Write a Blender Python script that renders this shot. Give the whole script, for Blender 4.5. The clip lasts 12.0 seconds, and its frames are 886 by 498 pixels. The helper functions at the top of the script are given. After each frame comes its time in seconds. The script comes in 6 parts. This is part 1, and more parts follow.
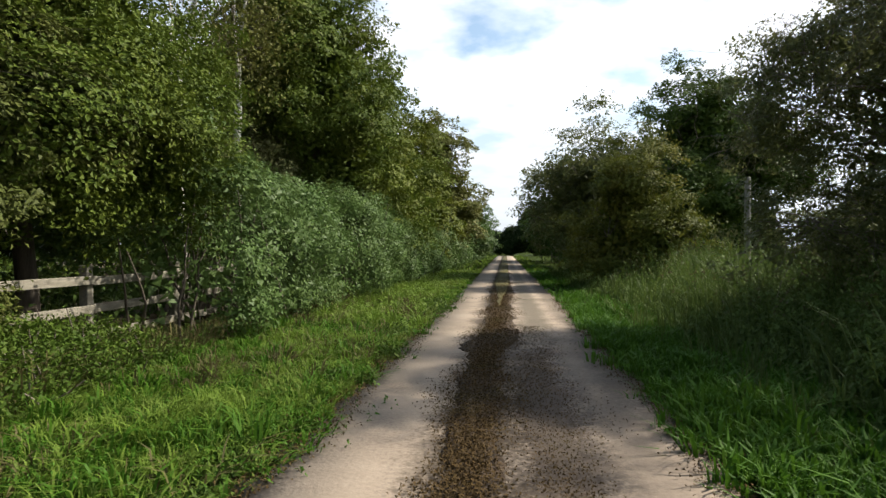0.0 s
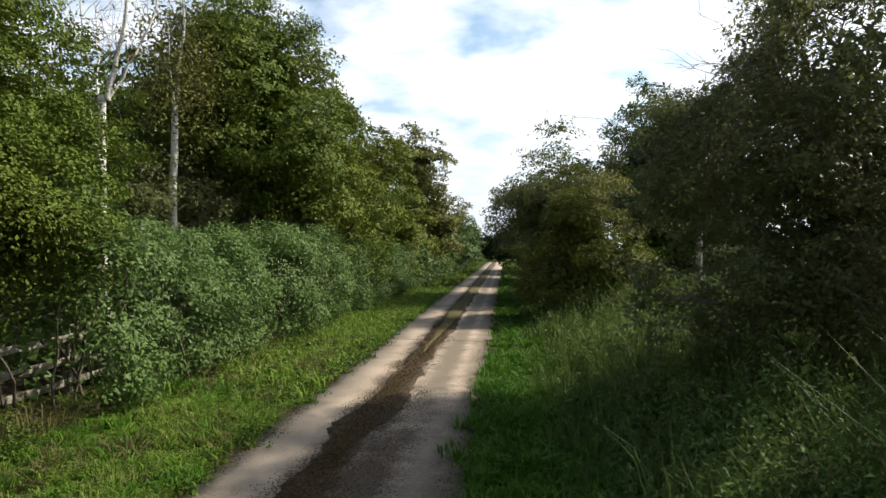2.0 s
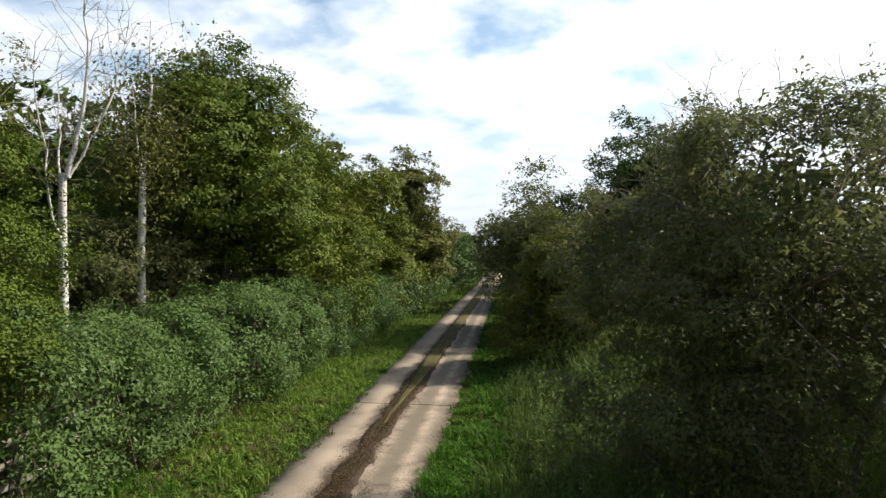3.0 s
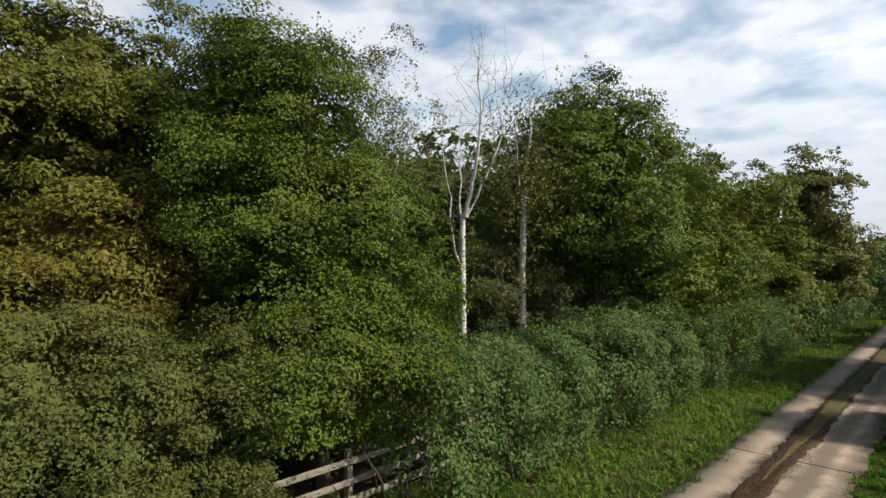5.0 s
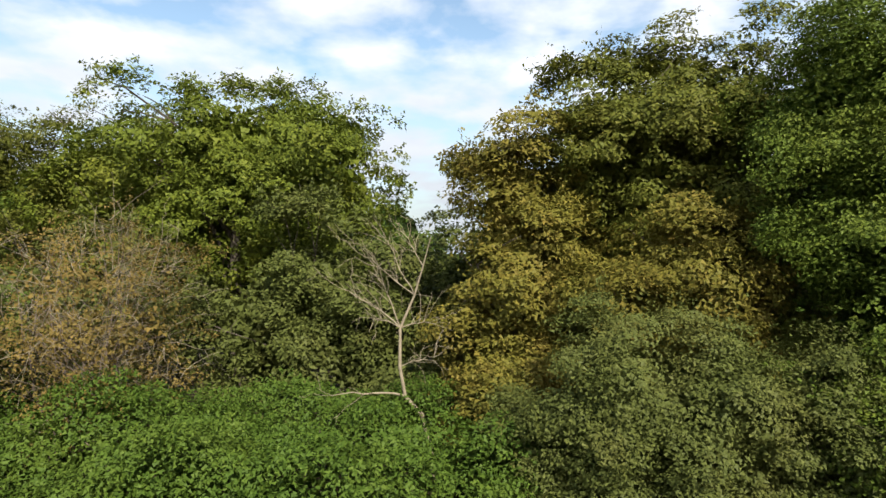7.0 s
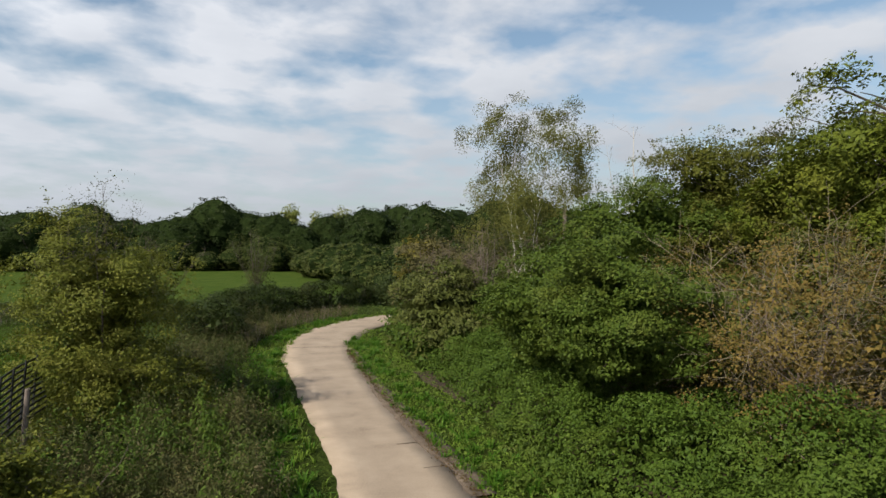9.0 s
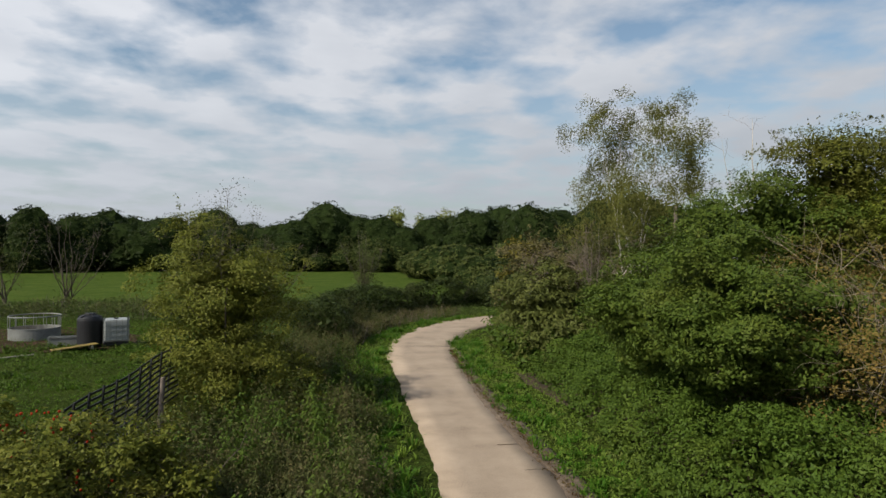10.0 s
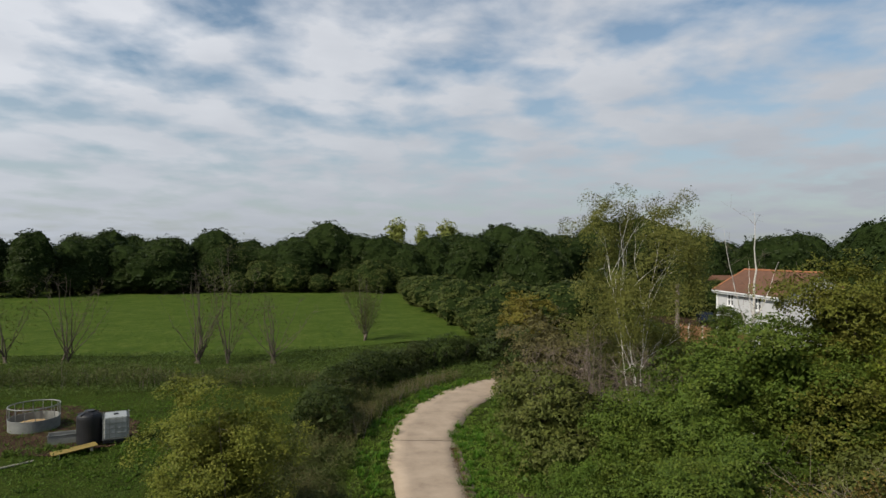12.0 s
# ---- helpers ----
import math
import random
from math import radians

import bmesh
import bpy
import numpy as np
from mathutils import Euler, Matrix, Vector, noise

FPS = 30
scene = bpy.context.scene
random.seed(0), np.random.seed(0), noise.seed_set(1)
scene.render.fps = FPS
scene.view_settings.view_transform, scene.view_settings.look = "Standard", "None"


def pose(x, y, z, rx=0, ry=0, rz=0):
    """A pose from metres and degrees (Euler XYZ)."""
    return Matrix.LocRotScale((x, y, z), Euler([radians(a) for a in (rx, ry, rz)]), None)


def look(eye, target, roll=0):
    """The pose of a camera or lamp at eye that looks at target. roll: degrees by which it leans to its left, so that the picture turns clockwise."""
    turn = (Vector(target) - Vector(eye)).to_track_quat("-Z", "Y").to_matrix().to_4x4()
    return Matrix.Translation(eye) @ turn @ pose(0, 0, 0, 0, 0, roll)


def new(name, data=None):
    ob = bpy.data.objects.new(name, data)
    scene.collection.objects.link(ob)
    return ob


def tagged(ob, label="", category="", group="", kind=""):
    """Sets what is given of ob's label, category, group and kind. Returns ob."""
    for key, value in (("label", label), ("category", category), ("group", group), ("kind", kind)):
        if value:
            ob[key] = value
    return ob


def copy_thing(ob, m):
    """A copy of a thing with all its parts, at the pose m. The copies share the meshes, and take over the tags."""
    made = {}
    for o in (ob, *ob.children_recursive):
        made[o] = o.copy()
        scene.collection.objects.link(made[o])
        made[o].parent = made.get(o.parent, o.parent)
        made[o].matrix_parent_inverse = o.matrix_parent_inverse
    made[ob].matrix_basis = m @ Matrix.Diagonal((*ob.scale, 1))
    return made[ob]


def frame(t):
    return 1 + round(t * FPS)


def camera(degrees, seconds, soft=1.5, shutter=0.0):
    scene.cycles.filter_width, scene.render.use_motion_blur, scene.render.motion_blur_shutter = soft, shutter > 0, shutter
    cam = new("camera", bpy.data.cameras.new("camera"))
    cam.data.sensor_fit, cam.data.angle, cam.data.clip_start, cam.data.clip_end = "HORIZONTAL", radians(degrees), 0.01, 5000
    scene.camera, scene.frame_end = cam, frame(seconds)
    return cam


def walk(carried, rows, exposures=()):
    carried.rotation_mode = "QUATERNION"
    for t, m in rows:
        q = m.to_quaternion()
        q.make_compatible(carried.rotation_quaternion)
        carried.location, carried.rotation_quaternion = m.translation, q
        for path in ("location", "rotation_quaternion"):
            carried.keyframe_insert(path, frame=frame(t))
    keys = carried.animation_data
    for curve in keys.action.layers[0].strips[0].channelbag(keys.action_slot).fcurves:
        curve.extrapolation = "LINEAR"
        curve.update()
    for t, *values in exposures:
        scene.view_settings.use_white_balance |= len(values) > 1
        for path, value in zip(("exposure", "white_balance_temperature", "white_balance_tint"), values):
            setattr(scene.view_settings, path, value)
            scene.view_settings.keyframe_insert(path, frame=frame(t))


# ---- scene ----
cam = camera(73.0, 12.0, soft=1.5)
# seconds, x, y, z, yaw, pitch, roll
PATH = [
    (0.0, -0.00, 0.00, 1.17, 5.90, -0.11, -0.32),
    (0.5, -0.01, 0.00, 1.46, 5.89, -0.10, -0.34),
    (1.0, -0.00, 0.00, 2.03, 5.91, -0.10, -0.22),
    (1.5, 0.34, 0.02, 2.16, 5.97, -0.19, -0.40),
    (2.0, 1.52, 0.17, 2.13, 5.97, -0.17, -0.64),
    (2.5, 2.35, 0.32, 2.66, 6.07, -0.23, -0.44),
    (2.7, 2.42, 0.28, 3.11, 5.88, -0.15, -0.26),
    (4.3, 2.81, 0.21, 4.14, 30.34, 0.28, 0.15),
    (4.5, 2.80, 0.19, 4.13, 36.39, 0.32, 0.04),
    (5.0, 2.82, 0.19, 4.17, 41.82, 0.10, -0.32),
    (5.5, 2.73, 0.18, 4.16, 49.22, 0.22, -0.16),
    (6.0, 2.73, 0.12, 4.18, 63.96, 0.22, -0.29),
    (6.5, 2.78, 0.12, 4.20, 79.12, 0.32, -0.37),
    (7.0, 2.82, 0.09, 4.23, 94.05, 0.29, -0.40),
    (7.5, 2.86, 0.10, 4.26, 109.29, 0.38, -0.46),
    (7.7, 2.84, 0.08, 4.28, 115.32, 0.20, -0.80),
    (9.3, 2.84, 0.09, 4.30, 158.78, 0.55, -0.40),
    (9.5, 2.82, 0.11, 4.30, 159.26, 0.53, -0.37),
    (10.0, 2.78, 0.13, 4.29, 165.46, 0.45, -0.39),
    (10.5, 2.76, 0.09, 4.30, 165.47, 0.45, -0.40),
    (11.0, 2.76, 0.06, 5.01, 165.48, 0.48, -0.34),
    (11.5, 2.77, 0.05, 6.83, 165.50, 0.53, -0.27),
    (12.0, 2.79, 0.04, 8.51, 165.54, 0.65, -0.32),
]
walk(cam, [(t, pose(x, y, z, 90 + p, r, w)) for t, x, y, z, w, p, r in PATH],
     exposures=[(0.0, 0.66), (2.5, 0.68), (4.5, 0.26), (5.5, 0.42), (6.5, 0.80), (7.5, 0.62), (9.5, 0.0), (12.0, -0.12)])

# ---- light ----
SUN_EL, SUN_AZ = radians(40), radians(67)      # azimuth measured from +y towards +x
world = bpy.data.worlds.new("sky")
scene.world = world
world.use_nodes = True
wn, wl = world.node_tree.nodes, world.node_tree.links
wn.clear()
w_out = wn.new("ShaderNodeOutputWorld")
w_bg = wn.new("ShaderNodeBackground")
w_bg.inputs["Strength"].default_value = 0.088
w_sky = wn.new("ShaderNodeTexSky")
w_sky.sky_type, w_sky.sun_disc = "NISHITA", False
w_sky.sun_elevation, w_sky.sun_rotation = SUN_EL, SUN_AZ
w_sky.air_density, w_sky.dust_density, w_sky.ozone_density = 1.0, 1.6, 1.2
w_tc = wn.new("ShaderNodeTexCoord")
w_sep = wn.new("ShaderNodeSeparateXYZ")
wl.new(w_tc.outputs["Generated"], w_sep.inputs[0])


def w_math(op, a, b):
    n = wn.new("ShaderNodeMath")
    n.operation = op
    for sock, v in zip(n.inputs, (a, b)):
        if isinstance(v, (int, float)):
            sock.default_value = v
        else:
            wl.new(v, sock)
    return n.outputs[0]


# a flat cloud deck: the direction is thrown on a plane overhead
w_den = w_math("ADD", w_math("MAXIMUM", w_sep.outputs[2], 0.0), 0.16)
w_comb = wn.new("ShaderNodeCombineXYZ")
wl.new(w_math("DIVIDE", w_sep.outputs[0], w_den), w_comb.inputs[0])
wl.new(w_math("DIVIDE", w_sep.outputs[1], w_den), w_comb.inputs[1])
w_noise = wn.new("ShaderNodeTexNoise")
w_noise.inputs["Scale"].default_value = 2.9
w_noise.inputs["Detail"].default_value = 7.0
w_noise.inputs["Roughness"].default_value = 0.50
w_noise.inputs["Distortion"].default_value = 0.1
wl.new(w_comb.outputs[0], w_noise.inputs["Vector"])
w_ramp = wn.new("ShaderNodeValToRGB")
w_ramp.color_ramp.elements[0].position, w_ramp.color_ramp.elements[1].position = 0.35, 0.57
W_COVER = wn.new("ShaderNodeMath")      # the deck closes up towards the sun
W_COVER.operation = "ADD"
wl.new(w_noise.outputs["Fac"], W_COVER.inputs[0])
wl.new(W_COVER.outputs[0], w_ramp.inputs[0])
w_noise2 = wn.new("ShaderNodeTexNoise")
w_noise2.inputs["Scale"].default_value = 2.3
w_noise2.inputs["Detail"].default_value = 6.0
wl.new(w_comb.outputs[0], w_noise2.inputs["Vector"])
w_ramp2 = wn.new("ShaderNodeValToRGB")
w_ramp2.color_ramp.elements[0].position, w_ramp2.color_ramp.elements[1].position = 0.35, 0.65
w_ramp2.color_ramp.elements[0].color = (7.6, 7.9, 8.5, 1)
w_ramp2.color_ramp.elements[1].color = (9.1, 9.3, 9.8, 1)
wl.new(w_noise2.outputs["Fac"], w_ramp2.inputs[0])
# clouds near the sun are brighter
w_dot = wn.new("ShaderNodeVectorMath")
w_dot.operation = "DOT_PRODUCT"
w_dot.inputs[1].default_value = (math.sin(SUN_AZ) * math.cos(SUN_EL), math.cos(SUN_AZ) * math.cos(SUN_EL), math.sin(SUN_EL))
wl.new(w_tc.outputs["Generated"], w_dot.inputs[0])
w_glow = w_math("ADD", w_math("MULTIPLY", w_math("ADD", w_dot.outputs["Value"], 1.0), 0.36), 0.68)
w_thin = w_math("MULTIPLY", w_math("MAXIMUM", w_math("SUBTRACT", w_sep.outputs[2], 0.30), 0.0), -0.65)
wl.new(w_math("ADD", w_math("MULTIPLY", w_math("ADD", w_glow, -0.90), 0.10), w_thin), W_COVER.inputs[1])
w_cloud = wn.new("ShaderNodeVectorMath")
w_cloud.operation = "SCALE"
wl.new(w_ramp2.outputs[0], w_cloud.inputs[0])
wl.new(w_glow, w_cloud.inputs["Scale"])
w_mix = wn.new("ShaderNodeMixRGB")
wl.new(w_math("MULTIPLY", w_ramp.outputs[0], 0.92), w_mix.inputs[0])
w_blue = wn.new("ShaderNodeVectorMath")
w_blue.operation = "MULTIPLY"
w_blue.inputs[1].default_value = (1.68, 1.66, 1.50)
wl.new(w_sky.outputs[0], w_blue.inputs[0])
wl.new(w_blue.outputs[0], w_mix.inputs[1])
wl.new(w_cloud.outputs[0], w_mix.inputs[2])
# pale haze low over the horizon
w_haze = wn.new("ShaderNodeMapRange")
w_haze.inputs["From Min"].default_value, w_haze.inputs["From Max"].default_value = 0.0, 0.30
w_haze.inputs["To Min"].default_value, w_haze.inputs["To Max"].default_value = 0.85, 0.0
wl.new(w_sep.outputs[2], w_haze.inputs["Value"])
w_hcol = wn.new("ShaderNodeVectorMath")
w_hcol.operation = "SCALE"
w_hcol.inputs[0].default_value = (5.1, 5.6, 6.3)
wl.new(w_glow, w_hcol.inputs["Scale"])
w_mix2 = wn.new("ShaderNodeMixRGB")
wl.new(w_haze.outputs[0], w_mix2.inputs[0])
wl.new(w_mix.outputs[0], w_mix2.inputs[1])
wl.new(w_hcol.outputs[0], w_mix2.inputs[2])
wl.new(w_mix2.outputs[0], w_bg.inputs["Color"])
wl.new(w_bg.outputs[0], w_out.inputs[0])

sun = new("sun", bpy.data.lights.new("sun", "SUN"))
sun.data.energy, sun.data.angle, sun.data.color = 5.0, radians(0.9), (1.0, 0.94, 0.83)
sun.matrix_world = look((0, 0, 60), (-math.sin(SUN_AZ) * math.cos(SUN_EL) * 50, -math.cos(SUN_AZ) * math.cos(SUN_EL) * 50, 60 - math.sin(SUN_EL) * 50))


# ---- materials ----
def material(name):
    m = bpy.data.materials.new(name)
    m.use_nodes = True
    m.node_tree.nodes.clear()
    out = m.node_tree.nodes.new("ShaderNodeOutputMaterial")
    return m, m.node_tree.nodes, m.node_tree.links, out


def ramp(nodes, stops):
    r = nodes.new("ShaderNodeValToRGB")
    el = r.color_ramp.elements
    while len(el) < len(stops):
        el.new(0.5)
    for e, (p, c) in zip(el, stops):
        e.position, e.color = p, (*c, 1)
    return r


def noise_node(nodes, links, scale, detail=5, rough=0.55, vector=None):
    n = nodes.new("ShaderNodeTexNoise")
    n.inputs["Scale"].default_value, n.inputs["Detail"].default_value, n.inputs["Roughness"].default_value = scale, detail, rough
    if vector is not None:
        links.new(vector, n.inputs["Vector"])
    return n


LEAF_GAIN = 1.5


def leaf_material(name, stops, accent=(0.3, 0.2, 0.03), amount=0.2, patch=0.45, through_light=0.2, rough=0.58):
    """Leaf by leaf variation, with patches of a second colour half a metre to metres wide and lighter and darker sprays."""
    mid = [sum(c[k] for p, c in stops) / len(stops) for k in range(3)]
    calm = lambda c: tuple(m + 0.62 * (v - m) for v, m in zip(c, mid))
    stops = [(p, (c[0] * LEAF_GAIN * 1.08, c[1] * LEAF_GAIN, c[2] * LEAF_GAIN * 0.72)) for p, c in ((p, calm(c)) for p, c in stops)]
    accent = tuple(v * LEAF_GAIN for v in accent)
    m, n, l, out = material(name)
    geo = n.new("ShaderNodeNewGeometry")
    r = ramp(n, stops)
    spray = noise_node(n, l, 3.2, 2, 0.5, geo.outputs["Position"])
    both = n.new("ShaderNodeMixRGB")
    both.inputs[0].default_value = 0.4
    l.new(geo.outputs["Random Per Island"], both.inputs[1])
    l.new(spray.outputs["Fac"], both.inputs[2])
    l.new(both.outputs[0], r.inputs[0])
    big = noise_node(n, l, patch, 3, 0.6, geo.outputs["Position"])
    br = ramp(n, [(0.5, (0, 0, 0)), (0.72, (1, 1, 1))])
    l.new(big.outputs["Fac"], br.inputs[0])
    mul = n.new("ShaderNodeMath")
    mul.operation = "MULTIPLY"
    l.new(br.outputs[0], mul.inputs[0])
    mul.inputs[1].default_value = amount
    mx = n.new("ShaderNodeMixRGB")
    l.new(mul.outputs[0], mx.inputs[0])
    l.new(r.outputs[0], mx.inputs[1])
    mx.inputs[2].default_value = (*accent, 1)
    p = n.new("ShaderNodeBsdfPrincipled")
    p.inputs["Roughness"].default_value = rough
    p.inputs["Specular IOR Level"].default_value = 0.10
    l.new(mx.outputs[0], p.inputs["Base Color"])
    tr = n.new("ShaderNodeBsdfTranslucent")
    l.new(mx.outputs[0], tr.inputs["Color"])
    s = n.new("ShaderNodeMixShader")
    s.inputs[0].default_value = through_light
    l.new(p.outputs[0], s.inputs[1])
    l.new(tr.outputs[0], s.inputs[2])
    l.new(s.outputs[0], out.inputs[0])
    return m


def solid_material(name, stops, scale, rough=0.85, fine=40.0, bump=0.3, metallic=0.0, stretch=(1, 1, 1), fine_amount=0.35, bump_distance=0.02, spec=0.3):
    """Two scales of noise between the given colours, with a bump."""
    m, n, l, out = material(name)
    tc = n.new("ShaderNodeTexCoord")
    mp = n.new("ShaderNodeMapping")
    mp.inputs["Scale"].default_value = stretch
    l.new(tc.outputs["Object"], mp.inputs["Vector"])
    a = noise_node(n, l, scale, 6, 0.6, mp.outputs[0])
    b = noise_node(n, l, fine, 4, 0.6, mp.outputs[0])
    mix = n.new("ShaderNodeMixRGB")
    mix.inputs[0].default_value = fine_amount
    l.new(a.outputs["Fac"], mix.inputs[1])
    l.new(b.outputs["Fac"], mix.inputs[2])
    r = ramp(n, stops)
    l.new(mix.outputs[0], r.inputs[0])
    p = n.new("ShaderNodeBsdfPrincipled")
    p.inputs["Roughness"].default_value, p.inputs["Metallic"].default_value = rough, metallic
    p.inputs["Specular IOR Level"].default_value = spec
    l.new(r.outputs[0], p.inputs["Base Color"])
    bp = n.new("ShaderNodeBump")
    bp.inputs["Strength"].default_value, bp.inputs["Distance"].default_value = bump, bump_distance
    l.new(b.outputs["Fac"], bp.inputs["Height"])
    l.new(bp.outputs[0], p.inputs["Normal"])
    l.new(p.outputs[0], out.inputs[0])
    return m


G = lambda r, g, b: (r, g, b)
LEAF_OAK = leaf_material("oak_leaf", [(0, G(0.022, 0.039, 0.007)), (0.6, G(0.060, 0.084, 0.014)), (1, G(0.108, 0.122, 0.020))], (0.128, 0.120, 0.016), 0.5)
LEAF_OAK_GREEN = leaf_material("green_oak_leaf", [(0, G(0.018, 0.037, 0.008)), (0.6, G(0.050, 0.080, 0.015)), (1, G(0.096, 0.118, 0.022))], (0.118, 0.122, 0.018), 0.45)
LEAF_BUSH = leaf_material("bushy_maple_leaf", [(0, G(0.014, 0.032, 0.007)), (0.6, G(0.038, 0.066, 0.013)), (1, G(0.078, 0.100, 0.020))], (0.084, 0.090, 0.016), 0.4, 0.9)
GRASS_LUSH = leaf_material("lush_grass", [(0, G(0.014, 0.046, 0.006)), (0.6, G(0.036, 0.094, 0.011)), (1, G(0.066, 0.130, 0.017))], (0.060, 0.112, 0.016), 0.5, 0.9, 0.3)
LEAF_BANK = leaf_material("bank_weed_leaf", [(0, G(0.022, 0.050, 0.012)), (0.55, G(0.056, 0.102, 0.026)), (0.92, G(0.100, 0.140, 0.044)), (1, G(0.110, 0.100, 0.052))], (0.080, 0.120, 0.030), 0.5, 0.6, 0.28)
LEAF_OAK_DARK = leaf_material("dark_oak_leaf", [(0, G(0.015, 0.032, 0.008)), (0.7, G(0.035, 0.065, 0.014)), (1, G(0.07, 0.10, 0.02))], (0.09, 0.09, 0.015), 0.4)
LEAF_MAPLE = leaf_material("maple_leaf", [(0, G(0.015, 0.031, 0.011)), (0.6, G(0.038, 0.062, 0.020)), (0.94, G(0.072, 0.094, 0.030)), (1, G(0.15, 0.085, 0.03))], (0.090, 0.078, 0.022), 0.3, 1.1)
LEAF_ORANGE = leaf_material("autumn_leaf", [(0, G(0.028, 0.042, 0.010)), (0.5, G(0.068, 0.078, 0.018)), (0.85, G(0.108, 0.096, 0.024)), (1, G(0.185, 0.105, 0.030))], (0.145, 0.092, 0.026), 0.4, 1.3)
LEAF_OLIVE = leaf_material("olive_leaf", [(0, G(0.020, 0.036, 0.008)), (0.6, G(0.052, 0.072, 0.015)), (0.9, G(0.090, 0.094, 0.021)), (1, G(0.130, 0.088, 0.024))], (0.098, 0.080, 0.020), 0.4, 0.9)
LEAF_RUST = leaf_material("rust_leaf", [(0, G(0.045, 0.040, 0.015)), (0.5, G(0.094, 0.074, 0.028)), (1, G(0.15, 0.105, 0.038))], (0.070, 0.078, 0.02), 0.6, 0.9)
LEAF_HEDGE = leaf_material("hedge_leaf", [(0, G(0.018, 0.038, 0.013)), (0.6, G(0.050, 0.088, 0.032)), (1, G(0.094, 0.136, 0.056))], (0.052, 0.096, 0.022), 0.6, 0.5, 0.24, 0.48)
LEAF_YELLOW = leaf_material("yellowing_leaf", [(0, G(0.022, 0.040, 0.009)), (0.5, G(0.058, 0.080, 0.016)), (0.88, G(0.100, 0.112, 0.024)), (1, G(0.18, 0.150, 0.03))], (0.110, 0.100, 0.020), 0.5, 0.8)
LEAF_HAZEL = leaf_material("browning_hazel_leaf", [(0, G(0.022, 0.040, 0.010)), (0.6, G(0.060, 0.078, 0.018)), (1, G(0.115, 0.112, 0.026))], (0.150, 0.120, 0.024), 0.5, 0.6, 0.3)
LEAF_HAW = leaf_material("hawthorn_leaf", [(0, G(0.032, 0.046, 0.023)), (0.6, G(0.070, 0.090, 0.042)), (1, G(0.122, 0.122, 0.060))], (0.100, 0.080, 0.044), 0.4, 0.9, 0.52, 0.42)
LEAF_BRAMBLE = leaf_material("bramble_leaf", [(0, G(0.012, 0.029, 0.006)), (0.6, G(0.034, 0.066, 0.012)), (1, G(0.078, 0.114, 0.022))], (0.072, 0.094, 0.015), 0.5, 0.7)
LEAF_BIRCH = leaf_material("birch_leaf", [(0, G(0.034, 0.046, 0.014)), (0.6, G(0.070, 0.082, 0.026)), (1, G(0.115, 0.110, 0.035))], (0.105, 0.098, 0.03), 0.4, 0.6)
LEAF_GREY = leaf_material("grey_shrub_leaf", [(0, G(0.030, 0.034, 0.018)), (0.6, G(0.064, 0.064, 0.034)), (1, G(0.115, 0.098, 0.056))], (0.066, 0.052, 0.038), 0.5, 0.7)
LEAF_WEED = leaf_material("tall_weed", [(0, G(0.013, 0.026, 0.008)), (0.55, G(0.032, 0.052, 0.017)), (0.88, G(0.058, 0.074, 0.028)), (1, G(0.12, 0.09, 0.05))], (0.080, 0.056, 0.031), 0.5, 0.5)
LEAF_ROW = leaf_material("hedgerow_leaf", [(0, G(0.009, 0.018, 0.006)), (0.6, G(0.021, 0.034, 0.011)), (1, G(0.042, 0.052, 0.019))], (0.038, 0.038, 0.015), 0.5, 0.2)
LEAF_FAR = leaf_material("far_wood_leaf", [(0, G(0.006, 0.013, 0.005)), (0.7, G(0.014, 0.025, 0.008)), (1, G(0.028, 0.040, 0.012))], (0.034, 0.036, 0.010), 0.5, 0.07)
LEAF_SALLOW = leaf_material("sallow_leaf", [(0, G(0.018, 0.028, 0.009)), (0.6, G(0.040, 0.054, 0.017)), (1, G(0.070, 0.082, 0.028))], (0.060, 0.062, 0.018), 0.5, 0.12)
LEAF_WILLOW = leaf_material("far_poplar_leaf", [(0, G(0.07, 0.10, 0.03)), (1, G(0.17, 0.19, 0.07))], (0.13, 0.14, 0.05), 0.4, 0.1)
GRASS = leaf_material("verge_grass", [(0, G(0.026, 0.064, 0.009)), (0.55, G(0.066, 0.136, 0.019)), (0.9, G(0.108, 0.176, 0.032)), (1, G(0.21, 0.17, 0.085))], (0.112, 0.110, 0.04), 0.6, 1.3, 0.32)
GRASS_TALL = leaf_material("tall_grass", [(0, G(0.016, 0.040, 0.010)), (0.6, G(0.041, 0.076, 0.019)), (0.9, G(0.072, 0.104, 0.033)), (1, G(0.110, 0.104, 0.052))], (0.078, 0.090, 0.038), 0.5, 0.6, 0.3)
GRASS_GRAZED = leaf_material("grazed_grass", [(0, G(0.020, 0.052, 0.007)), (0.6, G(0.044, 0.092, 0.011)), (1, G(0.068, 0.108, 0.018))], (0.052, 0.066, 0.014), 0.6, 0.45, 0.3)
LITTER_BITS = leaf_material("leaf_crumbs", [(0, G(0.012, 0.008, 0.005)), (0.55, G(0.038, 0.025, 0.013)), (0.9, G(0.072, 0.048, 0.024)), (1, G(0.15, 0.115, 0.07))], (0.040, 0.040, 0.010), 0.5, 0.8, 0.05, 0.9)
# dark colour stands in for shade deep inside far crowns
FAR_INNER_SHADE = solid_material("inner_leaf_shade", [(0.3, G(0.008, 0.014, 0.004)), (0.7, G(0.026, 0.040, 0.011))], 1.2, 0.95, 5, 1.0, bump_distance=0.3, spec=0.02)
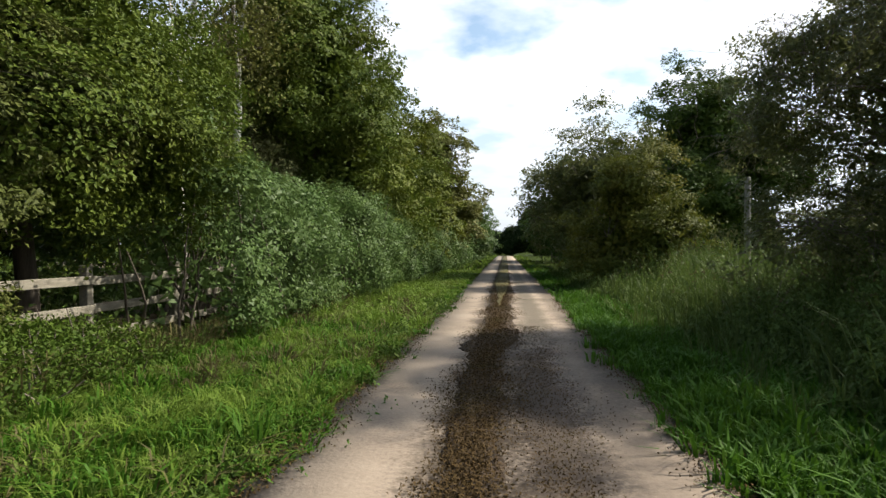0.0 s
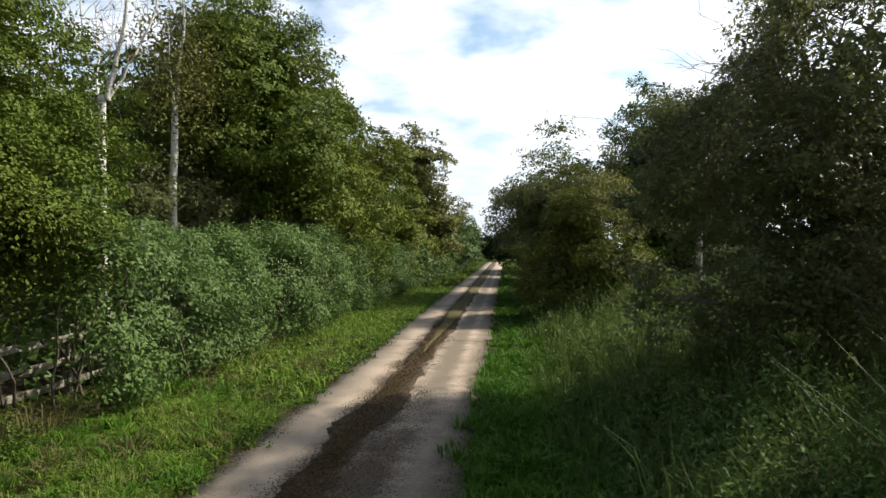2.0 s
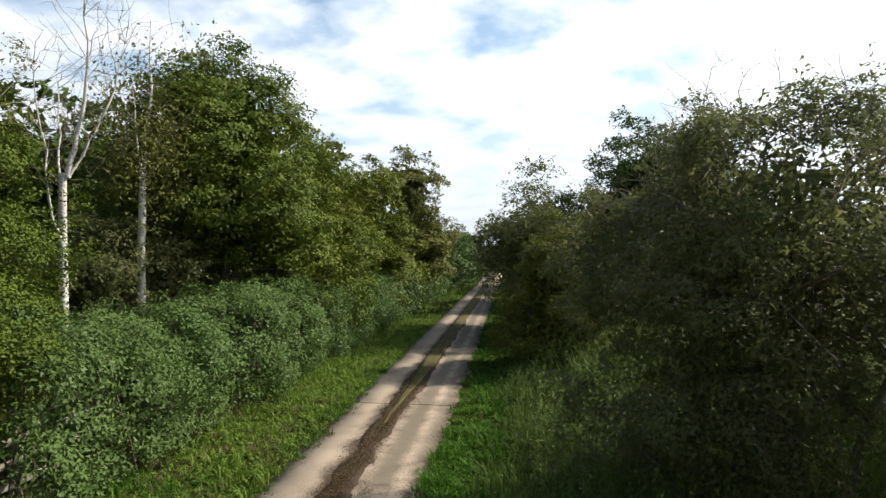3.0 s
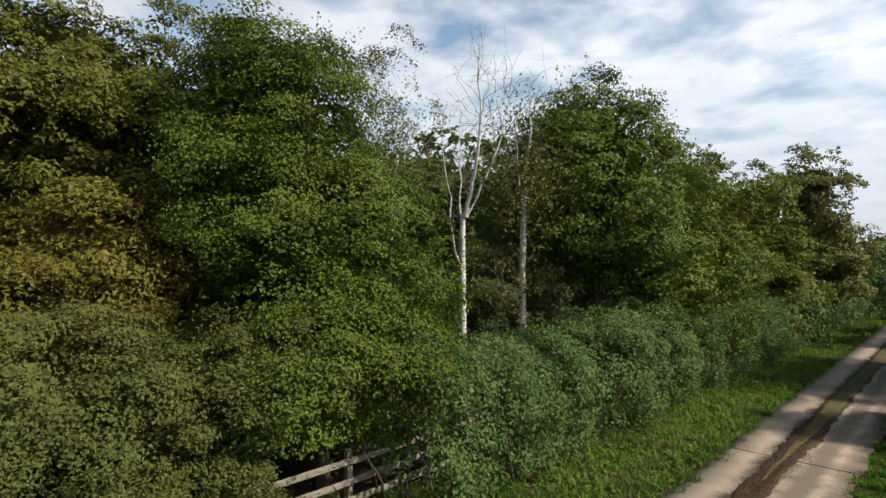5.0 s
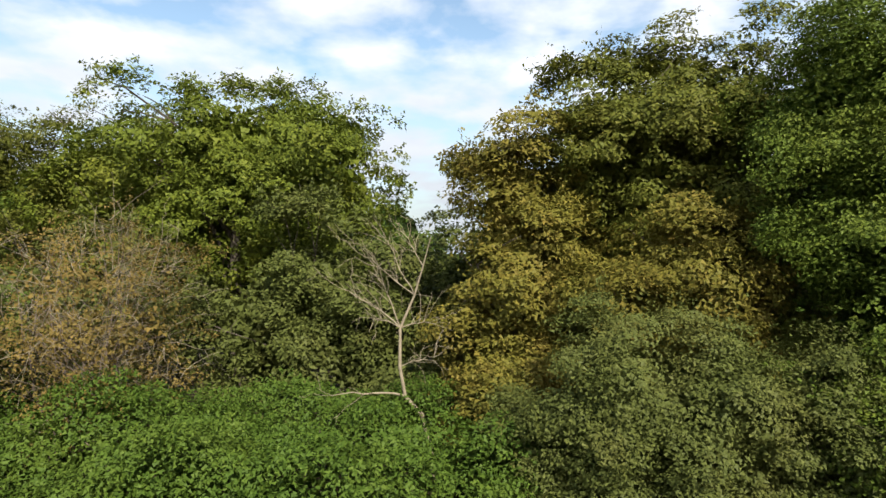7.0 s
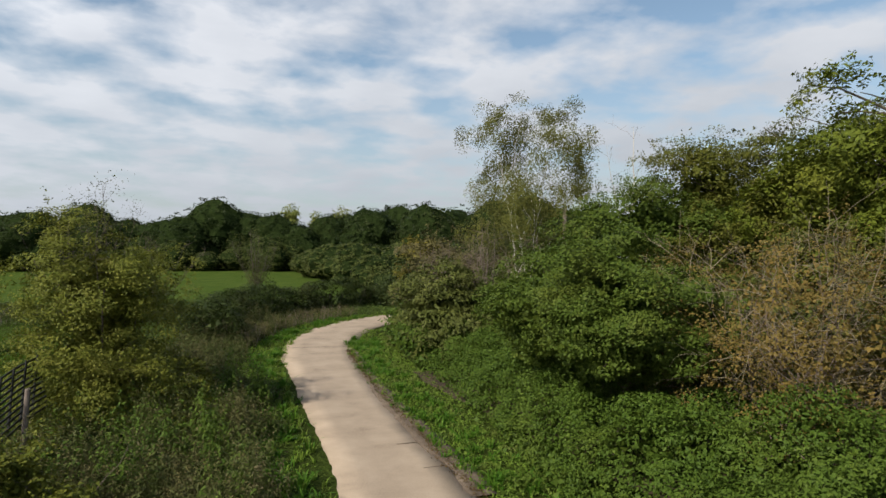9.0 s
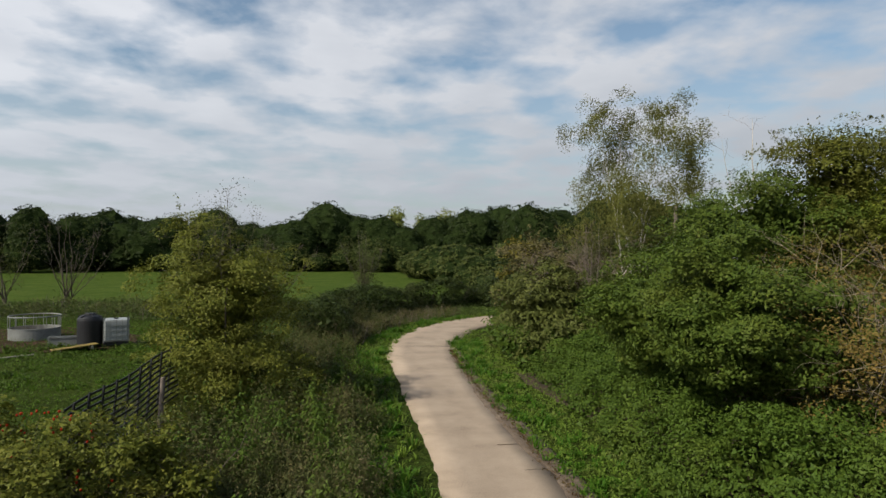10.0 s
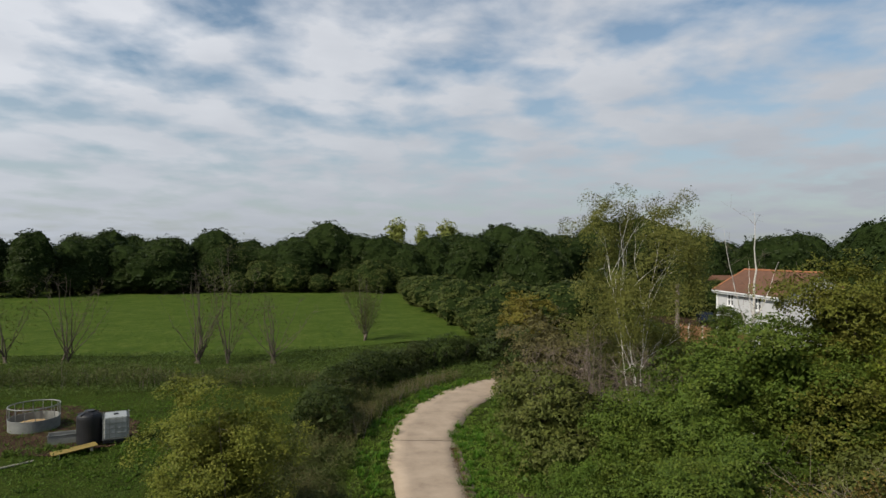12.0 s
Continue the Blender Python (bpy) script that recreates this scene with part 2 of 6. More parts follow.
TWIG = solid_material("brown_twig_bark", [(0.3, G(0.10, 0.075, 0.06)), (0.7, G(0.20, 0.155, 0.125))], 6, 0.9, 30, 0.3)
HIPS = leaf_material("rose_hip", [(0, G(0.14, 0.010, 0.006)), (1, G(0.26, 0.03, 0.012))], (0.2, 0.03, 0.015), 0.2, 2.0, 0.05, 0.4)

BARK = solid_material("oak_bark", [(0.3, G(0.04, 0.032, 0.024)), (0.7, G(0.13, 0.105, 0.08))], 5, 0.9, 30, 0.8, stretch=(1, 1, 0.25))
BARK_BIRCH = solid_material("birch_bark", [(0.36, G(0.10, 0.09, 0.08)), (0.45, G(0.44, 0.415, 0.37)), (0.7, G(0.62, 0.59, 0.54))], 7, 0.7, 26, 0.3, stretch=(0.5, 0.5, 2.0))
BARK_PALE = solid_material("dead_branch_bark", [(0.3, G(0.13, 0.105, 0.07)), (0.7, G(0.28, 0.235, 0.16))], 6, 0.85, 30, 0.4)
BARK_GREY = solid_material("grey_twig_bark", [(0.3, G(0.09, 0.07, 0.06)), (0.7, G(0.22, 0.18, 0.15))], 6, 0.9, 30, 0.4)
WOOD_FENCE = solid_material("weathered_fence_wood", [(0.3, G(0.13, 0.115, 0.085)), (0.55, G(0.25, 0.225, 0.175)), (0.75, G(0.37, 0.335, 0.27))], 4, 0.85, 45, 0.5, stretch=(6, 0.6, 6))
WOOD_POLE = solid_material("weathered_pole_wood", [(0.3, G(0.12, 0.11, 0.085)), (0.7, G(0.27, 0.25, 0.20))], 4, 0.85, 40, 0.4, stretch=(6, 6, 0.5))
CONCRETE = solid_material("worn_track_concrete", [(0.30, G(0.150, 0.112, 0.080)), (0.44, G(0.280, 0.218, 0.160)), (0.7, G(0.405, 0.322, 0.240))], 0.9, 0.9, 34, 0.45, fine_amount=0.38, bump_distance=0.01)


def spread_dirt_and_shade(m, bands):
    """Trodden dirt over the slabs, one band with tree shade in its colour: bands (middle x, half width, from y, to y,
    amount, colour) with broken edges.
    """
    n, l = m.node_tree.nodes, m.node_tree.links
    shader = [q for q in n if q.bl_idname == "ShaderNodeBsdfPrincipled"][0]
    tc = n.new("ShaderNodeTexCoord")
    sep = n.new("ShaderNodeSeparateXYZ")
    l.new(tc.outputs["Object"], sep.inputs[0])

    def calc(op, a, b=0.0, clamp=False):
        q = n.new("ShaderNodeMath")
        q.operation, q.use_clamp = op, clamp
        for sock, v in zip(q.inputs, (a, b)):
            if isinstance(v, (int, float)):
                sock.default_value = v
            else:
                l.new(v, sock)
        return q.outputs[0]

    coarse = noise_node(n, l, 1.7, 5, 0.6, tc.outputs["Object"]).outputs["Fac"]
    grit = noise_node(n, l, 24, 4, 0.7, tc.outputs["Object"]).outputs["Fac"]
    broken = calc("ADD", calc("MULTIPLY", calc("SUBTRACT", coarse, 0.5), 1.5), calc("MULTIPLY", calc("SUBTRACT", grit, 0.5), 1.6))
    for mid, half, y0, y1, amount, colour in bands:
        across = calc("SUBTRACT", 1.0, calc("DIVIDE", calc("ABSOLUTE", calc("SUBTRACT", sep.outputs[0], mid)), half))
        ends = calc("MINIMUM", calc("SUBTRACT", sep.outputs[1], y0), calc("SUBTRACT", y1, sep.outputs[1]))
        fac = calc("ADD", calc("MINIMUM", across, calc("MULTIPLY", ends, 0.5)), broken)
        fac = calc("MULTIPLY", calc("MULTIPLY", fac, 1.6, True), amount, True)
        old = shader.inputs["Base Color"].links[0].from_socket
        mx = n.new("ShaderNodeMixRGB")
        l.new(fac, mx.inputs[0])
        l.new(old, mx.inputs[1])
        mx.inputs[2].default_value = (*colour, 1)
        l.new(mx.outputs[0], shader.inputs["Base Color"])


# the band at x 0.80 is silt with tree shade mixed into its colour
spread_dirt_and_shade(CONCRETE, [(0.30, 0.40, -3, 8, 0.95, (0.066, 0.048, 0.034)), (0.80, 0.45, -3, 9, 0.6, (0.10, 0.076, 0.056)), (1.05, 0.35, 4, 60, 0.75, (0.075, 0.058, 0.042)), (0.5, 0.3, 8, 60, 0.7, (0.085, 0.07, 0.045)),
                       (-1.24, 0.24, -4, 40, 0.7, (0.085, 0.062, 0.044)), (1.24, 0.26, -4, 40, 0.8, (0.075, 0.056, 0.040)), (-0.16, 0.42, -4, 92, 0.92, (0.038, 0.026, 0.015))])
DIRT = solid_material("damp_leaf_mould_dirt", [(0.3, G(0.018, 0.012, 0.007)), (0.55, G(0.06, 0.038, 0.02)), (0.75, G(0.15, 0.10, 0.05))], 3.0, 0.9, 22, 1.0, fine_amount=0.6, bump_distance=0.05)
DIRT_EDGE = solid_material("dry_silt", [(0.3, G(0.050, 0.036, 0.025)), (0.52, G(0.115, 0.086, 0.062)), (0.74, G(0.22, 0.172, 0.128))], 1.6, 0.95, 18, 0.8, fine_amount=0.5, bump_distance=0.03)
SOIL = solid_material("grassy_soil", [(0.3, G(0.018, 0.022, 0.006)), (0.5, G(0.030, 0.045, 0.008)), (0.72, G(0.052, 0.068, 0.013))], 0.5, 0.95, 7, 1.0, bump_distance=0.12, spec=0.02, fine_amount=0.5)
FIELD = solid_material("mown_field_grass", [(0.32, G(0.026, 0.048, 0.008)), (0.5, G(0.048, 0.076, 0.012)), (0.70, G(0.088, 0.108, 0.024))], 0.3, 0.95, 1.6, 1.0, bump_distance=0.25, spec=0.02, fine_amount=0.5)
LITTER = solid_material("woodland_leaf_litter", [(0.3, G(0.02, 0.014, 0.008)), (0.7, G(0.08, 0.055, 0.03))], 1.2, 0.95, 20, 0.9, bump_distance=0.05)
MUD = solid_material("trodden_mud", [(0.3, G(0.022, 0.013, 0.008)), (0.55, G(0.056, 0.034, 0.022)), (0.75, G(0.115, 0.076, 0.052))], 1.1, 0.95, 6, 1.0, bump_distance=0.2, spec=0.05)
GALV = solid_material("galvanised_steel", [(0.3, G(0.13, 0.135, 0.125)), (0.7, G(0.25, 0.255, 0.24))], 2, 0.55, 20, 0.1, metallic=0.3)
BLACK = solid_material("black_plastic", [(0.3, G(0.008, 0.008, 0.009)), (0.7, G(0.02, 0.02, 0.022))], 2, 0.45, 20, 0.1)
WHITE_PLASTIC = solid_material("cloudy_white_plastic", [(0.3, G(0.19, 0.205, 0.20)), (0.7, G(0.32, 0.335, 0.33))], 2, 0.4, 12, 0.1)
OCHRE = solid_material("ochre_board", [(0.3, G(0.12, 0.085, 0.02)), (0.7, G(0.26, 0.19, 0.05))], 3, 0.85, 14, 0.4)
STRAW = solid_material("straw", [(0.3, G(0.25, 0.16, 0.07)), (0.7, G(0.48, 0.33, 0.16))], 4, 0.9, 25, 0.9)
RENDER_WALL = solid_material("white_house_render", [(0.3, G(0.40, 0.40, 0.405)), (0.7, G(0.49, 0.49, 0.49))], 1, 0.9, 14, 0.2)
ROOF_TILE = solid_material("red_roof_tile", [(0.3, G(0.085, 0.040, 0.024)), (0.7, G(0.15, 0.075, 0.045))], 2, 0.85, 12, 0.4)
ROOF_RIDGE = solid_material("orange_ridge_tile", [(0.3, G(0.28, 0.11, 0.05)), (0.7, G(0.38, 0.17, 0.08))], 2, 0.85, 12, 0.3)
PAINT_WHITE = solid_material("white_gloss_paint", [(0.3, G(0.68, 0.68, 0.67)), (0.7, G(0.78, 0.78, 0.77))], 2, 0.4, 16, 0.05)
WOOD_PANEL = solid_material("stained_fence_panel", [(0.3, G(0.16, 0.075, 0.035)), (0.7, G(0.28, 0.145, 0.075))], 2, 0.8, 20, 0.3, stretch=(6, 6, 0.5))
MOSS = solid_material("olive_track_moss", [(0.3, G(0.035, 0.028, 0.010)), (0.5, G(0.075, 0.062, 0.018)), (0.72, G(0.13, 0.115, 0.03))], 1.5, 0.95, 16, 0.9, fine_amount=0.5, bump_distance=0.03)
CONC_POST = solid_material("pale_concrete_post", [(0.3, G(0.36, 0.33, 0.28)), (0.7, G(0.50, 0.47, 0.41))], 3, 0.9, 20, 0.2)
CAR_PAINT = solid_material("dark_blue_car_paint", [(0.3, G(0.012, 0.016, 0.024)), (0.7, G(0.02, 0.025, 0.035))], 1, 0.2, 10, 0.02, metallic=0.3)
GLASS_DARK = solid_material("dark_window_glass", [(0.3, G(0.03, 0.035, 0.04)), (0.7, G(0.05, 0.055, 0.06))], 1, 0.08, 10, 0.0, spec=0.6)
RUBBER = solid_material("tyre_rubber", [(0.3, G(0.01, 0.01, 0.01)), (0.7, G(0.02, 0.02, 0.02))], 2, 0.8, 20, 0.1)
LAMP_RED = solid_material("red_lamp_lens", [(0.3, G(0.3, 0.01, 0.01)), (0.7, G(0.4, 0.02, 0.02))], 2, 0.2, 20, 0.0)


# ---- mesh helpers ----
def np_mesh(name, verts, faces, mat, smooth=False):
    """A mesh from an (n, 3) array and a list of (m, k) index arrays."""
    me = bpy.data.meshes.new(name)
    faces = [np.asarray(f, dtype=np.int32) for f in faces if len(f)]
    me.vertices.add(len(verts))
    me.vertices.foreach_set("co", np.asarray(verts, dtype=np.float32).ravel())
    loops = np.concatenate([f.ravel() for f in faces])
    sizes = np.concatenate([np.full(len(f), f.shape[1], dtype=np.int32) for f in faces])
    starts = np.concatenate([[0], np.cumsum(sizes)[:-1]]).astype(np.int32)
    me.loops.add(len(loops))
    me.loops.foreach_set("vertex_index", loops)
    me.polygons.add(len(sizes))
    me.polygons.foreach_set("loop_start", starts)
    me.polygons.foreach_set("use_smooth", np.full(len(sizes), smooth, dtype=bool))
    me.materials.append(mat)
    me.update(calc_edges=True)
    me.validate()
    return me


def under(name, me, parent, label=""):
    ob = new(name, me)
    ob.parent = parent
    if label:
        ob["label"] = label
    return ob


def part(name, bm, mat, parent, label=""):
    me = bpy.data.meshes.new(name)
    bm.to_mesh(me)
    bm.free()
    me.materials.append(mat)
    return under(name, me, parent, label)


def thing(name, m, label, category, group="", kind=""):
    ob = new(name)
    ob.matrix_world = m
    ob.empty_display_size = 0.3
    return tagged(ob, label, category, group, kind)


def box(bm, cx, cy, cz, sx, sy, sz, rot=None, bevel=0.0):
    m = Matrix.Translation((cx, cy, cz)) @ (rot or Matrix()) @ Matrix.Diagonal((sx, sy, sz, 1))
    made = bmesh.ops.create_cube(bm, size=1, matrix=m)
    if bevel:
        edges = list({e for v in made["verts"] for e in v.link_edges})
        bmesh.ops.bevel(bm, geom=edges, offset=bevel, segments=1, affect="EDGES")
    return bm


def cyl(bm, x, y, z0, z1, r0, r1=None, seg=16):
    bmesh.ops.create_cone(bm, cap_ends=True, segments=seg, radius1=r0, radius2=r0 if r1 is None else r1, depth=z1 - z0,
                          matrix=Matrix.Translation((x, y, (z0 + z1) / 2)))
    return bm


def tubes(lines, sides=6):
    """Vertices and quads of tapered tubes along polylines [(points, radii), ...]."""
    vs, fs, base = [], [], 0
    a = np.linspace(0, 2 * np.pi, sides, endpoint=False)
    for pts, rad in lines:
        pts, rad = np.asarray(pts, float), np.asarray(rad, float)
        d = np.gradient(pts, axis=0)
        d /= np.linalg.norm(d, axis=1)[:, None] + 1e-9
        ref = np.where(np.abs(d[:, 2:3]) > 0.9, np.array([[1.0, 0, 0]]), np.array([[0, 0, 1.0]]))
        u = np.cross(d, ref)
        u /= np.linalg.norm(u, axis=1)[:, None] + 1e-9
        w = np.cross(d, u)
        ring = pts[:, None] + rad[:, None, None] * (np.cos(a)[None, :, None] * u[:, None] + np.sin(a)[None, :, None] * w[:, None])
        n = len(pts)
        vs.append(ring.reshape(-1, 3))
        i = np.arange(n - 1)[:, None] * sides + np.arange(sides)[None]
        j = np.arange(n - 1)[:, None] * sides + (np.arange(sides)[None] + 1) % sides
        fs.append(np.stack([i, j, j + sides, i + sides], -1).reshape(-1, 4) + base)
        base += n * sides
    return np.concatenate(vs), np.concatenate(fs)


def unit(v):
    return v / (np.linalg.norm(v, axis=-1, keepdims=True) + 1e-9)


def leaves(rng, pos, nrm, size, slim=0.62, fold=0.14, along=None, kite=False):
    """Small pointed leaves, or kite-shaped ones of one folded quad each, facing nrm."""
    n = len(pos)
    nrm = unit(nrm)
    t = rng.normal(size=(n, 3)) if along is None else along + 0.25 * rng.normal(size=(n, 3))
    a = unit(t - (t * nrm).sum(1, keepdims=True) * nrm)
    b = np.cross(nrm, a)
    s = (size * rng.uniform(0.65, 1.3, n))[:, None]
    lift = nrm * s * fold
    if not kite:
        v = np.stack([pos - 0.4 * s * a - 0.5 * slim * s * b + lift, pos + 0.6 * s * a - lift, pos - 0.4 * s * a + 0.5 * slim * s * b + lift], 1)
        return v.reshape(-1, 3), np.arange(n * 3, dtype=np.int32).reshape(n, 3)
    v = np.stack([pos - 0.5 * s * a, pos - 0.5 * slim * s * b + lift + 0.05 * s * a, pos + 0.5 * s * a - lift * 0.5, pos + 0.5 * slim * s * b + lift + 0.05 * s * a], 1)
    return v.reshape(-1, 3), np.arange(n * 4, dtype=np.int32).reshape(n, 4)


def sphere_dirs(rng, n):
    return unit(rng.normal(size=(n, 3)))


def clump_points(rng, lobes, clump, gap=0.12, low=0.0, dents=0.65, reach=1.04):
    """Centres, radii and outward directions of leaf sprays over the lobes (x, y, z, rx, ry, rz) of a crown: lobes carry boughs, boughs carry sprays."""
    cs, rs, ns, lobes = [], [], [], np.asarray(lobes, float)
    for k, (x, y, z, rx, ry, rz) in enumerate(lobes):
        size = np.array([rx, ry, rz])
        mean = size.mean()
        bough = min(0.46 * mean, 0.62 + 0.12 * mean)
        middle, dent_scale = np.array([x, y, z]), max(0.35, min(1.1, 1.7 / mean))
        nb = max(8, int(4 * math.pi * mean * mean / (bough * bough * 2.1)))
        d = sphere_dirs(rng, nb)
        bc = middle + d * rng.uniform(0.55, reach, nb)[:, None] * size
        for c, out in zip(bc, d):
            r = bough * rng.uniform(0.5, 1.2)
            n = max(4, int(2.4 * math.pi * r * r / (clump * clump)))
            e = unit(sphere_dirs(rng, n) + out * 0.75 + np.array([0, 0, 0.45]))
            q = c + e * (r * rng.uniform(0.55, 1.1, n))[:, None] * np.array([1.05, 1.05, 0.8])
            dent = np.array([noise.noise(Vector(p) * dent_scale + Vector((gap * 40, mean, 0))) for p in q])
            q = middle + (q - middle) * (1 + dents * np.minimum(dent, 0.15))[:, None]     # hollows between the boughs
            keep = rng.uniform(size=n) > gap
            for j, (X, Y, Z, RX, RY, RZ) in enumerate(lobes):
                if j != k:
                    keep &= (((q - (X, Y, Z)) / (RX, RY, RZ)) ** 2).sum(1) > 0.45
            keep &= q[:, 2] > low
            cs.append(q[keep])
            ns.append(unit(e * 0.7 + out * 0.5)[keep])
            rs.append(clump * rng.uniform(0.3, 1.05, keep.sum()))
    return np.concatenate(cs), np.concatenate(rs), np.concatenate(ns)


def clump_leaves(rng, cs, rs, ns, n, size, flat=0.75, up=0.55, slim=0.62, kite=False):
    """n leaves over sprays: each spray is a shallow dome of leaves that face much the same way."""
    w = rs ** 2
    k = rng.choice(len(cs), n, p=w / w.sum())
    d = unit(sphere_dirs(rng, n) + ns[k] * 0.7 + np.array([0, 0, 0.25]))
    rad = rs[k] * rng.uniform(0.3, 1.1, n) ** 0.5
    pos = cs[k] + d * rad[:, None] * np.array([1.12, 1.12, flat])
    tilt = rng.normal(size=(len(cs), 3)) * 0.28
    nrm = d * 0.45 + ns[k] * 0.45 + np.array([0, 0, up]) + tilt[k] + 0.34 * rng.normal(size=(n, 3))
    return leaves(rng, pos, nrm, np.full(n, size), slim, kite=kite)


def filler_leaves(rng, lobes, n, size, kite=False):
    """Larger, closer leaf sprays deep inside the crown."""
    lobes = np.asarray(lobes, float)
    w = lobes[:, 3] * lobes[:, 4] * lobes[:, 5]
    k = rng.choice(len(lobes), n, p=w / w.sum())
    d = sphere_dirs(rng, n) * rng.uniform(0.2, 0.62, n)[:, None]
    d[::2] *= 1.28
    size = np.where(np.arange(n) % 2, size, size * 0.66)
    pos = lobes[k, :3] + d * lobes[k, 3:]
    return leaves(rng, pos, rng.normal(size=(n, 3)), size, 0.8, kite=kite)


def join(*sets):
    vs, fs, base = [], [], 0
    for v, f in sets:
        vs.append(v)
        fs.append(f + base)
        base += len(v)
    return np.concatenate(vs), np.concatenate(fs)


def bent_line(rng, a, b, n=7, sag=0.0, wobble=0.06):
    a, b = np.asarray(a, float), np.asarray(b, float)
    t = np.linspace(0, 1, n)[:, None]
    length = np.linalg.norm(b - a)
    p = a + (b - a) * t + np.array([0, 0, 1]) * (sag * length * np.sin(np.pi * t))
    w = np.cumsum(rng.normal(size=(n, 3)), axis=0) * wobble * length / n
    return p + w * np.sin(np.pi * np.minimum(t, 0.5))


def swell_at(d, x, y, z):
    """How far an uneven crown bulges in the direction d."""
    return 1 + 0.20 * noise.noise(d * 2.1 + Vector((x, y, z))) + 0.13 * noise.noise(d * 5.5 + Vector((z, x, y)))


def surface_points(rng, lobes, clump, core):
    """Leaf sprays spread closely over the uneven surface of a far crown."""
    cs, ns = [], []
    for x, y, z, rx, ry, rz in lobes:
        n = int(4 * math.pi * ((rx + ry + rz) / 3) ** 2 / (clump * clump * 0.8))
        d = sphere_dirs(rng, n)
        grow = np.array([swell_at(Vector(q), x, y, z) for q in d]) * core * rng.uniform(0.97, 1.07, n)
        q = np.array([x, y, z]) + d * grow[:, None] * np.array([rx, ry, rz])
        keep = q[:, 2] > 0.1
        for X, Y, Z, RX, RY, RZ in lobes:
            keep &= (((q - (X, Y, Z)) / (RX, RY, RZ)) ** 2).sum(1) > (0.6 * core) ** 2
        cs.append(q[keep])
        ns.append(d[keep])
    cs = np.concatenate(cs)
    return cs, clump * rng.uniform(0.3, 0.8, len(cs)), np.concatenate(ns)


def tree(name, at_xy, lobes, mat, n, leaf, label, category="tree", bark=None, trunk_r=0.16, seed=1, clump=0.5, limb_n=7, gap=0.12,
         fill=0.16, flat=0.6, stems=1, group="", low=0.15, up=0.6, slim=0.62, trunk_top=None, kite=False, core=0.0, twigs=0, twig_r=0.006, twig_mat=None):
    """A tree or shrub on the ground: trunk or stems, limbs to the clumps, crown of leaves."""
    rng = np.random.default_rng(seed)
    lobes = np.asarray(lobes, float)
    bark = bark or BARK
    ob = thing(name, pose(at_xy[0], at_xy[1], -0.04), label, category, group)
    n, leaf = int(n * 0.8), leaf * 1.09
    cs, rs, ns = surface_points(rng, lobes, clump, core) if core else clump_points(rng, lobes, clump, gap, low)
    top = trunk_top or (lobes[:, 2].max() + 0.2 * lobes[:, 5].max())
    centre = lobes[:, :2].mean(0)
    for s in range(stems):
        foot = np.array([0, 0, -0.1]) if stems == 1 else np.array([*rng.normal(size=2) * 0.25, -0.1])
        head = np.array([*(centre * 0.8 + rng.normal(size=2) * (0.15 if stems == 1 else 0.6)), top * (1 if stems == 1 else rng.uniform(0.6, 1))])
        line = bent_line(rng, foot, head, 10, wobble=0.10)
        r = trunk_r * np.linspace(1, 0.25, 10)
        r[0] *= 1.35
        v, f = tubes([(line, r)], 9)
        under("trunk" if stems == 1 else "stem", np_mesh("trunk", v, [f], bark, True), ob)
        pick = rng.choice(len(cs), min(len(cs), limb_n), replace=False)
        for c in cs[pick]:
            i = int(np.clip(np.searchsorted(line[:, 2], c[2] * rng.uniform(0.45, 0.75)), 2, 8))
            ends = [bent_line(rng, line[i], c, 7, 0.08, 0.12)]
            tw = [(ends[0], trunk_r * 0.42 * np.linspace(1, 0.15, 7) * np.clip(1.2 - 0.07 * i, 0.4, 1))]
            for _ in range(3):
                q = ends[0][rng.integers(3, 6)]
                e = q + (c - q) * 0.6 + rng.normal(size=3) * 0.45 * clump * 2
                tw.append((bent_line(rng, q, e, 5, 0.05, 0.15), trunk_r * 0.13 * np.linspace(1, 0.3, 5)))
            v, f = tubes(tw, 5)
            under("limb", np_mesh("limb", v, [f], bark, True), ob)
    if twigs:                                         # bare twigs that stick out of the crown
        lines = []
        for i in rng.choice(len(cs), twigs):
            ln = clump * rng.uniform(1.5, 3.4)
            way = unit(ns[i] + 0.6 * rng.normal(size=3) + (0, 0, 0.2))
            start = cs[i] - ns[i] * clump * 0.8
            line = bent_line(rng, start, start + way * ln, 6, 0.08, 0.3)
            lines.append((line, twig_r * np.linspace(1.3, 0.4, 6)))
            for _ in range(3):
                q = line[rng.integers(1, 5)]
                lines.append((bent_line(rng, q, q + unit(way + rng.normal(size=3) * 0.8) * ln * rng.uniform(0.25, 0.6), 4, 0, 0.3), twig_r * 0.6 * np.linspace(1, 0.4, 4)))
        v, f = tubes(lines, 3)
        tagged(under("twig_mass", np_mesh("twig_mass", v, [f], twig_mat or bark, True), ob), kind="stuff")
    sets = [clump_leaves(rng, cs, rs, ns, n, leaf, flat, up, slim, kite)]
    if fill:
        sets.append(filler_leaves(rng, lobes, int(n * fill * 1.2), leaf * 2.3, kite))
    if fill and not core:                             # shoots that stand out of the crown's outline
        k = min(int(n * 0.008), 900)
        pick = rng.choice(len(cs), k)
        out = unit(unit(cs[pick] - lobes[:, :3].mean(0)) + 0.45 * rng.normal(size=(k, 3)) + (0, 0, 0.35))
        t = rng.uniform(0.3, 1.45, (k, 13, 1))
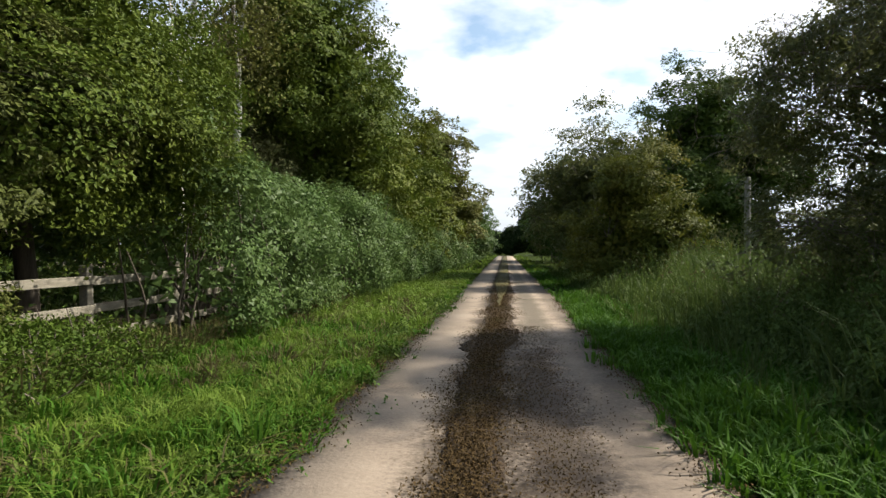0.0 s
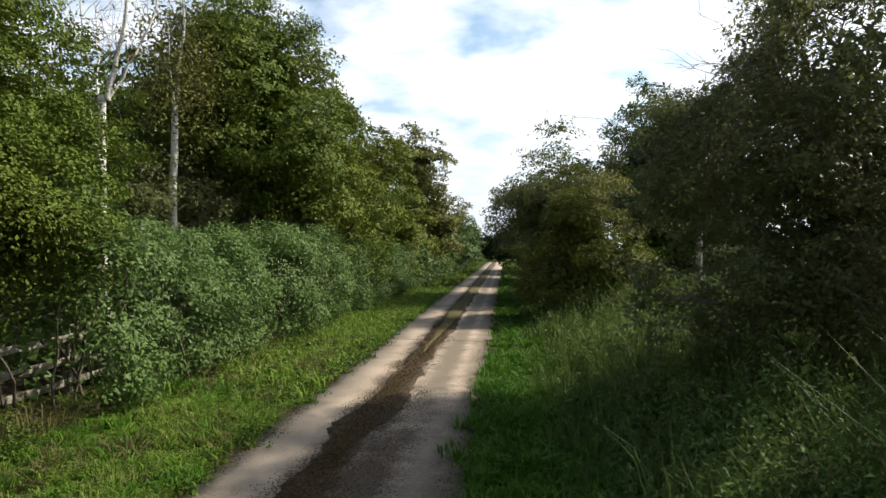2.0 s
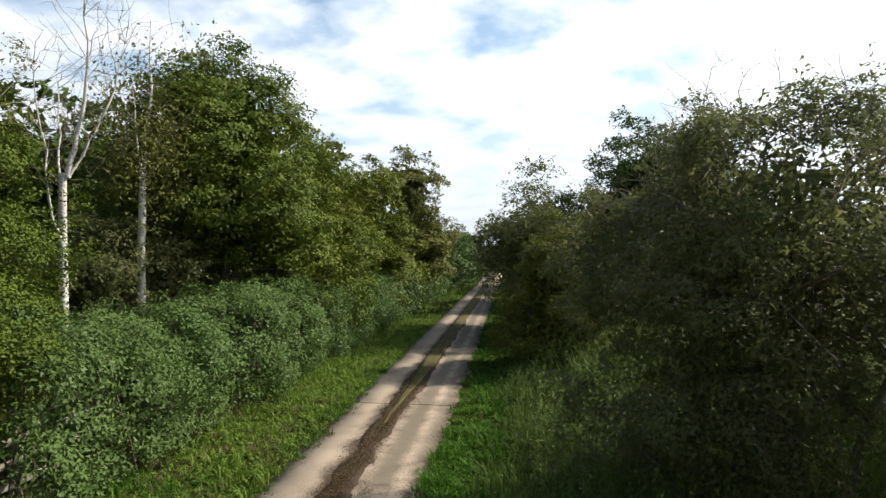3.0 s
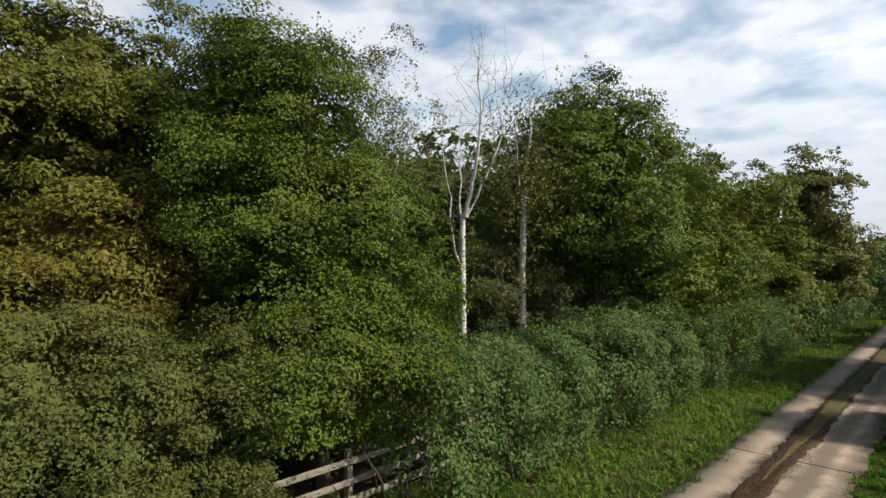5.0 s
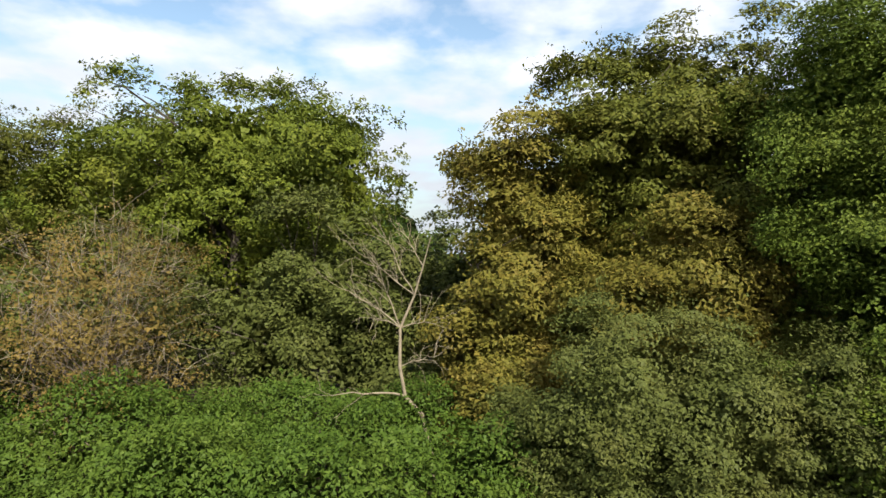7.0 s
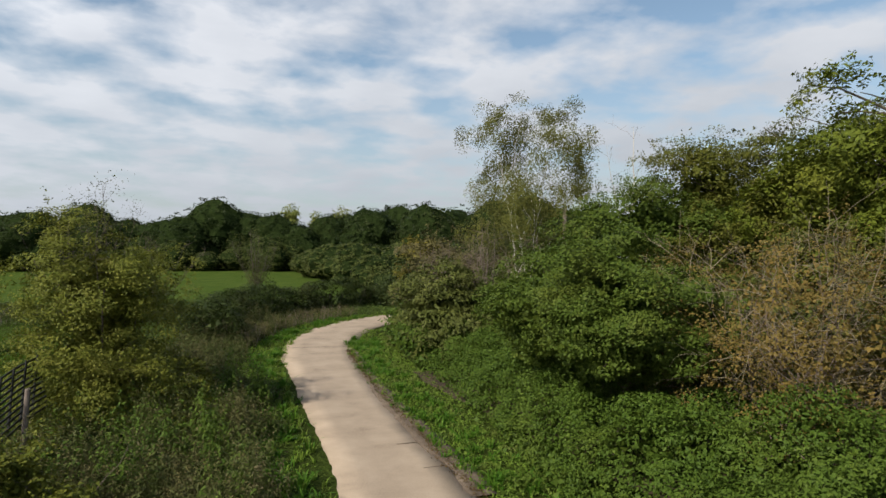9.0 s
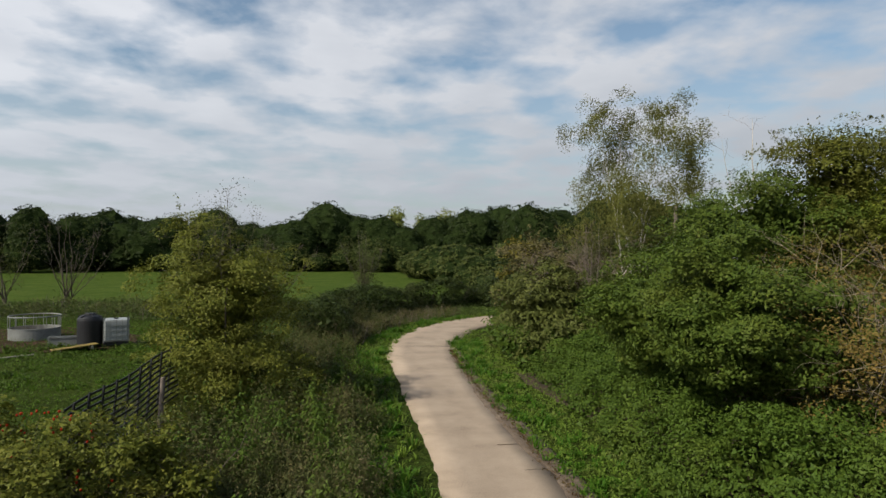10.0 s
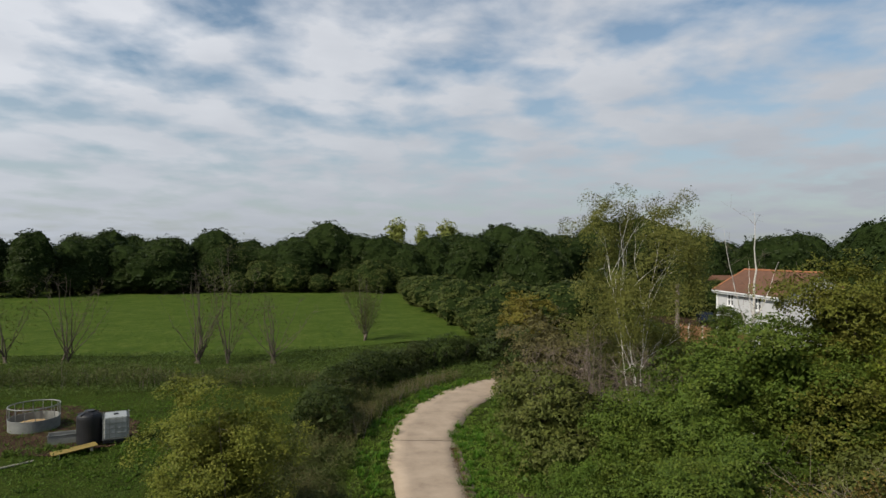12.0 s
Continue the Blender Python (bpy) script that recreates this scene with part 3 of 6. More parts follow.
        q = (cs[pick][:, None] + out[:, None] * t * clump * rng.uniform(0.6, 1.15, (k, 1, 1)) + rng.normal(size=(k, 13, 3)) * clump * 0.09).reshape(-1, 3)
        sets.append(leaves(rng, q, rng.normal(size=q.shape) + (0, 0, up), np.full(len(q), leaf * 0.9), slim, kite=kite))
    v, f = join(*sets)
    under("crown", np_mesh("crown", v, [f], mat), ob)
    if core:                                          # added solid shells in far crowns, coloured like the shade between leaves
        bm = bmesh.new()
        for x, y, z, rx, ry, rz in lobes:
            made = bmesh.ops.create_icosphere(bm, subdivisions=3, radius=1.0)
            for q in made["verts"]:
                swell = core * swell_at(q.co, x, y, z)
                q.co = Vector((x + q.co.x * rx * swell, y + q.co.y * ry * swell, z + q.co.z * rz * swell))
        part("shaded_core", bm, FAR_INNER_SHADE, ob)
    return ob


# middle line of the track: straight ahead along +y, bending away behind
LINE = np.array([(0, 120), (0, 60), (0, 20), (-0.02, 6), (-0.06, 0), (-0.42, -4.5), (-1.05, -9.5), (-1.48, -13.7), (-2.0, -18.9), (-3.12, -26.2), (-4.15, -29.5), (-6.1, -33.1), (-8.7, -36.1), (-11.8, -38.2), (-16, -39.5), (-24, -40.4)], float)
LEN = np.concatenate([[0], np.cumsum(np.linalg.norm(np.diff(LINE, axis=0), axis=1))])
FINE_S = np.arange(0, LEN[-1], 0.25)
FINE = np.column_stack([np.interp(FINE_S, LEN, LINE[:, k]) for k in (0, 1)])
for _ in range(60):                                   # round the corners
    FINE[1:-1] = 0.25 * FINE[:-2] + 0.5 * FINE[1:-1] + 0.25 * FINE[2:]
FINE_S = 120 - np.concatenate([[0], np.cumsum(np.linalg.norm(np.diff(FINE, axis=0), axis=1))])
FINE, FINE_S = FINE[::-1].copy(), FINE_S[::-1].copy()  # s runs with y: about 0 beside the start, negative behind
TANGENT = np.gradient(FINE, axis=0)
TANGENT /= np.linalg.norm(TANGENT, axis=1)[:, None]


def on_track(s, d):
    """Places at the distance s along the track and d to the right of its middle."""
    s, d = np.asarray(s, float), np.asarray(d, float)
    c = np.stack([np.interp(s, FINE_S, FINE[:, 0]), np.interp(s, FINE_S, FINE[:, 1])], -1)
    t = np.stack([np.interp(s, FINE_S, TANGENT[:, 0]), np.interp(s, FINE_S, TANGENT[:, 1])], -1)
    return c + np.stack([t[..., 1], -t[..., 0]], -1) * d[..., None]


def shift_x(y):
    """x of the track's middle line at y, ahead of its bend."""
    return float(np.interp(y, FINE[:, 1], FINE[:, 0]))


def value(x, y, scale=1.0, seed=0.0):
    return noise.noise(Vector((x * scale + seed, y * scale - seed, seed * 0.37)))


# ---- ground and track ----
axis = np.concatenate([-np.geomspace(1600, 60, 16), np.arange(-56, 57, 1.0), np.geomspace(60, 1600, 16)])
gx, gy = np.meshgrid(axis, axis)
gz = np.array([[-0.025 + 0.02 * value(x, y, 0.4) if abs(x) < 60 and abs(y) < 60 else -0.025 for x in axis] for y in axis])
ng = len(axis)
gi = (np.arange(ng - 1)[:, None] * ng + np.arange(ng - 1)[None]).ravel()
ground = new("ground", np_mesh("ground", np.stack([gx, gy, gz], -1).reshape(-1, 3), [np.stack([gi, gi + 1, gi + ng + 1, gi + ng], 1)], SOIL, True))
tagged(ground, "rough grassy ground reaching to the horizon", "ground", kind="structure")


def patch(name, outline, mat, z, label, category="ground", wob=0.3, seed=1.0):
    """A flat sheet with a ragged outline, laid on the ground."""
    pts = []
    for (x0, y0), (x1, y1) in zip(outline, outline[1:] + outline[:1]):
        k = max(2, int(math.hypot(x1 - x0, y1 - y0) / max(0.5, wob * 1.5)))
        k = min(k, 40)
        for i in range(k):
            x, y = x0 + (x1 - x0) * i / k, y0 + (y1 - y0) * i / k
            pts.append((x + wob * value(x, y, 0.9, seed), y + wob * value(y, x, 0.9, seed + 3), z))
    bm = bmesh.new()
    face = bm.faces.new([bm.verts.new(p) for p in pts])
    if face.normal.z < 0:
        face.normal_flip()
    bmesh.ops.triangulate(bm, faces=bm.faces[:])
    me = bpy.data.meshes.new(name)
    bm.to_mesh(me)
    bm.free()
    me.materials.append(mat)
    return tagged(new(name, me), label, category, kind="structure")


def ribbon(name, y0, y1, left, right, z, mat, label, category="track", step=0.15, thick=0.08, rag=0.08, seed=1.0, kind="structure", parent=None):
    """A strip along the track between two offsets from its middle line, with ragged edges and thickness."""
    ys = np.arange(y0, y1 + step, step)
    vs = []
    for y in ys:
        lf = left(y) if callable(left) else left
        rf = right(y) if callable(right) else right
        e0 = lf + rag * (value(0, y, 0.9, seed) + 0.6 * value(0, y, 3.1, seed) + 0.4 * value(0, y, 9, seed))
        e1 = rf + rag * (value(5, y, 0.9, seed + 7) + 0.6 * value(5, y, 3.1, seed) + 0.4 * value(0, y, 9, seed + 5))
        ds = [e0 + (e1 - e0) * u for u in (0, 0, 0.25, 0.5, 0.75, 1, 1)]
        row = on_track(np.full(7, y), ds)
        vs += [(*p, z - thick if k in (0, 6) else z + 0.003 * value(ds[k], y, 0.8, seed)) for k, p in enumerate(row)]
    n = len(ys)
    i = (np.arange(n - 1)[:, None] * 7 + np.arange(6)[None]).ravel()
    me = np_mesh(name, np.array(vs), [np.stack([i, i + 1, i + 8, i + 7], 1)], mat, True)
    me.polygons.foreach_set("use_smooth", np.tile([False, True, True, True, True, False], n - 1))
    ob = new(name, me)
    if parent:
        ob.parent = parent
        ob["label"] = label
        return ob
    return tagged(ob, label, category, kind=kind)


# slabs of concrete, cast in bays with open joints
half_l = lambda y: float(np.interp(y, [-42, -27, -19, -13, -9, -2, 3, 20, 60], [-1.6, -1.52, -1.3, -1.15, -1.15, -1.22, -1.24, -1.2, -1.1]))
half_r = lambda y: float(np.interp(y, [-42, -27, -19, -13, -9, -2, 3, 20, 60], [1.8, 1.64, 1.3, 1.15, 1.15, 1.22, 1.24, 1.2, 1.1]))
road = tagged(new("road"), "pale worn concrete farm track with cracked bays", "farm track", kind="structure")
joints = [-56.0, -27.15, 4.9, 13.8, 36.0, 92.0]
for k in range(len(joints) - 1):
    ribbon("concrete_bay", joints[k] + 0.02, joints[k + 1] - (0.12 if k == 0 else 0.045), half_l, half_r, 0.0, CONCRETE, "pale sandy concrete bay", seed=k + 2.0, parent=road, rag=0.10)
ribbon("joint_filler", -55.8, 91.5, lambda y: half_l(y) + 0.1, lambda y: half_r(y) - 0.1, -0.02, DIRT, "dark soil in the open joints", parent=road, step=1.0, rag=0.02)

# dirt and moss on the crown of the track, silt along its edges
mid_l = lambda y: float(np.interp(y, [-8, -3, 2, 4.5, 6.3, 7.2, 9, 12, 20, 60, 90], [-0.10, -0.26, -0.34, -0.42, -0.50, -0.52, -0.36, -0.42, -0.46, -0.42, -0.4]))
mid_r = lambda y: float(np.interp(y, [-8, -3, 2, 4.5, 6.3, 8, 10, 12, 20, 60, 90], [0.12, 0.12, 0.14, 0.12, 0.14, 0.24, 0.22, 0.28, 0.28, 0.32, 0.32]))
ribbon("dirt_strip", -8.0, 90, lambda y: mid_l(y) + 0.10, lambda y: mid_r(y) - 0.10, 0.006, DIRT, "damp brown leaf mould along the middle of the track", "dirt", thick=0.03, rag=0.13, seed=11.0, kind="stuff", step=0.08)
ribbon("moss_strip", 12.0, 90, lambda y: -0.09 + (mid_l(y) + 0.24) * min(1, (y - 11.9) / 8), lambda y: -0.09 + (mid_r(y) - 0.04) * min(1, (y - 11.9) / 8), 0.022, MOSS, "olive moss along the middle of the track", "moss", thick=0.02, rag=0.05, seed=15.0, kind="stuff", step=0.06)
ribbon("crack", -12.735, -12.71, -1.15, -0.45, 0.006, DIRT, "dark crack across the concrete", parent=road, step=0.012, thick=0.004, rag=0.05, seed=41.0)
ribbon("crack", -11.135, -11.115, -1.15, -0.60, 0.006, DIRT, "dark crack across the concrete", parent=road, step=0.01, thick=0.004, rag=0.05, seed=43.0)
ribbon("silt_sheet", -26.5, -9.5, -1.55, lambda y: float(np.interp(y, [-26, -22, -18, -14, -10], [-1.45, -1.25, -1.0, -0.92, -1.05])), 0.012, DIRT_EDGE, "dark silt along the track's edge", "dirt", thick=0.02, rag=0.10, seed=35.0, kind="stuff", step=0.1)

patch("woodland_floor", [(-4.9, -20), (-4.9, 12), (-4.6, 45), (-40, 45), (-40, -20)], LITTER, 0.03, "brown leaf litter under the trees", "woodland floor", 0.3, 2.0)
patch("field", [(-19, -62), (-26, -132), (-10, -141), (30, -147), (120, -175), (120, -72), (30, -58), (5, -53)], FIELD, 0.02, "mown green field beyond the hedge", "field", 1.0, 3.0)
patch("mud_patch", [(21, -30), (20, -37), (14.5, -38), (11, -35), (9.3, -30.8), (10.4, -29.2), (12.3, -28.6), (15.2, -28.6)], MUD, 0.012, "bare trodden mud round the feeder", "mud", 0.6, 4.0)


# ---- woodland on one side of the track ----
tree("oak_tree", (-5.6, 6.5), [(0, 0, 4.0, 1.7, 1.7, 1.8), (-0.5, -0.6, 6.5, 1.25, 1.25, 1.5), (-1.0, -0.9, 6.3, 1.5, 1.5, 1.8), (-0.5, -0.4, 5.3, 1.6, 1.6, 1.5), (1.2, 0.0, 3.2, 0.9, 0.9, 0.9), (1.1, 0.8, 2.2, 0.9, 0.9, 0.8), (1.1, -0.7, 2.3, 1.0, 1.0, 0.9), (1.1, -1.7, 2.4, 0.9, 1.0, 0.8), (-0.1, 0.8, 3.5, 1.0, 1.0, 1.2)],
     LEAF_OAK_GREEN, 168000, 0.053, "tall green oak turning yellow, over the rail fence", seed=11, trunk_r=0.13, limb_n=5, clump=0.42, kite=True, slim=0.7, fill=0.22)
tree("oak_tree", (-9.8, 3.9), [(0, 0, 5.8, 2.2, 2.3, 2.3), (0.4, 0.9, 6.8, 1.5, 1.6, 1.4), (0.3, -1.2, 6.4, 1.5, 1.5, 1.5), (1.3, 0, 3.5, 1.6, 2.2, 2.0)],
     LEAF_OLIVE, 125000, 0.080, "tall olive-green oak with browning leaves", seed=12, trunk_r=0.2, fill=0.3)
tree("field_maple", (-7.3, 3.5), [(0, 0, 4.0, 1.0, 1.3, 0.95), (0.4, -0.6, 3.0, 1.0, 1.2, 0.9), (0.4, 0.3, 2.2, 0.9, 1.1, 0.9)], LEAF_ORANGE, 42000, 0.072, "maple with a tawny clump of leaves", seed=13, trunk_r=0.09)
tree("field_maple", (-8.3, 0.6), [(0, 0, 5.0, 0.75, 0.75, 1.6), (0.2, 0.1, 3.3, 1.0, 1.0, 1.5), (0.5, -0.2, 1.9, 1.1, 1.2, 1.2)], LEAF_ORANGE, 67200, 0.077, "slim maple with orange and olive autumn leaves", seed=14, trunk_r=0.12)
tree("field_maple", (-4.95, 3.8), [(0, 0, 1.9, 1.0, 1.2, 1.1), (0.5, 1.1, 2.5, 0.7, 0.8, 0.6), (0.3, -0.3, 0.9, 1.0, 1.1, 0.8)], LEAF_MAPLE, 105000, 0.047, "leafy field maple hanging over the fence", seed=15, trunk_r=0.03, stems=3, limb_n=3, group="fence line maples", clump=0.36)
tree("field_maple", (-5.3, 2.1), [(0, 0, 2.3, 1.1, 1.2, 1.1), (0.4, -0.2, 1.2, 1.1, 1.2, 0.9), (-0.5, -0.9, 1.4, 0.9, 0.9, 1.0)], LEAF_MAPLE, 105000, 0.047, "leafy field maple with a few rusty leaves", seed=16, trunk_r=0.03, stems=3, limb_n=3, group="fence line maples", clump=0.36)
tree("oak_tree", (-14.2, -7.0), [(0, 0, 6.9, 3.2, 3.4, 1.9), (0.2, -0.5, 7.2, 2.2, 2.1, 1.6), (0.2, 1.3, 7.0, 2.2, 2.2, 1.6), (0.6, -2.8, 5.6, 2.4, 2.3, 1.8), (0.5, 2.4, 6.1, 2.2, 2.2, 1.8), (1.2, -1.7, 4.3, 1.7, 1.9, 1.2), (1.2, 1.7, 4.2, 1.7, 1.8, 1.2)],
     LEAF_OAK, 105400, 0.101, "broad domed oak with its limbs showing", seed=18, trunk_r=0.25, limb_n=12, fill=0.15, low=3.0)
tree("sycamore_shrub", (-10.6, -3.4), [(0, 0, 3.0, 1.6, 1.9, 1.7), (0.8, 1.2, 1.8, 1.3, 1.4, 1.2), (0.6, -1.3, 2.4, 1.4, 1.5, 1.5)], LEAF_MAPLE, 57800, 0.086, "green understorey shrub below the oak", "shrub", seed=19, trunk_r=0.08, stems=3, limb_n=4)
tree("sycamore_shrub", (-11.2, -8.6), [(0, 0, 2.6, 1.6, 1.8, 1.9), (-1.0, -2.4, 2.6, 1.8, 1.8, 1.9)], LEAF_MAPLE, 24000, 0.108, "green understorey shrub behind the thorn bush", "shrub", seed=48, trunk_r=0.07, stems=3, limb_n=4)
tree("sycamore_shrub", (-12.5, 0.2), [(0, 0, 3.2, 1.6, 1.8, 1.9)], LEAF_MAPLE, 23400, 0.102, "pale green understorey shrub in a gap", "shrub", seed=20, trunk_r=0.08, stems=3, limb_n=4)
tree("hawthorn_bush", (-7.3, -7.2), [(0, 0, 3.4, 1.6, 1.8, 1.5), (0.3, 0.3, 2.3, 1.5, 1.8, 1.2), (0.2, 1.4, 3.0, 0.9, 1.0, 0.8)], LEAF_RUST, 25000, 0.044, "rust-brown thorn bush half bare of leaves", "bush", bark=TWIG, seed=21, trunk_r=0.028, stems=7, limb_n=12, fill=0.06, gap=0.25, clump=0.34, twigs=240, twig_r=0.006, twig_mat=BARK_PALE)
tree("oak_tree", (-13.8, -14.8), [(0, 0, 6.4, 1.6, 1.6, 1.8), (-1.7, 2.3, 6.3, 2.1, 2.1, 2.0), (-3.2, 4.6, 6.3, 2.0, 2.0, 2.1), (1.0, -1.4, 4.2, 1.4, 1.4, 1.5), (0.8, 0.3, 3.6, 2.2, 2.4, 1.9), (-0.8, 2.6, 3.8, 2.2, 2.2, 2.0)],
     LEAF_OLIVE, 110000, 0.085, "green oak browning on its sunny side", seed=22, trunk_r=0.22)
tree("field_maple", (-5.7, -9.9), [(0, 0, 3.5, 1.5, 1.6, 1.0), (0.4, 1.4, 3.1, 1.0, 1.0, 0.8), (0.9, -0.8, 3.0, 1.2, 1.3, 0.9), (-0.6, 0.2, 2.6, 1.3, 1.5, 1.0), (0.2, -2.0, 2.8, 1.0, 1.0, 0.8)],
     LEAF_BUSH, 120000, 0.065, "rounded bushy maple with yellow-green leaves", seed=23, trunk_r=0.09, stems=2, limb_n=6, clump=0.4, low=1.9)
tree("field_maple", (-9.6, -15.6), [(0, 0, 3.6, 1.9, 2.1, 2.0), (0.8, 1.6, 3.0, 1.6, 1.6, 1.5), (1.0, -1.7, 2.8, 1.6, 1.6, 1.6), (-1.4, 1.1, 5.2, 1.5, 1.5, 1.6), (-2.6, 1.4, 4.0, 1.5, 1.5, 1.5)],
     LEAF_BUSH, 72000, 0.085, "bushy maple behind the brambles", seed=49, trunk_r=0.12)
tree("oak_tree", (-6.8, 17.5), [(0, 0, 5.4, 2.8, 3.0, 2.6), (0.6, -0.8, 7.6, 1.9, 2.0, 1.6), (1.9, 0.8, 4.4, 2.0, 2.4, 1.9), (2.4, 2.6, 3.2, 1.6, 2.0, 1.6), (2.0, -1.2, 6.0, 1.6, 1.7, 1.8), (1.2, -0.6, 7.6, 1.4, 1.4, 1.2)],
     LEAF_OAK_GREEN, 99200, 0.098, "dark green oak standing behind the hedge", seed=24, trunk_r=0.2)
tree("elder_shrub", (-7.6, 13.2), [(0, 0, 2.6, 1.4, 1.8, 1.4), (1.0, 1.4, 2.8, 1.2, 1.4, 1.2)], LEAF_HAW, 20000, 0.08, "dull grey-brown shrub under the birches", "shrub", bark=BARK_GREY, seed=25, trunk_r=0.05, stems=5, limb_n=6)
tree("oak_tree", (-6.5, 24.5), [(0, 0, 5.6, 2.4, 2.6, 2.6), (1.0, 1.0, 3.4, 2.0, 2.4, 2.0)], LEAF_OAK, 36400, 0.128, "bushy oak leaning towards the track", seed=26, trunk_r=0.16)
tree("oak_tree", (-6.0, 31.5), [(0, 0, 5.6, 2.4, 2.8, 2.6), (1.2, 0.6, 2.6, 2.0, 2.6, 1.9)], LEAF_OAK, 30799, 0.145, "bushy oak beside the track", seed=27, trunk_r=0.16)
tree("birch_tree", (-4.6, 41), [(0, 0, 7.4, 1.9, 2.2, 2.9), (0.8, 0.4, 4.0, 2.0, 2.6, 2.4), (1.2, -1.6, 2.6, 1.6, 2.0, 1.8)], LEAF_BIRCH, 24000, 0.17, "tall thin-leaved birch beside the track", bark=BARK_BIRCH, seed=28, trunk_r=0.13, gap=0.2)
tree("willow_bush", (-3.4, 52), [(0, 0, 2.6, 1.8, 4.0, 2.2), (0.2, 7, 2.2, 1.7, 4.0, 1.9)], LEAF_HEDGE, 16000, 0.2, "pale green willow bushes along the verge", "bush", seed=29, trunk_r=0.08, stems=4, limb_n=3)

# birches: bare white stems
def bare_tree(name, at_xy, height, fork, reach, label, bark, seed, r=0.08, leaf_mat=None, leaf_n=0, stems=1, twig=14, droop=0.0, category="tree", spread=0.5, leaf=0.06, twig_r=0.008, group="", twig_mat=None):
    """Forked white or pale stems with fine twigs, and a thin veil of leaves if any."""
    rng = np.random.default_rng(seed)
    ob = thing(name, pose(at_xy[0], at_xy[1], -0.04), label, category, group)
    tips = []
    for s in range(stems):
        lean = rng.normal(size=2) * 0.05 * height * (1 if stems > 1 else 0.3)
        neck = np.array([lean[0] * 0.4, lean[1] * 0.4, fork * rng.uniform(0.85, 1.1) if stems > 1 else fork])
        main = bent_line(rng, (rng.normal() * 0.15 * (stems > 1), rng.normal() * 0.15 * (stems > 1), -0.1), neck, 8, wobble=0.05)
        v, f = tubes([(main, r * np.linspace(1.25, 0.8, 8))], 9)
        under("trunk", np_mesh("trunk", v, [f], bark, True), ob)
        for b in range(4):
            ang = rng.uniform(0, 2 * math.pi) if b else 0.3
            out = reach * (0.15 if b == 0 else rng.uniform(0.5, 1.0))
            start = neck if b < 2 else main[rng.integers(5, 8)]
            top_z = height * (1.0 if b == 0 else rng.uniform(0.72, 0.95))
            end = np.array([neck[0] + out * math.cos(ang), neck[1] + out * math.sin(ang), top_z])
            limb = bent_line(rng, start, end, 12, -0.06, 0.12)
            v, f = tubes([(limb, r * (0.7 if b == 0 else 0.42) * np.linspace(1, 0.10, 12))], 6)
            bough = under("limb", np_mesh("limb", v, [f], bark, True), ob)
            tw = []
            for _ in range(twig):
                i = rng.integers(2, 11)
                ln = height * rng.uniform(0.06, 0.16)
                d = unit(np.array([*rng.normal(size=2), rng.uniform(0.4, 1.4)]))
                e = limb[i] + d * ln + np.array([0, 0, -droop * ln])
                sub = bent_line(rng, limb[i], e, 6, 0.12 if droop else 0.0, 0.2)
                tw.append((sub, twig_r * np.linspace(1, 0.35, 6)))
                tips.append(e)
                for _ in range(3):
                    q = sub[rng.integers(2, 6)]
                    e2 = q + unit(rng.normal(size=3) + (0, 0, 0.5 - 2.2 * droop)) * ln * rng.uniform(0.4, 0.8)
                    tw.append((bent_line(rng, q, e2, 4, 0, 0.2), twig_r * 0.55 * np.linspace(1, 0.4, 4)))
                    tips.append(e2)
            v, f = tubes(tw, 3)
            tagged(under("twig_mass", np_mesh("twig_mass", v, [f], twig_mat or TWIG, True), bough), kind="stuff")
    if leaf_n:
        tips = np.array(tips)
        k = rng.choice(len(tips), leaf_n)
        pos = tips[k] + rng.normal(size=(leaf_n, 3)) * spread * np.array([0.5, 0.5, 0.6])
        if droop:
            pos[:, 2] -= rng.uniform(0, 1, leaf_n) ** 1.5 * droop * 1.6
        v, f = leaves(rng, pos, rng.normal(size=(leaf_n, 3)), np.full(leaf_n, leaf), 0.6)
        under("crown", np_mesh("crown", v, [f], leaf_mat), ob)
    return ob


bare_tree("birch_tree", (-6.25, 11.2), 9.2, 5.0, 1.7, "bare white-stemmed birch rising over the hedge", BARK_BIRCH, 41, 0.085, twig=18)
bare_tree("birch_tree", (-6.35, 13.7), 9.0, 5.2, 1.3, "white-stemmed birch with thin drooping leaves", BARK_BIRCH, 42, 0.10, LEAF_BIRCH, 9000, twig=14, droop=0.5, leaf=0.09, spread=0.4)
tree("birch_tree", (-12.5, 14.5), [(0, 0, 9.0, 1.1, 1.2, 2.3), (0.3, 0.4, 7.0, 1.0, 1.1, 1.6)], LEAF_BIRCH, 9000, 0.095, "slender birch deeper in the wood", bark=BARK_BIRCH, seed=43, trunk_r=0.085, limb_n=12, clump=0.34, gap=0.5, fill=0, flat=1.5, up=0.1, slim=0.5)
bare_tree("birch_tree", (-9.5, 25), 11.0, 6.5, 1.4, "slender bare birch deeper in the wood", BARK_BIRCH, 44, 0.08, twig=14)


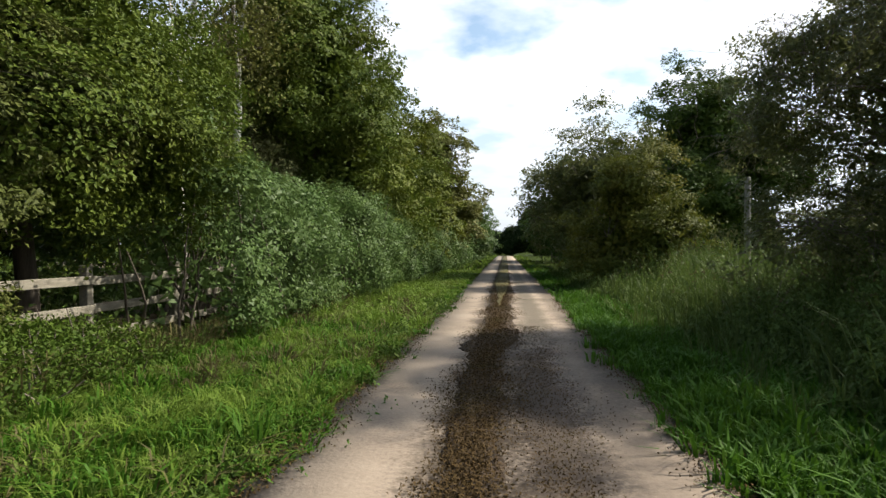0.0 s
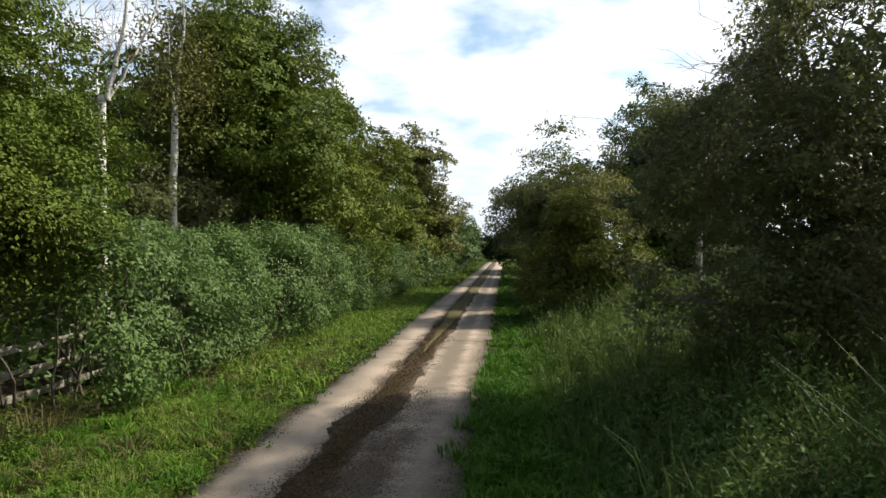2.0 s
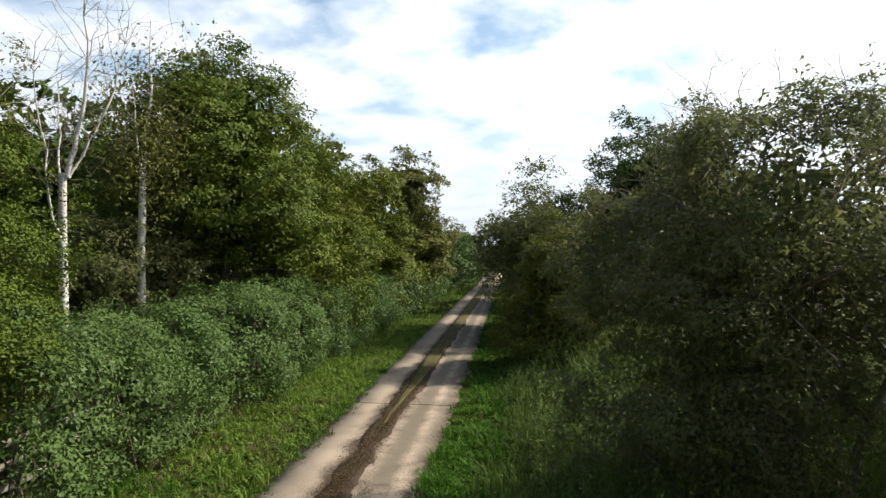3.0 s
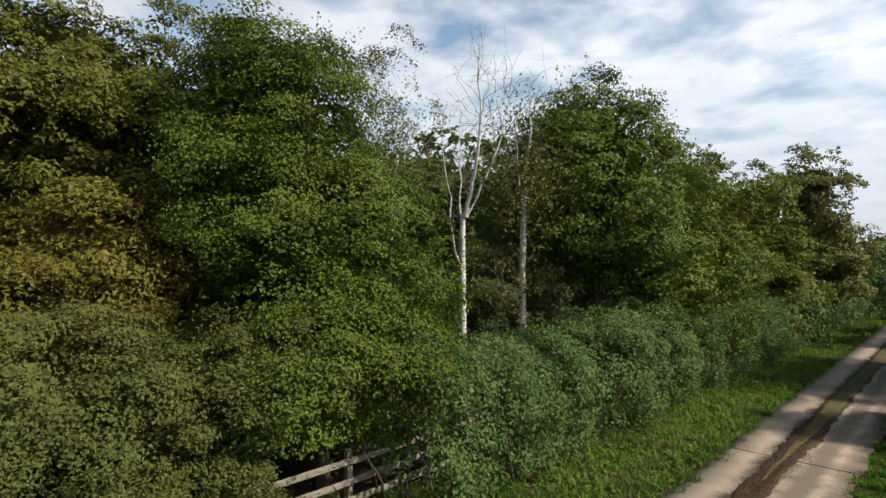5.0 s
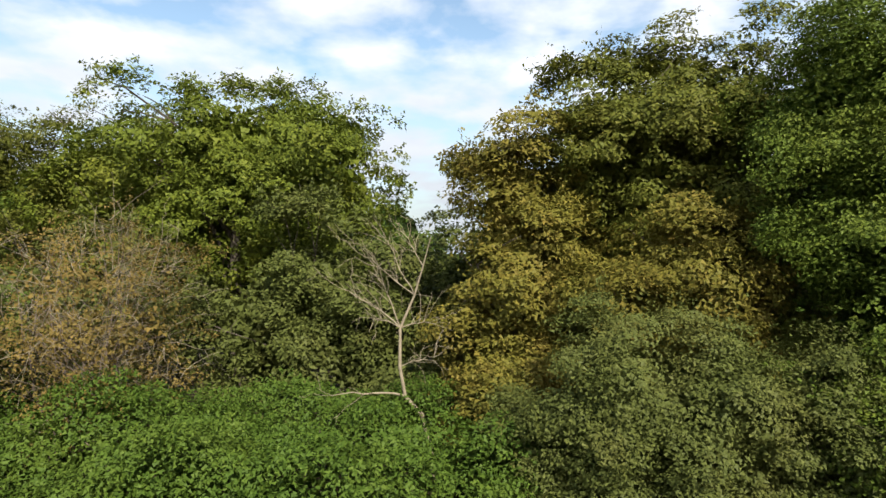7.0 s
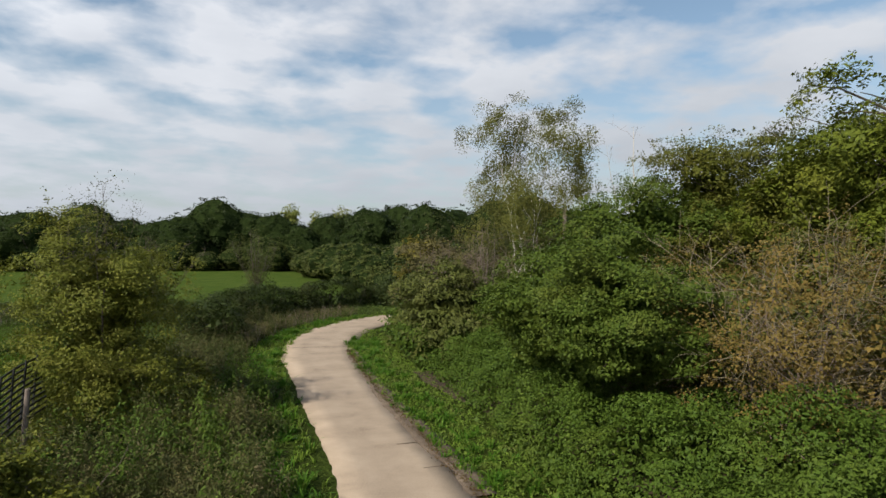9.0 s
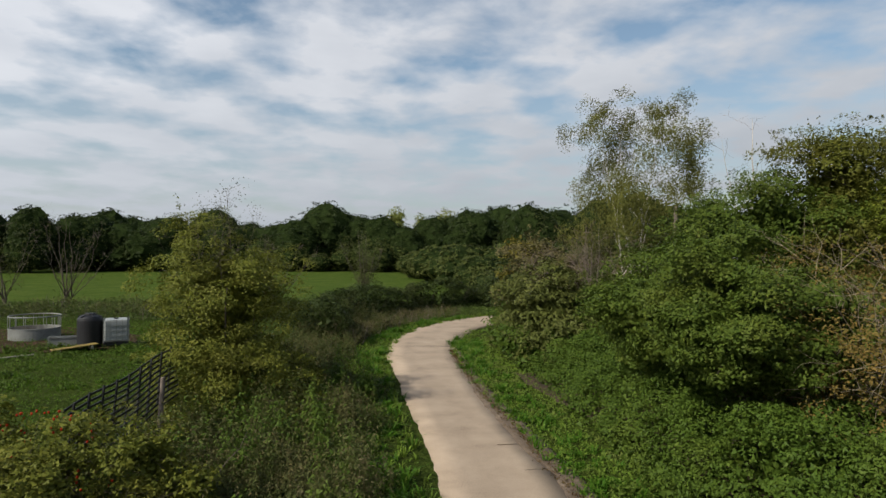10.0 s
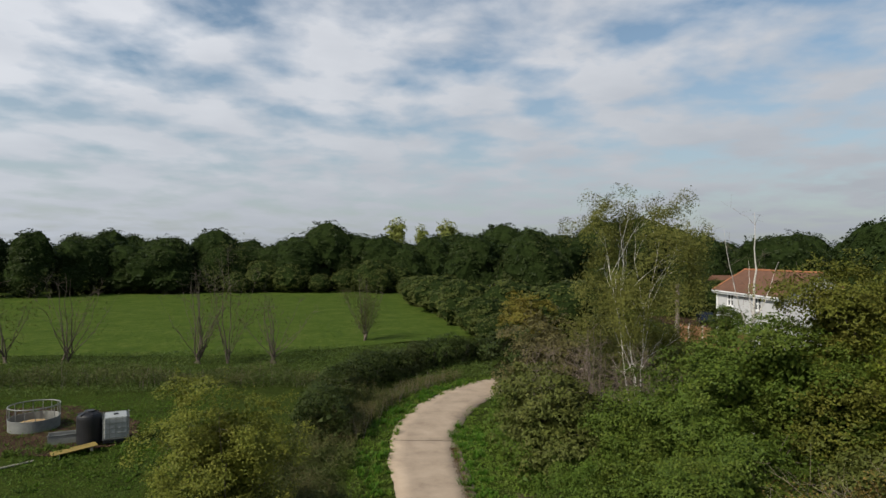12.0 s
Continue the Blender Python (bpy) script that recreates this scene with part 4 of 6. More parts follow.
def dead_tree():
    """A small leaning dead tree: crooked stem, one long low branch, a fan of pale lichened twigs."""
    rng = np.random.default_rng(45)
    ob = thing("dead_tree", pose(-6.4, -1.05, -0.04), "small pale dead tree leaning out of the brambles", "tree")
    stem = np.array([(0, 0.5, -0.1), (0, 0.32, 1.2), (0, 0.18, 1.75), (0.05, -0.08, 2.05), (0.08, -0.16, 2.5), (0.06, -0.16, 3.1), (0, 0.05, 3.6), (0, 0.18, 4.05), (0.05, 0.3, 4.5)])
    v, f = tubes([(stem, np.array([0.05, 0.042, 0.036, 0.03, 0.028, 0.024, 0.018, 0.012, 0.006]))], 7)
    under("trunk", np_mesh("trunk", v, [f], BARK_PALE, True), ob)
    for i, end, r in ((3, (0.3, -1.15, 2.15), 0.020), (5, (0.2, -1.05, 3.75), 0.016), (5, (-0.2, -0.75, 3.95), 0.014), (5, (0.1, 0.35, 3.2), 0.011), (6, (0.2, -0.35, 4.5), 0.012), (7, (-0.1, -0.15, 4.6), 0.010), (6, (0.1, -0.75, 4.2), 0.012), (4, (0.1, 0.4, 2.65), 0.009), (5, (0.3, -0.5, 3.3), 0.010)):
        limb = bent_line(rng, stem[i], end, 8, 0.05, 0.22)
        v, f = tubes([(limb, r * np.linspace(1, 0.3, 8))], 5)
        bough = under("limb", np_mesh("limb", v, [f], BARK_PALE, True), ob)
        lines = []
        for _ in range(11 if i > 3 else 5):
            q = limb[rng.integers(2, 8)]
            way = unit(np.array(end) - stem[i] + rng.normal(size=3) * 0.55 + (0, 0, 0.25))
            sub = bent_line(rng, q, q + way * rng.uniform(0.2, 0.6), 5, 0.05, 0.3)
            lines.append((sub, 0.0055 * np.linspace(1, 0.4, 5)))
            e = sub[3]
            lines.append((bent_line(rng, e, e + unit(way + rng.normal(size=3) * 0.7) * 0.25, 4, 0, 0.3), 0.004 * np.linspace(1, 0.5, 4)))
        v, f = tubes(lines, 3)
        tagged(under("twig_mass", np_mesh("twig_mass", v, [f], BARK_PALE, True), bough), kind="stuff")
    return ob


dead_tree()
tree("weeping_birch", (-12.3, -23.3), [(0, 0, 8.2, 2.2, 2.4, 3.0), (-0.7, 0.8, 5.8, 1.9, 2.0, 2.4), (0.9, -1.0, 9.6, 1.2, 1.2, 1.9), (-0.7, 0.9, 8.4, 1.2, 1.3, 2.2), (0.8, -0.8, 6.0, 1.6, 1.6, 2.2)], LEAF_BIRCH, 66000, 0.08, "weeping birch with thin yellowing leaves", bark=BARK_BIRCH, seed=46, trunk_r=0.05, stems=3, limb_n=8, clump=0.34, gap=0.4, fill=0, flat=1.7, up=0.1, slim=0.5)
bare_tree("birch_tree", (-17.6, -22.8), 10.6, 5.6, 1.5, "bare pale birch top above the trees", BARK_BIRCH, 47, 0.10, twig=4)
for k, (x, y, h) in enumerate([(-9.6, -22.4, 5.6), (-8.4, -24.0, 4.8), (-10.6, -20.6, 5.0)]):
    bare_tree("bare_shrub", (x, y), h, 1.2, 1.6, "purple-grey leafless shrub below the birch", BARK_GREY, 60 + k, 0.045, LEAF_GREY, 500, stems=5, twig=12, category="shrub", leaf=0.06, group="leafless shrubs")

# inner wood: closes the view between the nearer trees
far_rng = np.random.default_rng(5)
inner = tree("woodland_tree", (-16, 6), [(0, 0, 5.4, 2.8, 2.8, 3.0), (0.6, 0.8, 3.0, 2.6, 2.6, 2.4)], LEAF_OAK_DARK, 6500, 0.30, "dark green tree inside the wood", seed=71, trunk_r=0.18, group="inner wood")
for x, y, s, a in [(-15, 12, 1.0, 40), (-13, 20, 1.05, 200), (-12, 28, 1.0, 80), (-11, 36, 1.0, 300), (-17, -1, 0.55, 120), (-19, 3, 0.8, 20), (-20, -9, 0.8, 160),
                   (-20, 14, 1.1, 260), (-18, 24, 1.1, 10), (-11, 46, 1.0, 150), (-10, 56, 1.0, 250), (-9, 68, 0.9, 90), (-26, -14, 0.8, 100), (-25, -4, 0.72, 210)]:
    c = copy_thing(inner, pose(x, y, -0.04, 0, 0, a))
    c.scale = (s, s, s)


# ---- hedge, shrubs and weeds ----
def mound(name, sampler, height, n, leaf, mat, label, category, seed, stems=0, kind="stuff", depth=0.35, slim=0.62, stem_mat=None, lump=0.8, up=0.7):
    """Leaves over a bumpy surface of given height, with stems under it."""
    rng = np.random.default_rng(seed)
    xy = sampler(rng, n)
    h = np.array([height(x, y) * (0.78 + lump * 0.55 * value(x, y, 0.8, seed) + lump * 0.35 * value(x, y, 2.3, seed)) for x, y in xy])
    z = np.maximum(h - np.abs(rng.normal(size=n)) * depth * np.maximum(h, 0.3), 0.02)
    pos = np.column_stack([xy, z]) + rng.normal(size=(n, 3)) * 0.05
    nrm = rng.normal(size=(n, 3)) * 0.7 + np.array([0, 0, up])
    ob = new(name, np_mesh(name, *(lambda v, f: (v, [f]))(*leaves(rng, pos, nrm, np.full(n, leaf), slim)), mat))
    tagged(ob, label, category, kind=kind)
    if stems:
        xy = sampler(rng, stems)
        lines = []
        for x, y in xy:
            hh = height(x, y) * rng.uniform(0.6, 1.05)
            lines.append((bent_line(rng, (x, y, -0.05), (x + rng.normal() * 0.15, y + rng.normal() * 0.15, hh), 4, 0, 0.2), 0.012 * np.linspace(1, 0.4, 4)))
        v, f = tubes(lines, 3)
        tagged(under("stem_mass", np_mesh("stem_mass", v, [f], stem_mat or BARK_GREY, True), ob), kind="stuff")
    return ob


def thicket(name, sampler, height, n, leaf, mat, label, category, seed, clump=0.3, lump=0.8):
    """A heaped thicket: leafy sprays that follow a lumpy surface, with looser leaves below them."""
    rng = np.random.default_rng(seed)
    top = lambda x, y: height(x, y) * (0.80 + lump * (0.50 * value(x, y, 0.55, seed) + 0.42 * value(x, y, 1.25, seed) + 0.2 * value(x, y, 3.0, seed)))
    m = n // 26
    xy = sampler(rng, m)
    h = np.array([top(x, y) for x, y in xy])
    xy, h = xy[h > 0.16], h[h > 0.16]
    m = len(h)
    slope = np.array([((top(x + 0.12, y) - a) / 0.12, (top(x, y + 0.12) - a) / 0.12) for (x, y), a in zip(xy, h)])
    ns = unit(np.column_stack([-slope * 0.8, np.ones(m)]))
    cs = np.column_stack([xy, np.maximum(h - np.abs(rng.normal(size=m)) * 0.10, 0.05)])
    sets = [clump_leaves(rng, cs, clump * rng.uniform(0.45, 1.15, m), ns, n, leaf, 0.6, 0.3)]
    k = rng.integers(0, m, n // 6)
    deep = cs[k] * np.column_stack([np.ones((len(k), 2)), rng.uniform(0.25, 0.85, len(k))]) + rng.normal(size=(len(k), 3)) * np.array([0.2, 0.2, 0.05])
    deep[:, 2] = np.maximum(deep[:, 2], 0.02)
    sets.append(leaves(rng, deep, rng.normal(size=deep.shape), np.full(len(deep), leaf * 1.9), 0.8))
    v, f = join(*sets)
    v[:, 2] = np.maximum(v[:, 2], 0.0)
    return tagged(new(name, np_mesh(name, v, [f], mat)), label, category, kind="stuff")


def hedge(name, line, width, height, n, leaf, mat, label, seed, clump=0.38, stems=130, bottom=0.3, shoots=0.0):
    """A hedge along a line: an upright mass of leaf clumps on thin stems."""
    rng = np.random.default_rng(seed)
    line = np.asarray(line, float)
    seg = np.linalg.norm(np.diff(line, axis=0), axis=1)
    s = np.concatenate([[0], np.cumsum(seg)])
    total = s[-1]
    ob = thing(name, pose(line[0][0], line[0][1], -0.04), label, "hedge")
    m = int(total * (width + 2 * height) / (clump * clump * 1.0))
    u = rng.uniform(0, total, m)
    cx, cy = np.interp(u, s, line[:, 0]), np.interp(u, s, line[:, 1])
    hh = np.array([height * (0.85 + 0.30 * value(x, y, 0.35, seed) + 0.30 * value(x, y, 1.1, seed)) for x, y in zip(cx, cy)])
    ang = rng.uniform(-0.35, math.pi + 0.35, m)
    wig = np.array([1 + 0.30 * value(y, x, 0.7, seed) + 0.45 * value(y + 3 * z, x, 1.0, seed) for x, y, z in zip(cx, cy, np.sin(ang) * height)])
    off = np.cos(ang) * width / 2 * wig
    zz = np.maximum(bottom, bottom + (hh - bottom) * np.clip(np.sin(ang) * 1.25, 0, 1) ** 0.8 * rng.uniform(0.75, 1.0, m))
    cs = np.column_stack([cx + off - line[0][0], cy + rng.normal(size=m) * 0.2 - line[0][1], zz])
    rs = clump * rng.uniform(0.5, 1.3, m)
    ns = unit(np.column_stack([off, rng.normal(size=m) * 0.3, (zz - 0.45 * height)]))
    sets = [clump_leaves(rng, cs, rs, ns, n, leaf, 0.9, 0.4)]
    deep = rng.uniform(size=m) < 0.6                      # close leaves in the heart of the hedge
    heart = np.column_stack([cx + off * 0.35 - line[0][0], cy - line[0][1], bottom + (zz - bottom) * rng.uniform(0.1, 0.75, m)])[deep]
    heart = np.repeat(heart, 4, axis=0) + rng.normal(size=(4 * deep.sum(), 3)) * clump * 0.45
    sets.append(leaves(rng, heart, rng.normal(size=heart.shape), np.full(len(heart), leaf * 2.0), 0.8))
    if shoots:
        k = int(total * shoots)
        pick = rng.choice(m, k)
        t = rng.uniform(0, 0.55, (k, 14))
        lean = rng.normal(size=(k, 2)) * 0.18
        q = np.stack([cs[pick, 0][:, None] + lean[:, :1] * t, cs[pick, 1][:, None] + lean[:, 1:] * t, cs[pick, 2][:, None] + 0.15 + t], -1).reshape(-1, 3)
        q += rng.normal(size=q.shape) * 0.03
        sets.append(leaves(rng, q, rng.normal(size=q.shape), np.full(len(q), leaf), 0.5))
    v, f = join(*sets)
    under("foliage", np_mesh("foliage", v, [f], mat), ob)
    lines = []
    for _ in range(stems):
        q = rng.uniform(0, total)
        x, y = np.interp(q, s, line[:, 0]) - line[0][0] + rng.normal() * width * 0.22, np.interp(q, s, line[:, 1]) - line[0][1]
        lines.append((bent_line(rng, (x, y, -0.05), (x + rng.normal() * 0.4, y + rng.normal() * 0.4, height * rng.uniform(0.5, 0.9)), 6, 0, 0.15), 0.022 * np.linspace(1, 0.3, 6)))
    v, f = tubes(lines, 5)
    tagged(under("stem_mass", np_mesh("stem_mass", v, [f], BARK, True), ob), kind="stuff")
    return ob


hedge("hedge", [(-4.55, 6.9), (-4.6, 9), (-4.7, 12), (-4.65, 17), (-4.5, 23), (-4.3, 29)], 2.6, 2.75, 130000, 0.07, LEAF_HEDGE, "grey-green unclipped hedge along the verge", 81, shoots=4, bottom=0.42, clump=0.32)
hedge("hedge", [(-4.4, 29), (-4.2, 40), (-3.8, 62)], 2.2, 2.6, 26000, 0.14, LEAF_HEDGE, "tall pale green hedge farther along the track", 82, clump=0.5)

in_box = lambda x0, x1, y0, y1: (lambda rng, n: np.column_stack([rng.uniform(x0, x1, n), rng.uniform(y0, y1, n)]))


def along_track(d0, d1, y0, y1):
    def pick(rng, n):
        return on_track(rng.uniform(y0, y1, n), rng.uniform(d0, d1, n))
    return pick


def clustered(sampler, groups, spread):
    """Plants gathered in groups round random places of the sampler."""
    def pick(rng, n):
        c = sampler(rng, groups)
        size = rng.uniform(0.3, 1.3, groups) * spread
        k = rng.integers(0, groups, n)
        return c[k] + rng.normal(size=(n, 2)) * size[k][:, None]
    return pick


bramble_edge = lambda y: float(np.interp(y, [-22, -18, -12, -9, 0], [3.5, 3.5, 3.0, 2.5, 2.3]))
bramble_h = lambda x, y: float(np.interp(y, [-20, -12, -6, -3], [1.9, 2.45, 2.3, 1.95])) * np.clip((shift_x(y) - bramble_edge(y) - x) / 1.3, 0.03, 1.0) ** 0.8 * (1 if y < 0.4 else max(0.3, 1 - (y - 0.4) / 2.2))
thicket("brambles", along_track(-7.4, -1.8, -22, 2.2), bramble_h, 165000, 0.062, LEAF_BRAMBLE, "green bramble thicket below the trees", "brambles", 91)
thicket("brambles", along_track(-6.8, -3.1, -37, -21), lambda x, y: 1.4, 26000, 0.11, LEAF_BRAMBLE, "bramble and scrub on the inside of the bend", "brambles", 92, clump=0.4)
mound("undergrowth", in_box(-9.0, -6.4, 3.0, 10), lambda x, y: 0.9, 18000, 0.085, LEAF_OAK_DARK, "dark ivy and brambles under the trees behind the fence", "undergrowth", 94, 0, depth=0.6)
mound("nettles", in_box(-4.7, -3.2, 2.2, 6.0), lambda x, y: 0.6 * np.clip((-2.9 - x) / 1.2, 0.1, 1), 16000, 0.042, LEAF_BRAMBLE, "nettles and low brambles against the fence", "nettles", 93, 80)


def grass(name, sampler, n, tall, wide, mat, label, seed, lean=0.35, keep=None, category="grass", tuft=9):
    """Bent blades of grass in small tufts, each blade a narrow strip that droops at its tip."""
    rng = np.random.default_rng(seed)
    m = max(1, n // tuft)
    root = sampler(rng, m)
    if keep is not None:
        root = root[keep(root, rng)]
    m = len(root)
    big = np.array([(tall(x, y) if callable(tall) else tall) * (1 + 0.55 * value(x, y, 1.3, seed) + 0.6 * value(x, y, 4.5, seed)) for x, y in root]) * rng.uniform(0.5, 1.3, m)
    k = np.repeat(np.arange(m), tuft)
    n = len(k)
    hgt = np.maximum(big[k], 0.02) * rng.uniform(0.45, 1.2, n)
    a = rng.uniform(0, 2 * np.pi, n)
    out = np.column_stack([np.cos(a), np.sin(a), np.zeros(n)])
    comb = rng.normal(size=(m, 2)) * 0.5
    side = np.column_stack([-np.sin(a), np.cos(a), np.zeros(n)]) * (wide * rng.uniform(0.6, 1.3, n))[:, None]
    bend = (hgt * lean * rng.uniform(0.1, 1.6, n))[:, None]
    p0 = np.column_stack([root[k] + out[:, :2] * (np.abs(rng.normal(size=n)) * 0.22 * big[k] + 0.012)[:, None], np.full(n, -0.05)])
    drift = np.column_stack([comb[k], np.zeros(n)]) * bend
    p1 = p0 + out * bend * 0.38 + drift * 0.4 + np.column_stack([np.zeros((n, 2)), hgt * 0.72])
    p2 = p0 + out * bend * 1.1 + drift + np.column_stack([np.zeros((n, 2)), hgt * np.clip(1.12 - 0.3 * lean, 0.8, 1.1)])
    v = np.stack([p0 - side, p0 + side, p1 + side * 0.8, p1 - side * 0.8, p2], 1).reshape(-1, 3)
    i = np.arange(n, dtype=np.int32)[:, None] * 5
    me = np_mesh(name, v, [i + np.array([0, 1, 2, 3]), i + np.array([3, 2, 4])], mat)
    return tagged(new(name, me), label, category, kind="stuff")


def weeds(name, sampler, height, plants, per, leaf, mat, label, seed, slim=0.35, spread=0.12, heads=0.0):
    """Upright plants: a thin stem, leaves up it that shrink towards the top, and seed heads on some."""
    rng = np.random.default_rng(seed)
    xy = sampler(rng, plants)
    h = np.array([height(x, y) * (0.78 + 0.75 * value(x, y, 0.45, seed) + 0.5 * value(x, y, 1.7, seed)) for x, y in xy]) * rng.uniform(0.55, 1.15, plants)
    h = np.maximum(h, 0.06)
    lean = rng.normal(size=(plants, 2)) * 0.12 * h[:, None]
    base = np.column_stack([xy, np.full(plants, -0.03)])
    k = np.repeat(np.arange(plants), per)
    t = rng.uniform(0.12, 1, len(k)) ** 0.75
    a = rng.uniform(0, 2 * np.pi, len(k))
    out = np.column_stack([np.cos(a), np.sin(a), np.zeros(len(k))])
    r = spread * (1.15 - t) * rng.uniform(0.4, 1.3, len(k)) * np.clip(h[k], 0.4, 1.2)
    pos = base[k] + np.column_stack([lean[k] * t[:, None], h[k] * t]) + out * r[:, None]
    nrm = np.column_stack([np.zeros((len(k), 2)), np.ones(len(k))]) + out * 0.5 + 0.4 * rng.normal(size=(len(k), 3))
    sets = [leaves(rng, pos, nrm, leaf * (1.25 - 0.7 * t), slim, 0.1, out + np.array([0, 0, -0.2]))]
    mid = base + np.column_stack([lean * 0.5, h * 0.5])
    sets.append(leaves(rng, mid, np.column_stack([rng.normal(size=(plants, 2)), np.zeros(plants)]), h / 1.0, 0.006, 0.0, np.column_stack([lean, h]) * 8))
    ob = new(name, np_mesh(name, *(lambda v, f: (v, [f]))(*join(*sets)), mat))
    tagged(ob, label, "weeds", kind="stuff")
    if heads:
        pick = np.where((rng.uniform(size=plants) < heads) & (h > 0.5))[0]
        q = np.repeat(pick, 7)
        u = rng.uniform(0.82, 1.08, len(q))
        pos = base[q] + np.column_stack([lean[q] * u[:, None], h[q] * u]) + rng.normal(size=(len(q), 3)) * 0.03
        v, f = leaves(rng, pos, rng.normal(size=(len(q), 3)), np.full(len(q), 0.045), 0.6)
        tagged(under("seed_heads", np_mesh("seed_heads", v, [f], LEAF_GREY), ob), kind="stuff")
    return ob


grass("dry_grass", in_box(-4.4, -3.4, 3.0, 14), 4500, 0.28, 0.0068, LEAF_GREY, "dry brown grass and stalks under the hedge", 131, lean=0.9)
# short verge: fine blades with low broad-leaved plants among them
grass("verge_grass", along_track(-4.7, -1.18, 1.4, 8), 52000, 0.11, 0.0062, GRASS, "short green verge grass beside the track", 101, lean=0.8, tuft=13)
grass("verge_grass", along_track(-4.4, -1.15, 8, 30), 23000, 0.15, 0.0119, GRASS, "short green verge grass beside the track", 102, lean=0.7)
grass("verge_grass", along_track(1.18, 2.8, 1.4, 8), 23000, 0.13, 0.0093, GRASS_LUSH, "lush green verge grass beside the track", 103, lean=0.55)
grass("verge_grass", along_track(1.15, 2.5, 8, 40), 11000, 0.14, 0.0153, GRASS_LUSH, "lush green verge grass beside the track", 104, lean=0.7)
grass("verge_grass", along_track(-3.4, -1.2, -34, 1.4), 20000, 0.10, 0.0136, GRASS, "short green verge grass beside the track", 105, lean=0.7)
grass("verge_grass", along_track(1.4, 3.1, -42, -4), 13000, 0.14, 0.017, GRASS, "green grass along the track's edge", 106, lean=0.6)
grass("verge_grass", along_track(-4, 2.4, 30, 90), 6000, 0.2, 0.051, GRASS, "distant green verge grass", 107, keep=lambda xy, rng: (xy[:, 0] < -1.2) | (xy[:, 0] > 1.2))
bank_h = lambda x, y: float(np.clip((x - 1.8) * 0.62, 0.15, 1.45))
ragged = lambda d0, d1, y0, y1, groups, spread: clustered(along_track(d0, d1, y0, y1), groups, spread)
grass("grass_tufts", ragged(-4.3, -1.25, 1.6, 9, 150, 0.10), 7500, 0.15, 0.0093, GRASS_LUSH, "lush darker grass tufts in the verge", 141, lean=0.75)
grass("grass_tufts", ragged(-1.45, -1.12, 1.6, 20, 120, 0.09), 4500, 0.12, 0.0085, GRASS_LUSH, "grass creeping over the concrete's edge", 142, lean=1.0)
grass("grass_tufts", ragged(1.12, 2.6, 1.6, 12, 170, 0.12), 8500, 0.18, 0.0102, GRASS_LUSH, "lush darker grass tufts in the verge", 143, lean=0.6)
grass("grass_tufts", ragged(-2.6, -1.25, -30, 0, 260, 0.14), 8000, 0.18, 0.017, GRASS_LUSH, "lush grass tufts beside the track", 144, lean=0.8)
grass("grass_tufts", ragged(1.6, 2.9, -40, -3, 300, 0.16), 7000, 0.22, 0.0204, GRASS_LUSH, "lush grass tufts beside the track", 145, lean=0.8)
grass("dead_grass", ragged(-4.2, -1.4, 1.8, 14, 110, 0.2), 5200, 0.17, 0.0068, LEAF_GREY, "dead straw-brown grass in patches", 146, lean=0.9)
weeds("verge_weeds", ragged(-1.6, -1.14, 1.8, 14, 60, 0.10), lambda x, y: 0.12, 1100, 9, 0.06, LEAF_BRAMBLE, "dock and plantain along the concrete's edge", 147, 0.5, 0.14)
grass("verge_grass", along_track(1.2, 6.5, -4, 1.6), 8000, 0.22, 0.0153, GRASS_TALL, "rough grass on the bank", 149, lean=0.5)
weeds("tall_weeds", clustered(in_box(2.4, 7.5, -3.5, 1.4), 70, 0.25), lambda x, y: bank_h(x, y) * 0.6, 1300, 12, 0.08, LEAF_BANK, "nettles and docks on the bank", 150, 0.4, 0.2)
weeds("verge_weeds", clustered(along_track(-4.6, -1.22, 1.4, 9), 160, 0.16), lambda x, y: 0.11, 3800, 7, 0.036, GRASS_LUSH, "low clover, dock and plantain in the verge", 121, 0.55, 0.09)
weeds("verge_weeds", along_track(-4.4, -1.2, 9, 26), lambda x, y: 0.14, 2600, 7, 0.08, GRASS, "low dock and plantain in the verge", 122, 0.5, 0.2)
weeds("verge_weeds", along_track(1.2, 2.4, 1.4, 12), lambda x, y: 0.14, 3600, 6, 0.05, GRASS_LUSH, "low clover and dock in the verge", 123, 0.55, 0.10)
weeds("verge_weeds", along_track(-3.2, -1.25, -30, 1.4), lambda x, y: 0.12, 3200, 6, 0.08, GRASS, "low clover and dock in the verge", 124, 0.5, 0.2)
tall_h = lambda x, y: float(np.clip(0.16 + (x - 1.8) * 0.34, 0.16, 0.95))
grass("tall_grass", in_box(1.9, 6.5, 1.6, 12), 11000, tall_h, 0.0085, GRASS_TALL, "tall seeding grass on the bank", 108, lean=0.42)
grass("tall_grass", in_box(2.0, 11, 12, 30), 15000, tall_h, 0.0136, GRASS_TALL, "tall seeding grass on the bank", 109, lean=0.4)
weeds("nettle_clumps", clustered(in_box(2.7, 6.5, 2.0, 8.5), 90, 0.26), lambda x, y: bank_h(x, y) * 1.08, 2300, 22, 0.088, LEAF_BANK, "fresh green nettles on the bank", 120, 0.5, 0.2)
weeds("nettle_clumps", clustered(in_box(2.6, 6.5, 1.0, 5.0), 60, 0.3), lambda x, y: bank_h(x, y) * 0.9, 1500, 24, 0.085, LEAF_BANK, "dark nettles and brambles in the shade of the bank", 125, 0.55, 0.22)
